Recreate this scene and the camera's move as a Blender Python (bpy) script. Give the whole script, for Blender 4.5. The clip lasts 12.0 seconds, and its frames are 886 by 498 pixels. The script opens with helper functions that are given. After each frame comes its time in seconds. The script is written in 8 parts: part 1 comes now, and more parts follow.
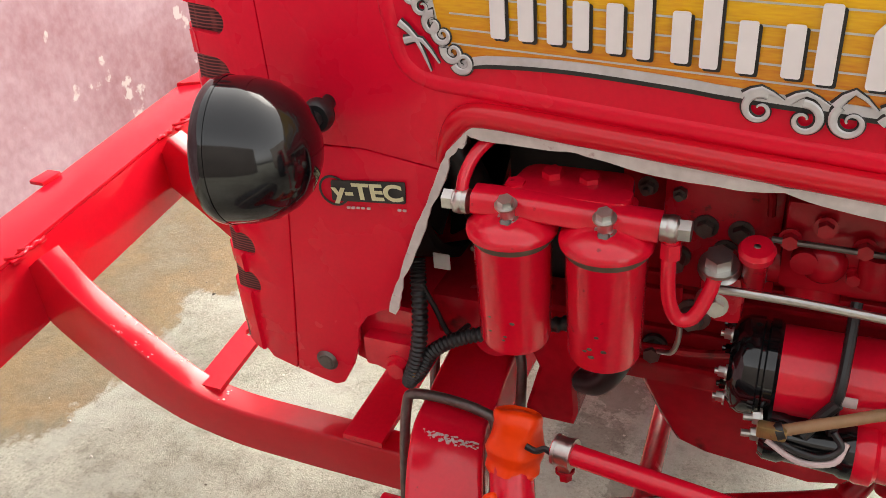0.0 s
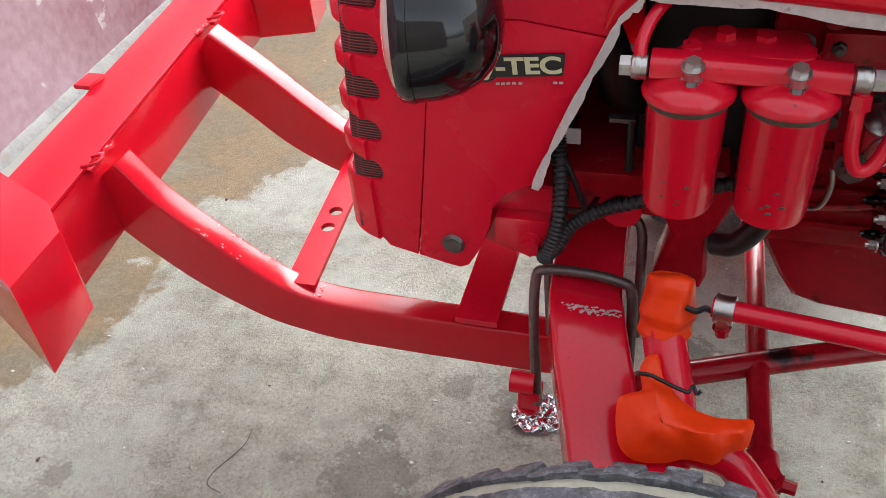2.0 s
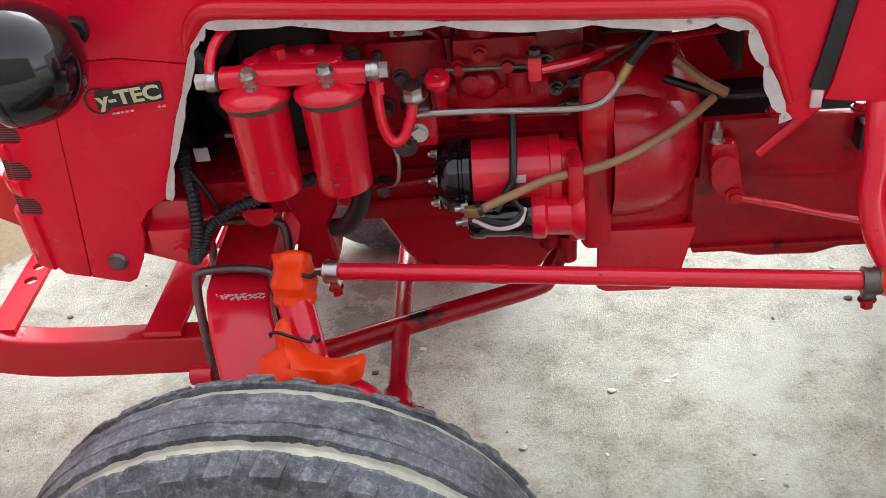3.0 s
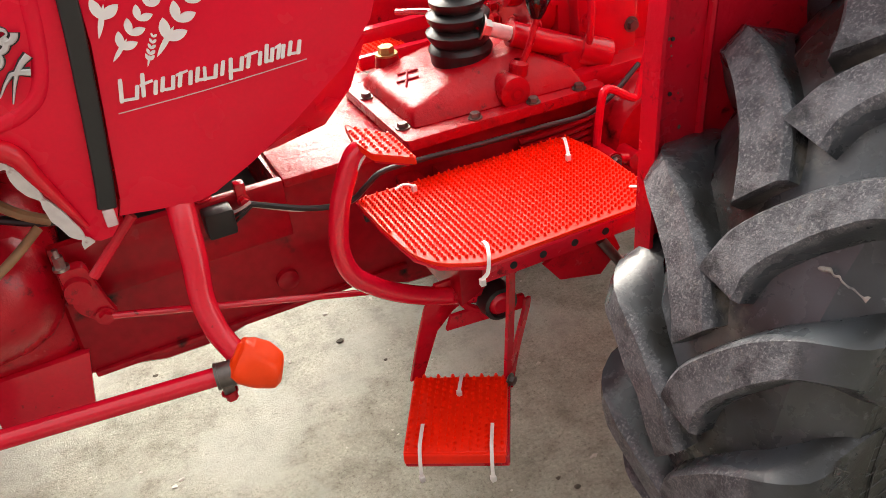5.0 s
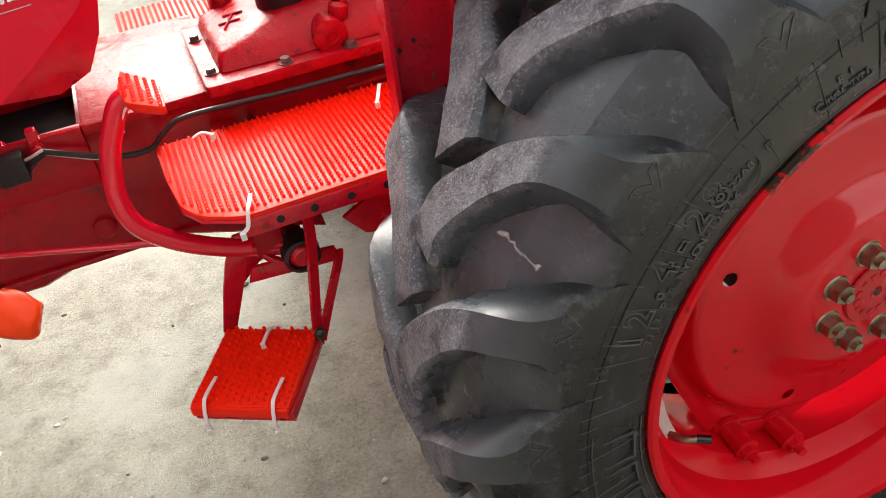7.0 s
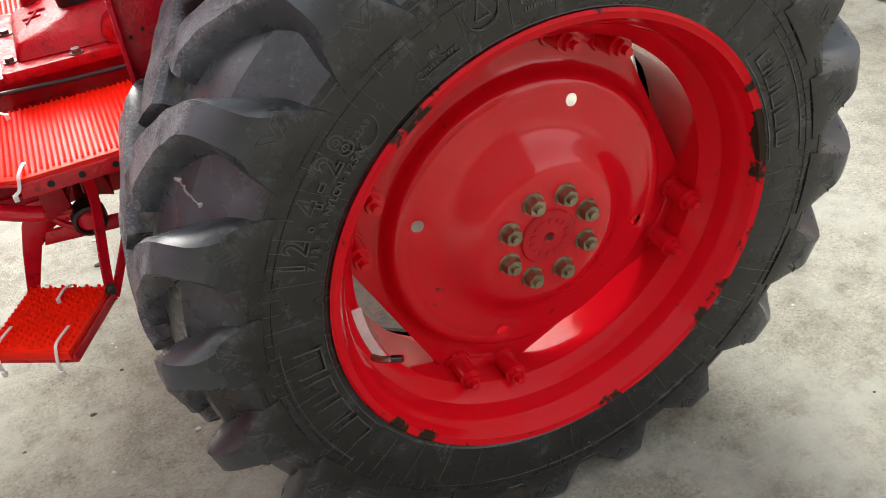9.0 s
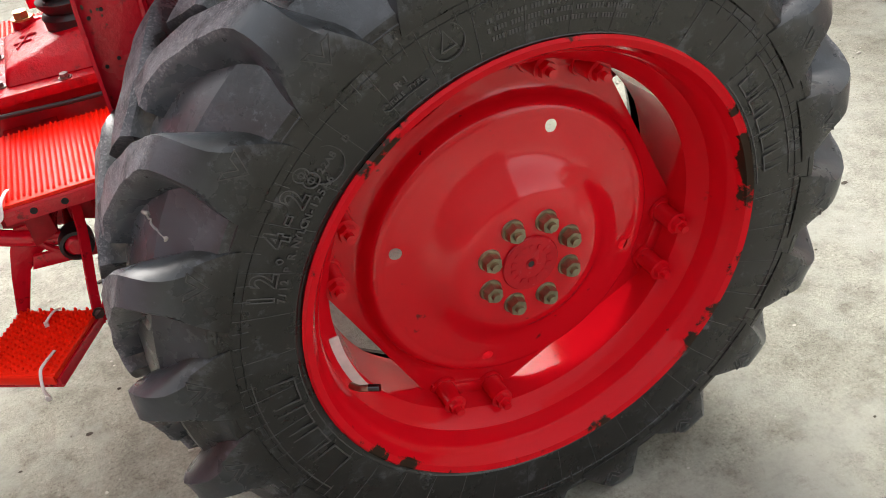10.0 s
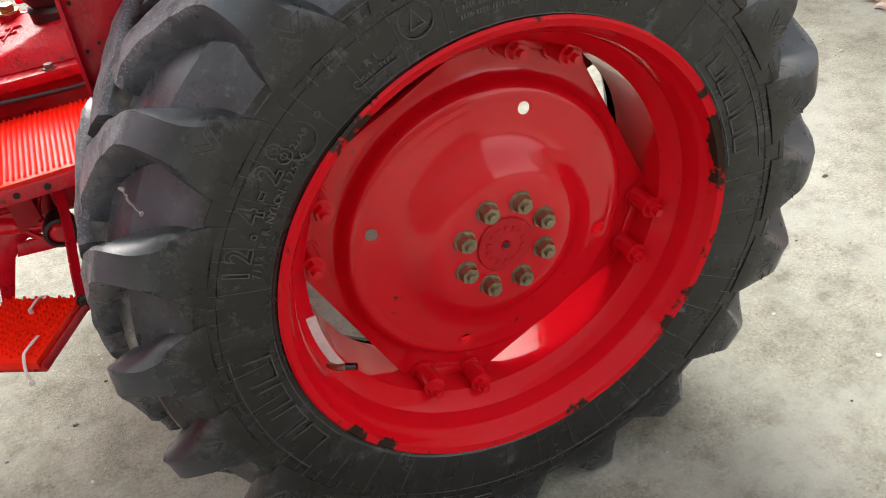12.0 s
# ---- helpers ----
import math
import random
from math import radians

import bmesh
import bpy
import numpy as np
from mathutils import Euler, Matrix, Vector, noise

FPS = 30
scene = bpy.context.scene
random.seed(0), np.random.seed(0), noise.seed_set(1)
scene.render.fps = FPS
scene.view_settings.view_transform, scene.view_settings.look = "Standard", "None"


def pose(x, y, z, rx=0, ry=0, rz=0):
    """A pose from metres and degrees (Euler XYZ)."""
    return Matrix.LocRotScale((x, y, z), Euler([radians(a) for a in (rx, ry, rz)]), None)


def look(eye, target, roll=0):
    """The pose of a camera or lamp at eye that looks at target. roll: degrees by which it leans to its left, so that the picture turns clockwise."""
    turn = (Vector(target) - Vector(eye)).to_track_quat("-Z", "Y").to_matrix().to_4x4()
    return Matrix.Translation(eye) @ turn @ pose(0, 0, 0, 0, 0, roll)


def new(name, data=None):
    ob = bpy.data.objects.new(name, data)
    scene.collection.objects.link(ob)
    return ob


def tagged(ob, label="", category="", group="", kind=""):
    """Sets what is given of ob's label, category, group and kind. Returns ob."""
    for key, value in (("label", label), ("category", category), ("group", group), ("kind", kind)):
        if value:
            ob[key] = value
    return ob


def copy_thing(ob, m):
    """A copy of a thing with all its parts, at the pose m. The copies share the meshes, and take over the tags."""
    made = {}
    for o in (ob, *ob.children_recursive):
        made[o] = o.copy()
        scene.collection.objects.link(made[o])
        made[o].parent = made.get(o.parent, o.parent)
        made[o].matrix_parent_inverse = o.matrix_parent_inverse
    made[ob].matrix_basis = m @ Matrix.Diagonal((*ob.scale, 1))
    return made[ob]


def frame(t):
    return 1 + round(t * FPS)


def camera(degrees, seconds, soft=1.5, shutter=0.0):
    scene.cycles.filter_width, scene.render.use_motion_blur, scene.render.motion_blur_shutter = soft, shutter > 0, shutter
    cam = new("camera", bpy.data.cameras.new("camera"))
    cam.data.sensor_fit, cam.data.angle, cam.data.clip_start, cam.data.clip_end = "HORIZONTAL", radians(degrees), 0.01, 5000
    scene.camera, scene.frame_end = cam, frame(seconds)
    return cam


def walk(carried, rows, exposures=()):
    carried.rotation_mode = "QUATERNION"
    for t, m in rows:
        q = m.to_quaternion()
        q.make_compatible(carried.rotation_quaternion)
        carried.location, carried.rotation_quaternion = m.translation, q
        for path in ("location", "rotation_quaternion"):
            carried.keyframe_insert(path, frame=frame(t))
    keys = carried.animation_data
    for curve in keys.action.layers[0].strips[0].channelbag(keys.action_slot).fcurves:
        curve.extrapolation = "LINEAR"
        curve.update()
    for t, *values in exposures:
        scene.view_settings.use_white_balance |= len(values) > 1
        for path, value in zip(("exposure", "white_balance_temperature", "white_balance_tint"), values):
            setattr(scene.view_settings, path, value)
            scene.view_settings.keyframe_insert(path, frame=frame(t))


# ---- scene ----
cam = camera(54.5, 12.0, 0.7)
PATH = [
    (0, (-1.633, -1.089, 1.421), (-2.369, 0.445, 0.37), -5.1),
    (0.5, (-1.896, -1.132, 1.419), (-2.655, 0.331, 0.286), -6.1),
    (1, (-2.003, -1.173, 1.426), (-2.707, 0.284, 0.25), -4.7),
    (1.5, (-1.984, -1.177, 1.41), (-2.576, 0.296, 0.194), -3.0),
    (2, (-1.91, -1.203, 1.418), (-2.436, 0.264, 0.164), -5.6),
    (2.5, (-1.734, -1.301, 1.424), (-2.101, 0.266, 0.237), -7.2),
    (3, (-1.568, -1.436, 1.411), (-1.726, 0.217, 0.297), -6.0),
    (3.5, (-1.502, -1.465, 1.437), (-1.208, 0.216, 0.394), -5.6),
    (3.7, (-1.478, -1.479, 1.447), (-0.955, 0.141, 0.396), -5.0),
    (5.3, (-1.09, -1.417, 1.432), (-0.438, 0.12, 0.331), -6.3),
    (5.5, (-1.062, -1.399, 1.427), (-0.408, 0.132, 0.318), -6.2),
    (6, (-0.962, -1.35, 1.428), (-0.199, 0.09, 0.269), -6.7),
    (6.5, (-0.859, -1.405, 1.406), (-0.207, 0.052, 0.201), -8.6),
    (7, (-0.749, -1.563, 1.391), (-0.278, -0.036, 0.187), -8.9),
    (7.5, (-0.738, -1.739, 1.395), (-0.185, -0.235, 0.199), -6.8),
    (7.7, (-0.739, -1.818, 1.397), (-0.15, -0.328, 0.2), -6.0),
    (9.3, (-0.474, -1.912, 1.42), (0.089, -0.415, 0.22), -7.8),
    (9.5, (-0.457, -1.908, 1.417), (0.098, -0.407, 0.218), -7.9),
    (10, (-0.44, -1.913, 1.431), (0.08, -0.389, 0.245), -8.8),
    (10.5, (-0.413, -1.915, 1.452), (0.12, -0.361, 0.31), -9.2),
    (11, (-0.424, -1.931, 1.445), (0.115, -0.379, 0.304), -9.3),
    (11.5, (-0.438, -1.953, 1.432), (0.098, -0.402, 0.289), -9.2),
    (12, (-0.43, -1.968, 1.402), (0.103, -0.433, 0.236), -8.9),
]
# the clip's camera sets its own exposure and white balance on the way
LEVELS = [(0, 2.07, 6850, 10), (0.5, 1.82, 6450, 10), (1, 1.67, 6050, 10), (2, 1.82, 6050, 10), (3, 2.15, 6050, 10), (3.7, 2.1, 6850, 10), (5.5, 2.1, 6950, 10), (7.5, 2.12, 6650, 10), (9.5, 2.1, 6550, 10), (12, 2.14, 6550, 10)]
walk(cam, [(t, look(eye, target, roll)) for t, eye, target, roll in PATH], LEVELS)


# ---- light ----
world = bpy.data.worlds.new("world")
scene.world = world
world.use_nodes = True
wn = world.node_tree.nodes
sky = wn.new("ShaderNodeTexSky")
sky.sky_type, sky.sun_disc = "NISHITA", False
sky.sun_elevation, sky.sun_rotation = radians(39), radians(9)
sky.dust_density, sky.ozone_density = 4.0, 0.6
haze = wn.new("ShaderNodeHueSaturation")
haze.inputs["Saturation"].default_value = 0.22
tint = wn.new("ShaderNodeMix")
tint.data_type, tint.blend_type = "RGBA", "MULTIPLY"
tint.inputs[0].default_value, tint.inputs[7].default_value = 1.0, (1.0, 0.985, 0.955, 1)
world.node_tree.links.new(sky.outputs[0], haze.inputs["Color"])
world.node_tree.links.new(haze.outputs[0], tint.inputs[6])
world.node_tree.links.new(tint.outputs[2], wn["Background"].inputs[0])
wn["Background"].inputs[1].default_value = 0.15
sun = new("sun", bpy.data.lights.new("sun", "SUN"))
sun.data.energy, sun.data.angle, sun.data.color = 0.5, radians(50), (1.0, 0.97, 0.93)
sun.matrix_world = look((0.95, 6.0, 4.95), (0, 0, 0))

# ---- materials ----
def shader(name, color, rough=0.5, metal=0.0, coat=0.0, vary=0.1, scale=6.0, fine=90.0, bump=0.0, dirt=None, dirt_amount=0.0, dirt_scale=14.0, spec=0.5):
    """A surface with colour drift at two scales, uneven gloss, fine relief and patches of dirt or wear."""
    m = bpy.data.materials.new(name)
    m.use_nodes = True
    n, link = m.node_tree.nodes, m.node_tree.links
    b = n["Principled BSDF"]
    b.inputs["Metallic"].default_value = metal
    b.inputs["Coat Weight"].default_value = coat
    b.inputs["Coat Roughness"].default_value = 0.08
    b.inputs["Specular IOR Level"].default_value = spec
    where = n.new("ShaderNodeTexCoord").outputs["Object"]

    def noise_at(s, detail=4.0):
        t = n.new("ShaderNodeTexNoise")
        t.inputs["Scale"].default_value, t.inputs["Detail"].default_value = s, detail
        link.new(where, t.inputs["Vector"])
        return t.outputs["Fac"]

    def ramp(fac, lo, hi, a=(0, 0, 0, 1), c=(1, 1, 1, 1)):
        r = n.new("ShaderNodeValToRGB")
        r.color_ramp.elements[0].position, r.color_ramp.elements[1].position = lo, hi
        r.color_ramp.elements[0].color, r.color_ramp.elements[1].color = a, c
        link.new(fac, r.inputs["Fac"])
        return r.outputs["Color"]

    def mix(fac, a, c):
        x = n.new("ShaderNodeMix")
        x.data_type = "RGBA"
        for socket, value in (("Factor", fac), (6, a), (7, c)):
            s = x.inputs[socket] if isinstance(socket, int) else x.inputs[0]
            if isinstance(value, (int, float)):
                s.default_value = value
            elif isinstance(value, tuple):
                s.default_value = value
            else:
                link.new(value, s)
        return x.outputs[2]

    light = tuple(min(1, c * (1 + vary)) for c in color) + (1,)
    dark = tuple(c * (1 - vary) for c in color) + (1,)
    col = ramp(noise_at(scale), 0.3, 0.7, dark, light)
    col = mix(0.35, col, ramp(noise_at(fine, 6), 0.35, 0.65, dark, light))
    r = n.new("ShaderNodeMapRange")
    r.inputs["To Min"].default_value, r.inputs["To Max"].default_value = rough * 0.75, min(1, rough * 1.3)
    link.new(noise_at(scale * 2.3), r.inputs["Value"])
    rough_out = r.outputs["Result"]
    if dirt:
        mask = ramp(noise_at(dirt_scale, 8), 0.72 - dirt_amount, 0.80 - dirt_amount)
        col = mix(mask, col, (*dirt, 1))
    link.new(col, b.inputs["Base Color"])
    link.new(rough_out, b.inputs["Roughness"])
    if bump:
        bp = n.new("ShaderNodeBump")
        bp.inputs["Strength"].default_value, bp.inputs["Distance"].default_value = bump, 0.002
        link.new(noise_at(fine, 5), bp.inputs["Height"])
        link.new(bp.outputs["Normal"], b.inputs["Normal"])
    return m


def tools(m):
    return m.node_tree.nodes, m.node_tree.links, m.node_tree.nodes["Principled BSDF"]


RED = shader("crimson_paint", (0.70, 0.006, 0.028), 0.18, 0, 0.22, 0.10, 5, 160, 0.05, (0.10, 0.01, 0.012), 0.03, 60, 0.5)
RED_SHEET = shader("crimson_sheet_paint", (0.74, 0.006, 0.032), 0.26, 0, 0.0, 0.06, 3, 200, 0.02, spec=0.22)
RED_GLOSS = shader("fresh_gloss_red_paint", (0.58, 0.006, 0.019), 0.16, 0, 0.08, 0.06, 6, 90, 0.05, spec=0.38)
# grime patches on a deeper red that also carries the shade under the hood
RED_DARK = shader("grimy_shaded_red_casting", (0.36, 0.004, 0.013), 0.24, 0, 0.08, 0.30, 9, 60, 0.25, (0.022, 0.006, 0.006), 0.085, 13, 0.25)
ORANGE = shader("orange_red_rubber_mat", (0.88, 0.018, 0.003), 0.40, 0, 0.0, 0.06, 9, 200, 0.05, spec=0.25)
ORANGE_CLOTH = shader("orange_vinyl_boot", (1.0, 0.06, 0.006), 0.34, 0, 0.0, 0.1, 12, 90, 0.25, spec=0.3)
DUST = shader("dried_mud_in_groove", (0.40, 0.39, 0.31), 0.9, 0, 0, 0.2, 20, 80, 0.3)
BLACK = shader("black_plastic", (0.006, 0.006, 0.007), 0.09, 0, 0.3, 0.1, 8, 100, 0.01)
BLACK_RUBBER = shader("black_rubber", (0.013, 0.013, 0.014), 0.36, 0, 0, 0.2, 12, 90, 0.1)
# matt black: painted shade in the gearbox recess, and the axle's paint scars
SHADE_SCAR_BLACK = shader("matt_black_shade_and_scars", (0.012, 0.008, 0.008), 0.95, 0, 0, 0.3, 8, 60, 0.4, spec=0.03)
# flat black: painted shade on the discs that stand for holes; inner parts too
BLACK_HOLE = shader("flat_black_metal_and_hole_shade", (0.010, 0.008, 0.008), 0.7, 0, 0, 0.3, 8, 60, 0.1)
STEEL = shader("zinc_steel", (0.55, 0.54, 0.51), 0.32, 1, 0, 0.15, 20, 120, 0.1)
NUT_STEEL = shader("olive_plated_steel", (0.30, 0.27, 0.19), 0.36, 1, 0, 0.25, 40, 160, 0.2)
DULL_STEEL = shader("dull_bare_steel", (0.16, 0.14, 0.13), 0.42, 0.8, 0, 0.3, 24, 120, 0.2)
BRASS = shader("yellowed_brass", (0.45, 0.33, 0.14), 0.4, 0.9, 0, 0.2, 30, 120)
CABLE = shader("tan_cable_sleeve", (0.34, 0.20, 0.10), 0.5, 0, 0, 0.15, 20, 150, 0.1)
WHITE_TIE = shader("white_nylon_tie", (0.75, 0.72, 0.70), 0.4, 0, 0, 0.05)
TRIM = shader("chipped_white_edge", (0.60, 0.57, 0.54), 0.6, 0, 0, 0.15, 25, 120, 0.2, (0.30, 0.16, 0.15), 0.06, 45)
SILVER = shader("silver_foil", (0.55, 0.55, 0.55), 0.35, 0.3, 0, 0.12, 30, 150)
DECAL_WHITE = shader("white_vinyl", (0.80, 0.78, 0.77), 0.35, 0, 0, 0.04)
DECAL_BLACK = shader("black_vinyl", (0.012, 0.012, 0.012), 0.4)
DECAL_YELLOW = shader("yellow_vinyl", (0.85, 0.47, 0.01), 0.35, 0, 0, 0.06, 8)
DECAL_CREAM = shader("cream_vinyl", (0.70, 0.68, 0.42), 0.4)
GLASS = shader("cream_lamp_glass", (0.55, 0.48, 0.40), 0.12, 0, 0.6, 0.1, 30, 120)
OLIVE = shader("scraped_olive_primer", (0.09, 0.07, 0.045), 0.6, 0, 0, 0.3, 40)
LEMON = shader("overspray_white", (0.62, 0.50, 0.49), 0.5, 0, 0, 0.2, 20)


def decal_material():
    """Yellow above, orange below, with a fine slanting scratch grain."""
    m = bpy.data.materials.new("amber_decal")
    m.use_nodes = True
    n, link, b = tools(m)
    xyz = n.new("ShaderNodeSeparateXYZ")
    tc = n.new("ShaderNodeTexCoord").outputs["Object"]
    link.new(tc, xyz.inputs[0])
    mr = n.new("ShaderNodeMapRange")
    mr.inputs["From Min"].default_value, mr.inputs["From Max"].default_value = 1.10, 1.21
    link.new(xyz.outputs["Z"], mr.inputs["Value"])
    ramp = n.new("ShaderNodeValToRGB")
    ramp.color_ramp.elements[0].color, ramp.color_ramp.elements[1].color = (0.60, 0.16, 0.008, 1), (0.85, 0.52, 0.008, 1)
    mp = n.new("ShaderNodeMapping")
    mp.inputs["Rotation"].default_value, mp.inputs["Scale"].default_value = (0, radians(-35), 0), (60, 1, 420)
    link.new(tc, mp.inputs["Vector"])
    ns = n.new("ShaderNodeTexNoise")
    ns.inputs["Scale"].default_value, ns.inputs["Detail"].default_value = 1.0, 5
    link.new(mp.outputs[0], ns.inputs["Vector"])
    add = n.new("ShaderNodeMath")
    add.operation = "MULTIPLY_ADD"
    add.inputs[1].default_value = 0.9
    link.new(ns.outputs["Fac"], add.inputs[0])
    sub = n.new("ShaderNodeMath")
    sub.operation = "SUBTRACT"
    sub.inputs[1].default_value = 0.45
    link.new(mr.outputs[0], sub.inputs[0])
    link.new(sub.outputs[0], add.inputs[2])
    link.new(add.outputs[0], ramp.inputs["Fac"])
    link.new(ramp.outputs[0], b.inputs["Base Color"])
    b.inputs["Roughness"].default_value = 0.3
    return m


AMBER = decal_material()


def concrete_material():
    """Pale trowelled concrete: sandy grain, pits, soft blotches and a brown damp band beside the front wall."""
    m = bpy.data.materials.new("yard_concrete")
    m.use_nodes = True
    n, link, b = tools(m)
    tc = n.new("ShaderNodeTexCoord").outputs["Object"]

    def noise_at(s, detail=6.0, rough=0.6, src=None):
        t = n.new("ShaderNodeTexNoise")
        t.inputs["Scale"].default_value, t.inputs["Detail"].default_value, t.inputs["Roughness"].default_value = s, detail, rough
        link.new(src or tc, t.inputs["Vector"])
        return t.outputs["Fac"]

    def ramp(fac, *stops):
        r = n.new("ShaderNodeValToRGB")
        while len(r.color_ramp.elements) < len(stops):
            r.color_ramp.elements.new(0.5)
        for e, (p, c) in zip(r.color_ramp.elements, stops):
            e.position, e.color = p, (*c, 1) if len(c) == 3 else c
        link.new(fac, r.inputs["Fac"])
        return r.outputs["Color"]

    def mix(fac, a, c, how="MIX"):
        x = n.new("ShaderNodeMix")
        x.data_type, x.blend_type = "RGBA", how
        for s, v in ((x.inputs[0], fac), (x.inputs[6], a), (x.inputs[7], c)):
            if isinstance(v, (int, float, tuple)):
                s.default_value = v
            else:
                link.new(v, s)
        return x.outputs[2]

    def calc(op, a, c):
        x = n.new("ShaderNodeMath")
        x.operation = op
        for s, v in zip(x.inputs, (a, c)):
            if isinstance(v, (int, float)):
                s.default_value = v
            else:
                link.new(v, s)
        return x.outputs[0]

    base = ramp(noise_at(1.1, 8, 0.62), (0.32, (0.200, 0.187, 0.158)), (0.50, (0.322, 0.310, 0.274)), (0.68, (0.405, 0.397, 0.362)))
    mottle = ramp(noise_at(13, 10, 0.74), (0.34, (0.58, 0.57, 0.55)), (0.50, (1.0, 1.0, 1.0)), (0.66, (1.24, 1.24, 1.25)))
    base = mix(0.85, base, mottle, "MULTIPLY")
    # worn-smooth paler skin in patches, gritty where it has gone
    skin = ramp(noise_at(2.3, 9, 0.66), (0.50, (0, 0, 0)), (0.60, (1, 1, 1)))
    grain = noise_at(120, 7, 0.85)
    grit = ramp(grain, (0.36, (0.38, 0.36, 0.33)), (0.46, (0.92, 0.92, 0.91)), (0.55, (1.03, 1.03, 1.03)), (0.66, (1.5, 1.49, 1.46)))
    base = mix(calc("SUBTRACT", 0.95, calc("MULTIPLY", skin, 0.55)), base, grit, "MULTIPLY")
    base = mix(calc("MULTIPLY", skin, 0.55), base, (0.405, 0.408, 0.382, 1))
    pits = ramp(noise_at(38, 9, 0.7), (0.63, (0, 0, 0)), (0.70, (1, 1, 1)))
    base = mix(calc("MULTIPLY", pits, 0.6), base, (0.13, 0.115, 0.092, 1))
    worn = ramp(noise_at(4.6, 9, 0.72, None), (0.60, (0, 0, 0)), (0.67, (1, 1, 1)))
    base = mix(calc("MULTIPLY", worn, 0.5), base, (0.20, 0.185, 0.155, 1))
    # oil drips under the engine and the bumper arm
    for ox, oy, size, limit in ((-2.336, 0.0, 0.075, 0.55), (-1.98, 0.33, 0.13, 0.52), (-1.86, 0.20, 0.09, 0.50), (-2.45, -0.265, 0.13, 0.46), (-1.95, 0.49, 0.11, 0.52), (-2.455, -0.152, 0.045, 0.52), (-3.09, -0.41, 0.06, 0.55), (-2.17, -0.03, 0.13, 0.50)):
        off = n.new("ShaderNodeVectorMath")
        off.operation = "DISTANCE"
        link.new(tc, off.inputs[0])
        off.inputs[1].default_value = (ox, oy, 0.0)
        near = calc("SUBTRACT", 1.0, calc("DIVIDE", off.outputs["Value"], size))
        blob = ramp(calc("ADD", calc("MULTIPLY", near, 0.5), calc("SUBTRACT", noise_at(34, 7, 0.7), 0.42)), (limit - 0.25, (0, 0, 0)), (limit - 0.2, (1, 1, 1)))
        base = mix(calc("MULTIPLY", blob, 0.5), base, (0.11, 0.098, 0.08, 1))
    # damp band along the front wall
    xyz = n.new("ShaderNodeSeparateXYZ")
    link.new(tc, xyz.inputs[0])
    edge = calc("ADD", xyz.outputs["X"], calc("MULTIPLY", calc("SUBTRACT", noise_at(3.2, 8, 0.65), 0.5), 0.75))
    edge = calc("ADD", edge, calc("MULTIPLY", xyz.outputs["Y"], -0.20))
    band = ramp(calc("MULTIPLY", calc("ADD", edge, 3.24), -30.0), (0.0, (0, 0, 0)), (1.0, (1, 1, 1)))
    damp = ramp(noise_at(2.4, 7, 0.62), (0.36, (0.155, 0.128, 0.080)), (0.46, (0.225, 0.125, 0.030)), (0.54, (0.165, 0.098, 0.034)), (0.66, (0.20, 0.170, 0.115)))
    damp = mix(0.4, damp, ramp(noise_at(40, 8, 0.7), (0.3, (0.07, 0.055, 0.033)), (0.7, (0.30, 0.245, 0.165))))
    col = mix(calc("MULTIPLY", band, 0.95), base, mix(0.45, damp, grit, "MULTIPLY"))
    # lime-white strip at the foot of the wall
    foot = calc("ADD", calc("ADD", xyz.outputs["X"], calc("MULTIPLY", xyz.outputs["Y"], 0.075)), calc("MULTIPLY", noise_at(7, 6), 0.12))
    lime = ramp(calc("MULTIPLY", calc("ADD", foot, 3.80), -18.0), (0.0, (0, 0, 0)), (1.0, (1, 1, 1)))
    col = mix(calc("MULTIPLY", lime, 0.8), col, (0.40, 0.40, 0.385, 1))
    col = mix(1.0, col, (0.965, 1.0, 0.945, 1), "MULTIPLY")
    link.new(col, b.inputs["Base Color"])
    wet = calc("SUBTRACT", 0.82, calc("MULTIPLY", band, 0.30))
    link.new(wet, b.inputs["Roughness"])
    bp = n.new("ShaderNodeBump")
    bp.inputs["Strength"].default_value, bp.inputs["Distance"].default_value = 0.9, 0.006
    link.new(calc("ADD", grain, calc("MULTIPLY", pits, -0.8)), bp.inputs["Height"])
    link.new(bp.outputs["Normal"], b.inputs["Normal"])
    return m


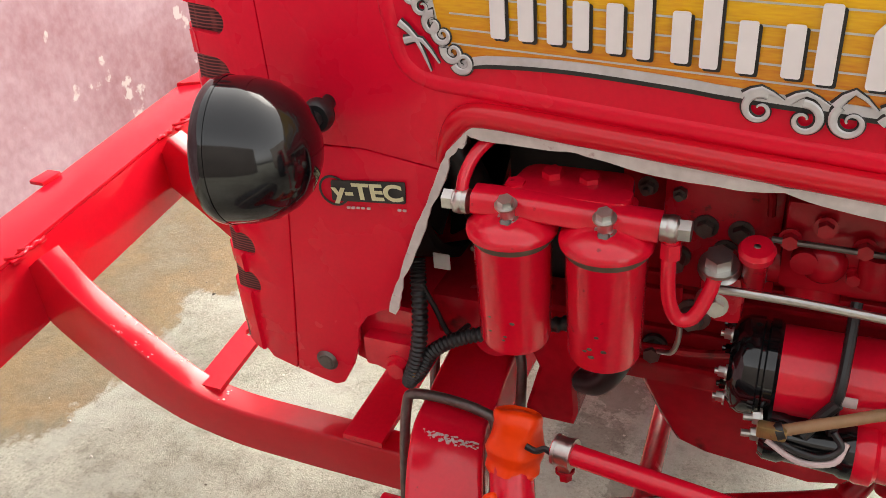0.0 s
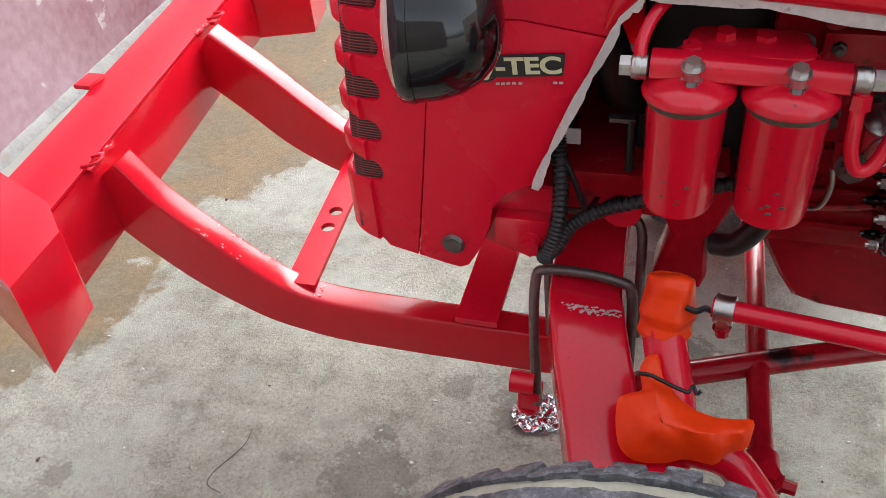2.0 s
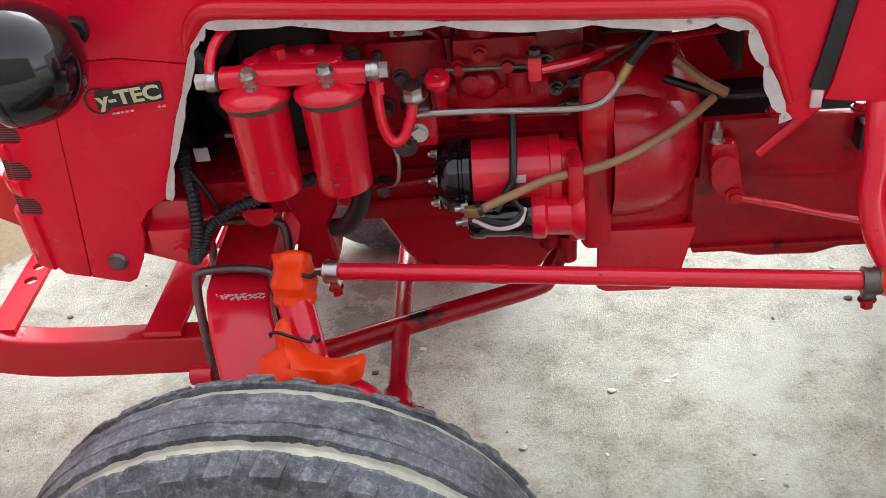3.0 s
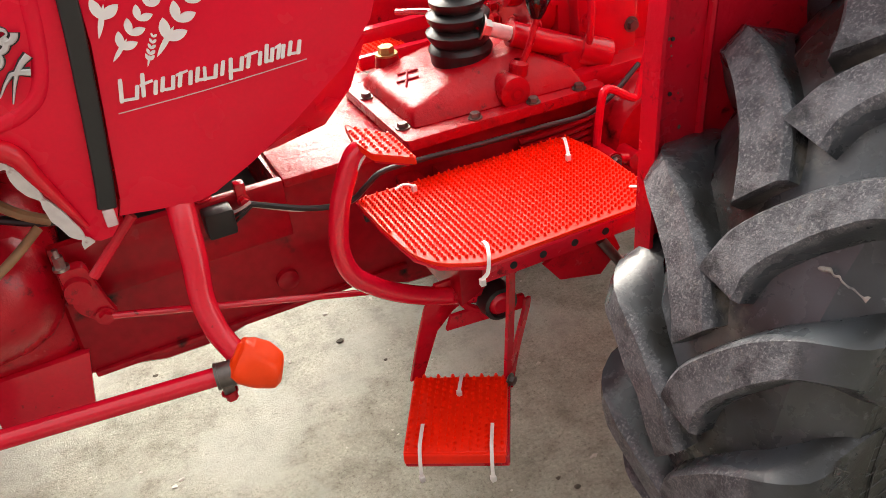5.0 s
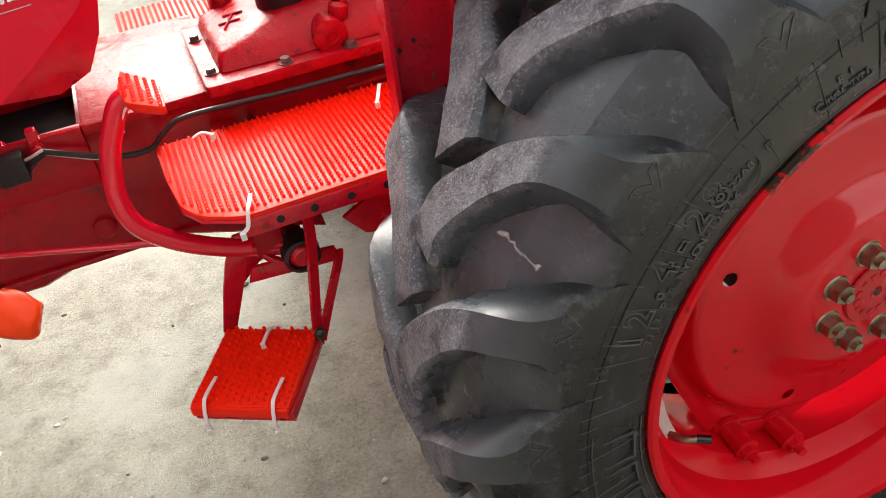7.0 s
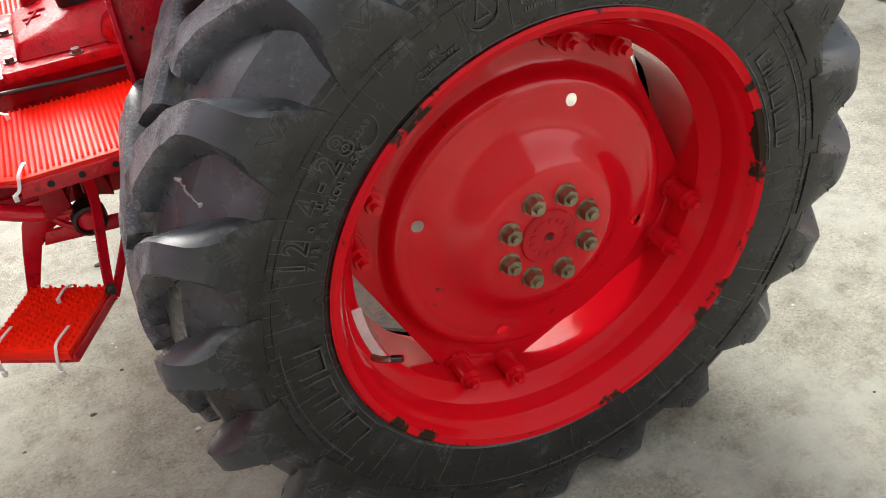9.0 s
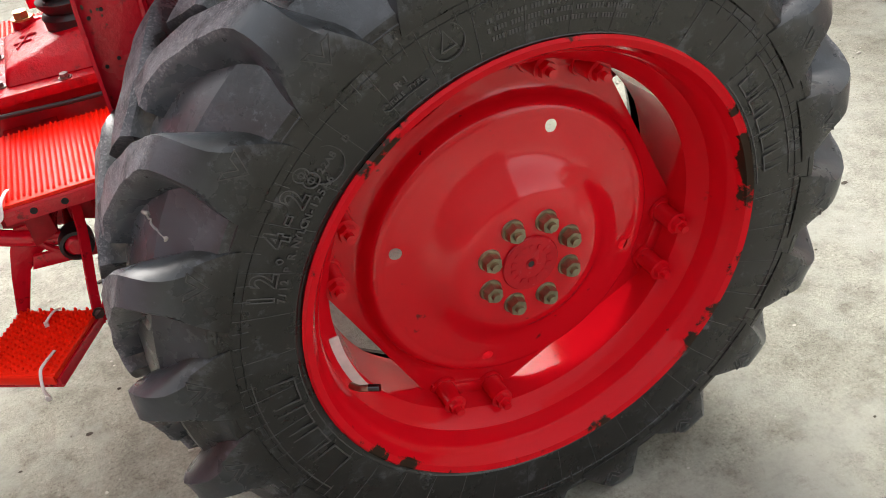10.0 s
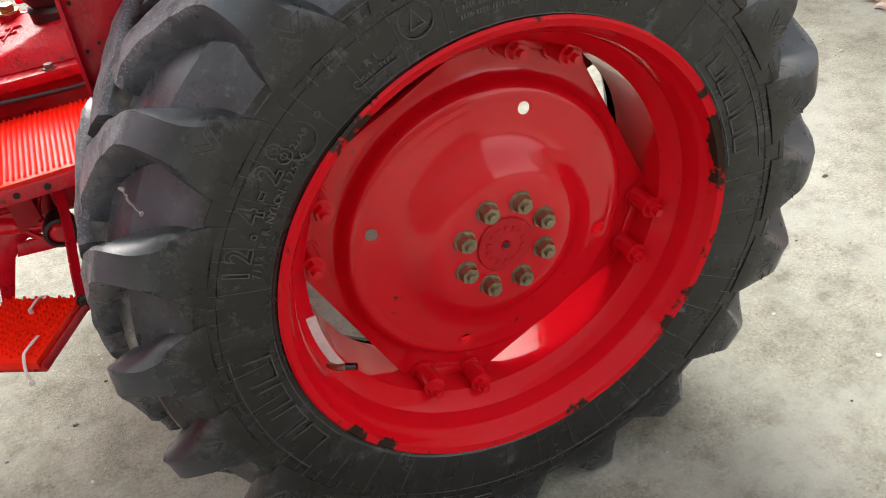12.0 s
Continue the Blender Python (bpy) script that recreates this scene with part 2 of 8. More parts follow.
def plaster_material(name, low, high, chips):
    m = bpy.data.materials.new(name)
    m.use_nodes = True
    n, link, b = tools(m)
    tc = n.new("ShaderNodeTexCoord").outputs["Object"]

    def noise_at(s, detail=6.0):
        t = n.new("ShaderNodeTexNoise")
        t.inputs["Scale"].default_value, t.inputs["Detail"].default_value = s, detail
        link.new(tc, t.inputs["Vector"])
        return t.outputs["Fac"]

    def ramp(fac, *stops):
        r = n.new("ShaderNodeValToRGB")
        while len(r.color_ramp.elements) < len(stops):
            r.color_ramp.elements.new(0.5)
        for e, (p, c) in zip(r.color_ramp.elements, stops):
            e.position, e.color = p, (*c, 1)
        link.new(fac, r.inputs["Fac"])
        return r.outputs["Color"]

    def mix(fac, a, c):
        x = n.new("ShaderNodeMix")
        x.data_type = "RGBA"
        for s, v in ((x.inputs[0], fac), (x.inputs[6], a), (x.inputs[7], c)):
            if isinstance(v, (int, float, tuple)):
                s.default_value = v
            else:
                link.new(v, s)
        return x.outputs[2]

    col = ramp(noise_at(0.9, 9), (0.38, low), (0.58, high))
    col = mix(0.3, col, ramp(noise_at(26, 8), (0.35, low), (0.68, high)))
    flake = ramp(noise_at(5.5, 10), (0.66, (0, 0, 0)), (0.68, (1, 1, 1)))
    col = mix(flake, col, (*chips, 1))
    link.new(col, b.inputs["Base Color"])
    b.inputs["Roughness"].default_value = 0.62
    bp = n.new("ShaderNodeBump")
    bp.inputs["Strength"].default_value, bp.inputs["Distance"].default_value = 0.4, 0.006
    link.new(noise_at(20, 9), bp.inputs["Height"])
    link.new(bp.outputs["Normal"], b.inputs["Normal"])
    return m


CONCRETE = concrete_material()
PINK_PLASTER = plaster_material("faded_maroon_limewash", (0.27, 0.105, 0.125), (0.50, 0.35, 0.40), (0.60, 0.52, 0.52))
UNSEEN_WALL = plaster_material("dark_unseen_wall", (0.055, 0.046, 0.040), (0.10, 0.085, 0.075), (0.15, 0.135, 0.12))
BARE_RENDER = plaster_material("bare_pinkish_brickwork", (0.40, 0.27, 0.22), (0.66, 0.55, 0.47), (0.78, 0.74, 0.66))
CREAM_PLASTER = plaster_material("cream_limewash", (0.78, 0.72, 0.62), (0.86, 0.83, 0.76), (0.46, 0.33, 0.27))


def screen_material():
    """Woven wire screen: crossing wires over a dark gap."""
    m = bpy.data.materials.new("radiator_screen")
    m.use_nodes = True
    n, link, b = tools(m)
    tc = n.new("ShaderNodeTexCoord").outputs["Object"]
    outs = []
    for way in ("X", "Y", "Z"):
        w = n.new("ShaderNodeTexWave")
        w.bands_direction = way
        w.inputs["Scale"].default_value = 75
        w.inputs["Distortion"].default_value, w.inputs["Detail Scale"].default_value = 1.2, 0.6
        link.new(tc, w.inputs["Vector"])
        outs.append(w.outputs["Fac"])
    mx = n.new("ShaderNodeMath")
    mx.operation = "MAXIMUM"
    half = n.new("ShaderNodeMath")
    half.operation = "MULTIPLY"
    half.inputs[1].default_value = 0.7
    link.new(outs[1], half.inputs[0])
    link.new(half.outputs[0], mx.inputs[0])
    link.new(outs[2], mx.inputs[1])
    r = n.new("ShaderNodeValToRGB")
    r.color_ramp.elements[0].position, r.color_ramp.elements[1].position = 0.6, 0.85
    r.color_ramp.elements[0].color, r.color_ramp.elements[1].color = (0.03, 0.004, 0.006, 1), (0.26, 0.07, 0.065, 1)
    link.new(mx.outputs[0], r.inputs["Fac"])
    link.new(r.outputs[0], b.inputs["Base Color"])
    b.inputs["Roughness"].default_value = 0.6
    return m


SCREEN = screen_material()



def layered(name, base, rough, layers, bump=(), spec=0.5, coat=0.0, scale_xyz=None):
    """A surface built up from a base and masks. A layer is (scale, detail, roughness, lo, hi, colour, strength); a bump is (scale, strength)."""
    m = bpy.data.materials.new(name)
    m.use_nodes = True
    n, link, b = tools(m)
    tc = n.new("ShaderNodeTexCoord").outputs["Object"]

    def noise_at(s, detail, rough):
        t = n.new("ShaderNodeTexNoise")
        t.inputs["Scale"].default_value, t.inputs["Detail"].default_value, t.inputs["Roughness"].default_value = s, detail, rough
        link.new(tc, t.inputs["Vector"])
        return t.outputs["Fac"]

    col = None
    for s, detail, rg, lo, hi, colour, strength in layers:
        r = n.new("ShaderNodeMapRange")
        r.inputs["From Min"].default_value, r.inputs["From Max"].default_value, r.inputs["To Max"].default_value = lo, hi, strength
        link.new(noise_at(s, detail, rg), r.inputs["Value"])
        x = n.new("ShaderNodeMix")
        x.data_type = "RGBA"
        link.new(r.outputs["Result"], x.inputs[0])
        if col is None:
            x.inputs[6].default_value = (*base, 1)
        else:
            link.new(col, x.inputs[6])
        x.inputs[7].default_value = (*colour, 1)
        col = x.outputs[2]
    link.new(col, b.inputs["Base Color"])
    r = n.new("ShaderNodeMapRange")
    r.inputs["From Min"].default_value, r.inputs["From Max"].default_value = 0.3, 0.7
    r.inputs["To Min"].default_value, r.inputs["To Max"].default_value = rough
    link.new(noise_at(11, 6, 0.6), r.inputs["Value"])
    link.new(r.outputs["Result"], b.inputs["Roughness"])
    b.inputs["Specular IOR Level"].default_value, b.inputs["Coat Weight"].default_value, b.inputs["Coat Roughness"].default_value = spec, coat, 0.06
    normal = None
    for s, strength in bump:
        bp = n.new("ShaderNodeBump")
        bp.inputs["Strength"].default_value, bp.inputs["Distance"].default_value = strength, 0.003
        link.new(noise_at(s, 6, 0.65), bp.inputs["Height"])
        if normal is not None:
            link.new(normal, bp.inputs["Normal"])
        normal = bp.outputs["Normal"]
    if normal is not None:
        link.new(normal, b.inputs["Normal"])
    return m


FRONT_RUBBER = layered("dusty_front_tyre_rubber", (0.105, 0.113, 0.122), (0.45, 0.7), [(110, 8, 0.8, 0.48, 0.62, (0.27, 0.28, 0.30), 0.75), (16, 8, 0.70, 0.50, 0.62, (0.032, 0.034, 0.038), 0.75), (40, 9, 0.75, 0.60, 0.70, (0.34, 0.33, 0.29), 0.6)], [(60, 0.5), (200, 0.7)], 0.4)
RED_CAST = layered("red_painted_casting", (0.56, 0.005, 0.020), (0.06, 0.34), [(6, 6, 0.6, 0.45, 0.65, (0.45, 0.005, 0.016), 0.8), (30, 9, 0.72, 0.58, 0.65, (0.07, 0.008, 0.010), 0.75), (14, 9, 0.7, 0.60, 0.70, (0.20, 0.006, 0.012), 0.7)], [(13, 1.0), (75, 0.25)], 0.42, 0.1)
RED_COVER = layered("streaked_red_cover", (0.42, 0.004, 0.013), (0.10, 0.42), [(6, 6, 0.6, 0.45, 0.65, (0.36, 0.004, 0.012), 0.8), (30, 9, 0.72, 0.60, 0.66, (0.05, 0.006, 0.007), 0.75), (14, 9, 0.7, 0.58, 0.68, (0.16, 0.005, 0.009), 0.7)], [(13, 1.4), (42, 0.7), (110, 0.3)], 0.24, 0.0)
RED_WET = layered("wet_gloss_red_casting", (0.52, 0.004, 0.016), (0.05, 0.16), [(9, 6, 0.6, 0.45, 0.65, (0.42, 0.004, 0.013), 0.8), (28, 9, 0.72, 0.62, 0.68, (0.06, 0.008, 0.010), 0.7)], [(24, 0.5), (75, 0.15)], 0.6, 0.3)
RED_WHEEL = layered("wheel_red_enamel", (0.55, 0.004, 0.011), (0.06, 0.14), [(3, 4, 0.5, 0.4, 0.7, (0.60, 0.005, 0.013), 0.8), (42, 6, 0.6, 0.69, 0.71, (0.05, 0.012, 0.01), 0.8), (22, 8, 0.7, 0.66, 0.74, (0.52, 0.006, 0.012), 0.6)], [(7, 0.08), (60, 0.02)], 0.40, 0.05)


def rim_material():
    """The wheel's enamel, rubbed through to dark primer in patches along the flange."""
    m = RED_WHEEL.copy()
    m.name = "rim_red_enamel_rubbed_through"
    n, link, b = tools(m)
    b.inputs["Specular IOR Level"].default_value, b.inputs["Coat Weight"].default_value = 0.14, 0.0
    under = b.inputs["Base Color"].links[0].from_socket
    tc = n.new("ShaderNodeTexCoord").outputs["Object"]
    xyz = n.new("ShaderNodeSeparateXYZ")
    link.new(tc, xyz.inputs[0])
    flat_v = n.new("ShaderNodeCombineXYZ")
    link.new(xyz.outputs["X"], flat_v.inputs["X"])
    link.new(xyz.outputs["Z"], flat_v.inputs["Z"])
    radius = n.new("ShaderNodeVectorMath")
    radius.operation = "LENGTH"
    link.new(flat_v.outputs[0], radius.inputs[0])
    big, fine = n.new("ShaderNodeTexNoise"), n.new("ShaderNodeTexNoise")
    for t, s, d in ((big, 4.0, 3), (fine, 30, 9)):
        t.inputs["Scale"].default_value, t.inputs["Detail"].default_value, t.inputs["Roughness"].default_value = s, d, 0.68
        link.new(tc, t.inputs["Vector"])
    edge = n.new("ShaderNodeMapRange")
    edge.inputs["From Min"].default_value, edge.inputs["From Max"].default_value = 0.360, 0.376
    edge.inputs["To Min"].default_value, edge.inputs["To Max"].default_value = -0.25, 0.05
    link.new(radius.outputs["Value"], edge.inputs["Value"])
    total = edge.outputs["Result"]
    for t, k in ((big, 1.25), (fine, 0.6)):
        ma = n.new("ShaderNodeMath")
        ma.operation = "MULTIPLY_ADD"
        ma.inputs[1].default_value = k
        link.new(t.outputs["Fac"], ma.inputs[0])
        link.new(total, ma.inputs[2])
        total = ma.outputs[0]
    mask = n.new("ShaderNodeMapRange")
    mask.inputs["From Min"].default_value, mask.inputs["From Max"].default_value = 1.02, 1.06
    link.new(total, mask.inputs["Value"])
    x = n.new("ShaderNodeMix")
    x.data_type = "RGBA"
    link.new(mask.outputs["Result"], x.inputs[0])
    link.new(under, x.inputs[6])
    x.inputs[7].default_value = (0.026, 0.016, 0.010, 1)
    link.new(x.outputs[2], b.inputs["Base Color"])
    return m


RIM_RED = rim_material()


def tyre_material():
    """Black rubber: smooth and dark in the pockets under a painted bluish sky sheen, scuffed grey on the lug tops, tan
    dust on the tread floor near the centre.
    """
    m = layered("worn_tyre_rubber", (0.0135, 0.0138, 0.013), (0.18, 0.38), [(5, 6, 0.65, 0.56, 0.72, (0.050, 0.055, 0.064), 0.55), (21, 10, 0.76, 0.57, 0.64, (0.085, 0.092, 0.102), 0.55), (70, 9, 0.75, 0.63, 0.67, (0.17, 0.165, 0.15), 0.35)], [(9, 0.25), (40, 0.10), (220, 0.12)], 0.34)
    n, link, b = tools(m)
    tc = n.new("ShaderNodeTexCoord").outputs["Object"]
    xyz = n.new("ShaderNodeSeparateXYZ")
    link.new(tc, xyz.inputs[0])

    def calc(op, a, c=0.0):
        x = n.new("ShaderNodeMath")
        x.operation = op
        for s, v in zip(x.inputs, (a, c)):
            if isinstance(v, (int, float)):
                s.default_value = v
            else:
                link.new(v, s)
        return x.outputs[0]

    def noise_at(s, detail, rough):
        t = n.new("ShaderNodeTexNoise")
        t.inputs["Scale"].default_value, t.inputs["Detail"].default_value, t.inputs["Roughness"].default_value = s, detail, rough
        link.new(tc, t.inputs["Vector"])
        return t.outputs["Fac"]

    def step(v, lo, hi):
        r = n.new("ShaderNodeMapRange")
        r.interpolation_type = "SMOOTHSTEP"
        r.inputs["From Min"].default_value, r.inputs["From Max"].default_value = lo, hi
        link.new(v, r.inputs["Value"])
        return r.outputs["Result"]

    def mix(fac, a, c):
        x = n.new("ShaderNodeMix")
        x.data_type = "RGBA"
        for s, v in ((x.inputs[0], fac), (x.inputs[6], a), (x.inputs[7], c)):
            if isinstance(v, tuple):
                s.default_value = v
            else:
                link.new(v, s)
        return x.outputs[2]

    radius = calc("SQRT", calc("ADD", calc("MULTIPLY", xyz.outputs["X"], xyz.outputs["X"]), calc("MULTIPLY", xyz.outputs["Z"], xyz.outputs["Z"])))
    across = calc("ABSOLUTE", xyz.outputs["Y"])
    rough_r = calc("ADD", radius, calc("MULTIPLY", calc("SUBTRACT", noise_at(30, 8, 0.7), 0.5), 0.035))
    col = b.inputs["Base Color"].links[0].from_socket
    # tan dust lies on the floor between the lugs, thinning towards the shoulder
    floor_r = calc("MULTIPLY", step(radius, 0.586, 0.593), calc("SUBTRACT", 1.0, step(rough_r, 0.600, 0.618)))
    dust = calc("MULTIPLY", floor_r, calc("SUBTRACT", 1.0, step(calc("ADD", across, calc("MULTIPLY", noise_at(12, 6, 0.6), 0.10)), 0.05, 0.10)))
    dust = calc("MULTIPLY", dust, step(noise_at(9, 8, 0.65), 0.40, 0.56))
    col = mix(calc("MULTIPLY", dust, 0.75), col, (0.24, 0.22, 0.175, 1))
    # bluish sheen of the sky, painted into pockets and shoulder, with paler streaks
    sky_sheen = calc("MULTIPLY", step(rough_r, 0.50, 0.53), step(noise_at(3.5, 4, 0.55), 0.40, 0.68))
    col = mix(calc("MULTIPLY", sky_sheen, 0.75), col, (0.088, 0.104, 0.120, 1))
    streak = calc("MULTIPLY", step(rough_r, 0.49, 0.53), step(noise_at(26, 10, 0.78), 0.57, 0.63))
    col = mix(calc("MULTIPLY", streak, 0.40), col, (0.15, 0.17, 0.185, 1))
    # scuffed lug tops
    scuff = step(rough_r, 0.612, 0.624)
    grey = mix(step(noise_at(24, 9, 0.72), 0.40, 0.62), (0.075, 0.081, 0.092, 1), (0.155, 0.163, 0.178, 1))
    grey = mix(calc("MULTIPLY", step(noise_at(260, 5, 0.75), 0.50, 0.64), 0.8), grey, (0.28, 0.285, 0.295, 1))
    grey = mix(calc("MULTIPLY", step(noise_at(11, 7, 0.65), 0.50, 0.64), 0.7), grey, (0.022, 0.023, 0.026, 1))
    grey = mix(calc("MULTIPLY", step(noise_at(45, 9, 0.75), 0.58, 0.68), 0.6), grey, (0.26, 0.245, 0.21, 1))
    col = mix(scuff, col, grey)
    link.new(col, b.inputs["Base Color"])
    rough_out = b.inputs["Roughness"].links[0].from_socket
    link.new(calc("ADD", rough_out, calc("MULTIPLY", scuff, 0.2)), b.inputs["Roughness"])
    link.new(calc("SUBTRACT", 0.5, calc("MULTIPLY", scuff, 0.30)), b.inputs["Specular IOR Level"])
    bp = n.new("ShaderNodeBump")
    bp.inputs["Distance"].default_value = 0.003
    link.new(calc("MULTIPLY", scuff, 0.9), bp.inputs["Strength"])
    link.new(noise_at(170, 6, 0.7), bp.inputs["Height"])
    link.new(b.inputs["Normal"].links[0].from_socket, bp.inputs["Normal"])
    link.new(bp.outputs["Normal"], b.inputs["Normal"])
    return m


RUBBER = tyre_material()
LIME = shader("dull_lime_wash", (0.30, 0.295, 0.28), 0.85, 0, 0, 0.25, 12, 80, 0.3, (0.26, 0.22, 0.19), 0.14, 16)
SPLASH = layered("dried_greyish_splash", (0.30, 0.29, 0.28), (0.6, 0.9), [(70, 7, 0.7, 0.45, 0.62, (0.10, 0.10, 0.11), 0.8), (40, 6, 0.7, 0.50, 0.66, (0.46, 0.40, 0.30), 0.7)], [(120, 0.6)], 0.3)
# ---- mesh helpers ----
def box(x0, x1, y0, y1, z0, z1, bevel=0.0, bm=None):
    bm = bm or bmesh.new()
    m = Matrix.LocRotScale(((x0 + x1) / 2, (y0 + y1) / 2, (z0 + z1) / 2), None, (abs(x1 - x0), abs(y1 - y0), abs(z1 - z0)))
    made = bmesh.ops.create_cube(bm, size=1, matrix=m)["verts"]
    if bevel:
        edges = list({e for v in made for e in v.link_edges})
        bmesh.ops.bevel(bm, geom=edges, offset=bevel, segments=2, affect="EDGES", profile=0.6)
    return bm


def rod(p, q, r, r2=None, seg=20, bm=None):
    """A round bar from p to q."""
    bm = bm or bmesh.new()
    p, q = Vector(p), Vector(q)
    turn = (q - p).to_track_quat("Z", "Y").to_matrix().to_4x4()
    bmesh.ops.create_cone(bm, cap_ends=True, segments=seg, radius1=r, radius2=r if r2 is None else r2,
                          depth=(q - p).length, matrix=Matrix.Translation((p + q) / 2) @ turn)
    return bm


def smooth_line(points, steps=6):
    """Catmull-Rom through the points."""
    pts = [Vector(p) for p in points]
    if len(pts) < 3:
        return pts
    ext = [2 * pts[0] - pts[1], *pts, 2 * pts[-1] - pts[-2]]
    out = []
    for a, b, c, d in zip(ext, ext[1:], ext[2:], ext[3:]):
        for i in range(steps):
            s = i / steps
            out.append(0.5 * (2 * b + (c - a) * s + (2 * a - 5 * b + 4 * c - d) * s * s + (3 * b - a - 3 * c + d) * s ** 3))
    return out + [pts[-1]]


def sweep(points, section, steps=6, bm=None, up=(0, 0, 1), closed=True):
    """Carry a 2D section (side, up) along a smooth line."""
    bm = bm or bmesh.new()
    line = smooth_line(points, steps) if steps else [Vector(p) for p in points]
    rings, u = [], Vector(up)
    for i, p in enumerate(line):
        way = (line[min(i + 1, len(line) - 1)] - line[max(i - 1, 0)]).normalized()
        side = way.cross(u)
        if side.length < 1e-4:
            side = way.orthogonal()
        side.normalize()
        u = side.cross(way).normalized()
        sec = section(i / (len(line) - 1)) if callable(section) else section
        rings.append([bm.verts.new(p + side * a + u * b) for a, b in sec])
    n = len(rings[0])
    for r, s in zip(rings, rings[1:]):
        for i in range(n):
            bm.faces.new((r[i], r[(i + 1) % n], s[(i + 1) % n], s[i]))
    bm.faces.new(rings[0][::-1])
    bm.faces.new(rings[-1])
    return bm


def circle(r, n=12):
    return [(r * math.cos(2 * math.pi * i / n), r * math.sin(2 * math.pi * i / n)) for i in range(n)]


def tube(points, r, steps=6, n=12, bm=None):
    return sweep(points, circle(r, n), steps, bm)


def lathe(profile, origin=(0, 0, 0), axis=(0, 1, 0), seg=48, bm=None, close=False, start=0.0, turn=360.0):
    """Turn a profile of (along, radius) about an axis."""
    bm = bm or bmesh.new()
    q = Vector((0, 0, 1)).rotation_difference(Vector(axis)).to_matrix()
    o = Vector(origin)
    full = turn >= 359.9
    count = seg if full else seg + 1
    rings = []
    for i in range(count):
        a = radians(start + turn * i / seg)
        c, s = math.cos(a), math.sin(a)
        rings.append([bm.verts.new(o + q @ Vector((r * c, r * s, h))) for h, r in profile])
    n = len(profile)
    for i in range(seg):
        a, b = rings[i], rings[(i + 1) % count]
        for j in range(n if close else n - 1):
            k = (j + 1) % n
            bm.faces.new((a[j], b[j], b[k], a[k]))
    bmesh.ops.remove_doubles(bm, verts=bm.verts, dist=1e-6)
    return bm


def slab(outline, lo, hi, axis="y", bevel=0.0, bm=None, seg=2):
    """A flat polygon given thickness along an axis. Outlines are (x, z) for y, (x, y) for z, (y, z) for x."""
    bm = bm or bmesh.new()

    def at(a, b, h):
        return {"y": (a, h, b), "z": (a, b, h), "x": (h, a, b)}[axis]

    lower = [bm.verts.new(at(a, b, lo)) for a, b in outline]
    upper = [bm.verts.new(at(a, b, hi)) for a, b in outline]
    n = len(outline)
    faces = [bm.faces.new(lower), bm.faces.new(upper[::-1])]
    for i in range(n):
        faces.append(bm.faces.new((lower[i], upper[i], upper[(i + 1) % n], lower[(i + 1) % n])))
    bmesh.ops.recalc_face_normals(bm, faces=faces)
    if bevel:
        edges = [e for f in faces[:2] for e in f.edges]
        bmesh.ops.bevel(bm, geom=edges, offset=bevel, segments=seg, affect="EDGES", profile=0.6)
    return bm


def ball(center, r, scale=(1, 1, 1), seg=24, bm=None):
    bm = bm or bmesh.new()
    bmesh.ops.create_uvsphere(bm, u_segments=seg, v_segments=seg // 2, radius=r,
                              matrix=Matrix.LocRotScale(center, None, scale))
    return bm


def part(name, bm, mat, parent=None, label="", sharp=35):
    """One mesh object under a thing or a part."""
    bmesh.ops.recalc_face_normals(bm, faces=bm.faces)
    me = bpy.data.meshes.new(name)
    bm.to_mesh(me)
    bm.free()
    for m in mat if isinstance(mat, (list, tuple)) else [mat]:
        me.materials.append(m)
    me.polygons.foreach_set("use_smooth", [True] * len(me.polygons))
    me.set_sharp_from_angle(angle=radians(sharp))
    ob = new(name, me)
    if parent:
        ob.parent = parent
    if label:
        tagged(ob, label)
    return ob


def holder(name, parent=None, label=""):
    ob = new(name)
    ob.parent = parent
    if label:
        tagged(ob, label)
    return ob

def hexbolt(p, axis, r, h, bm=None, washer=True, stud=0.0):
    """A hexagon head on a washer, seated at p and pointing along axis."""
    bm = bm or bmesh.new()
    p, a = Vector(p), Vector(axis).normalized()
    if washer:
        rod(p, p + a * h * 0.22, r * 1.35, seg=16, bm=bm)
    rod(p, p + a * h, r, r * 0.93, seg=6, bm=bm)
    if stud:
        rod(p, p + a * (h + stud), r * 0.5, seg=10, bm=bm)
    return bm


def shift_hood(bm):
    """Lay a flat sheet drawn at y = 0 on the flaring side of the hood."""
    bmesh.ops.bisect_plane(bm, geom=bm.verts[:] + bm.edges[:] + bm.faces[:], plane_co=(-2.02, 0, 0), plane_no=(1, 0, 0))
    for v in bm.verts:
        v.co.y += hood_y(v.co.x)
    return bm


def hood_y(x):
    return -0.273 - 0.107 * max(0.0, x + 2.02)


def rounded(points, r, n=5):
    """Round the corners of a 2D outline."""
    out, k = [], len(points)
    for i in range(k):
        p, a, c = Vector(points[i]), Vector(points[i - 1]), Vector(points[(i + 1) % k])
        d = min(r, (a - p).length * 0.45, (c - p).length * 0.45)
        s, e = p + (a - p).normalized() * d, p + (c - p).normalized() * d
        for j in range(n + 1):
            t = j / n
            out.append(tuple((1 - t) ** 2 * s + 2 * t * (1 - t) * p + t * t * e))
    return out


def crumple(bm, amount, size, seed=0.0):
    for v in bm.verts:
        v.co += noise.noise_vector(v.co * size + Vector((seed, seed * 2, 0))) * amount
    return bm


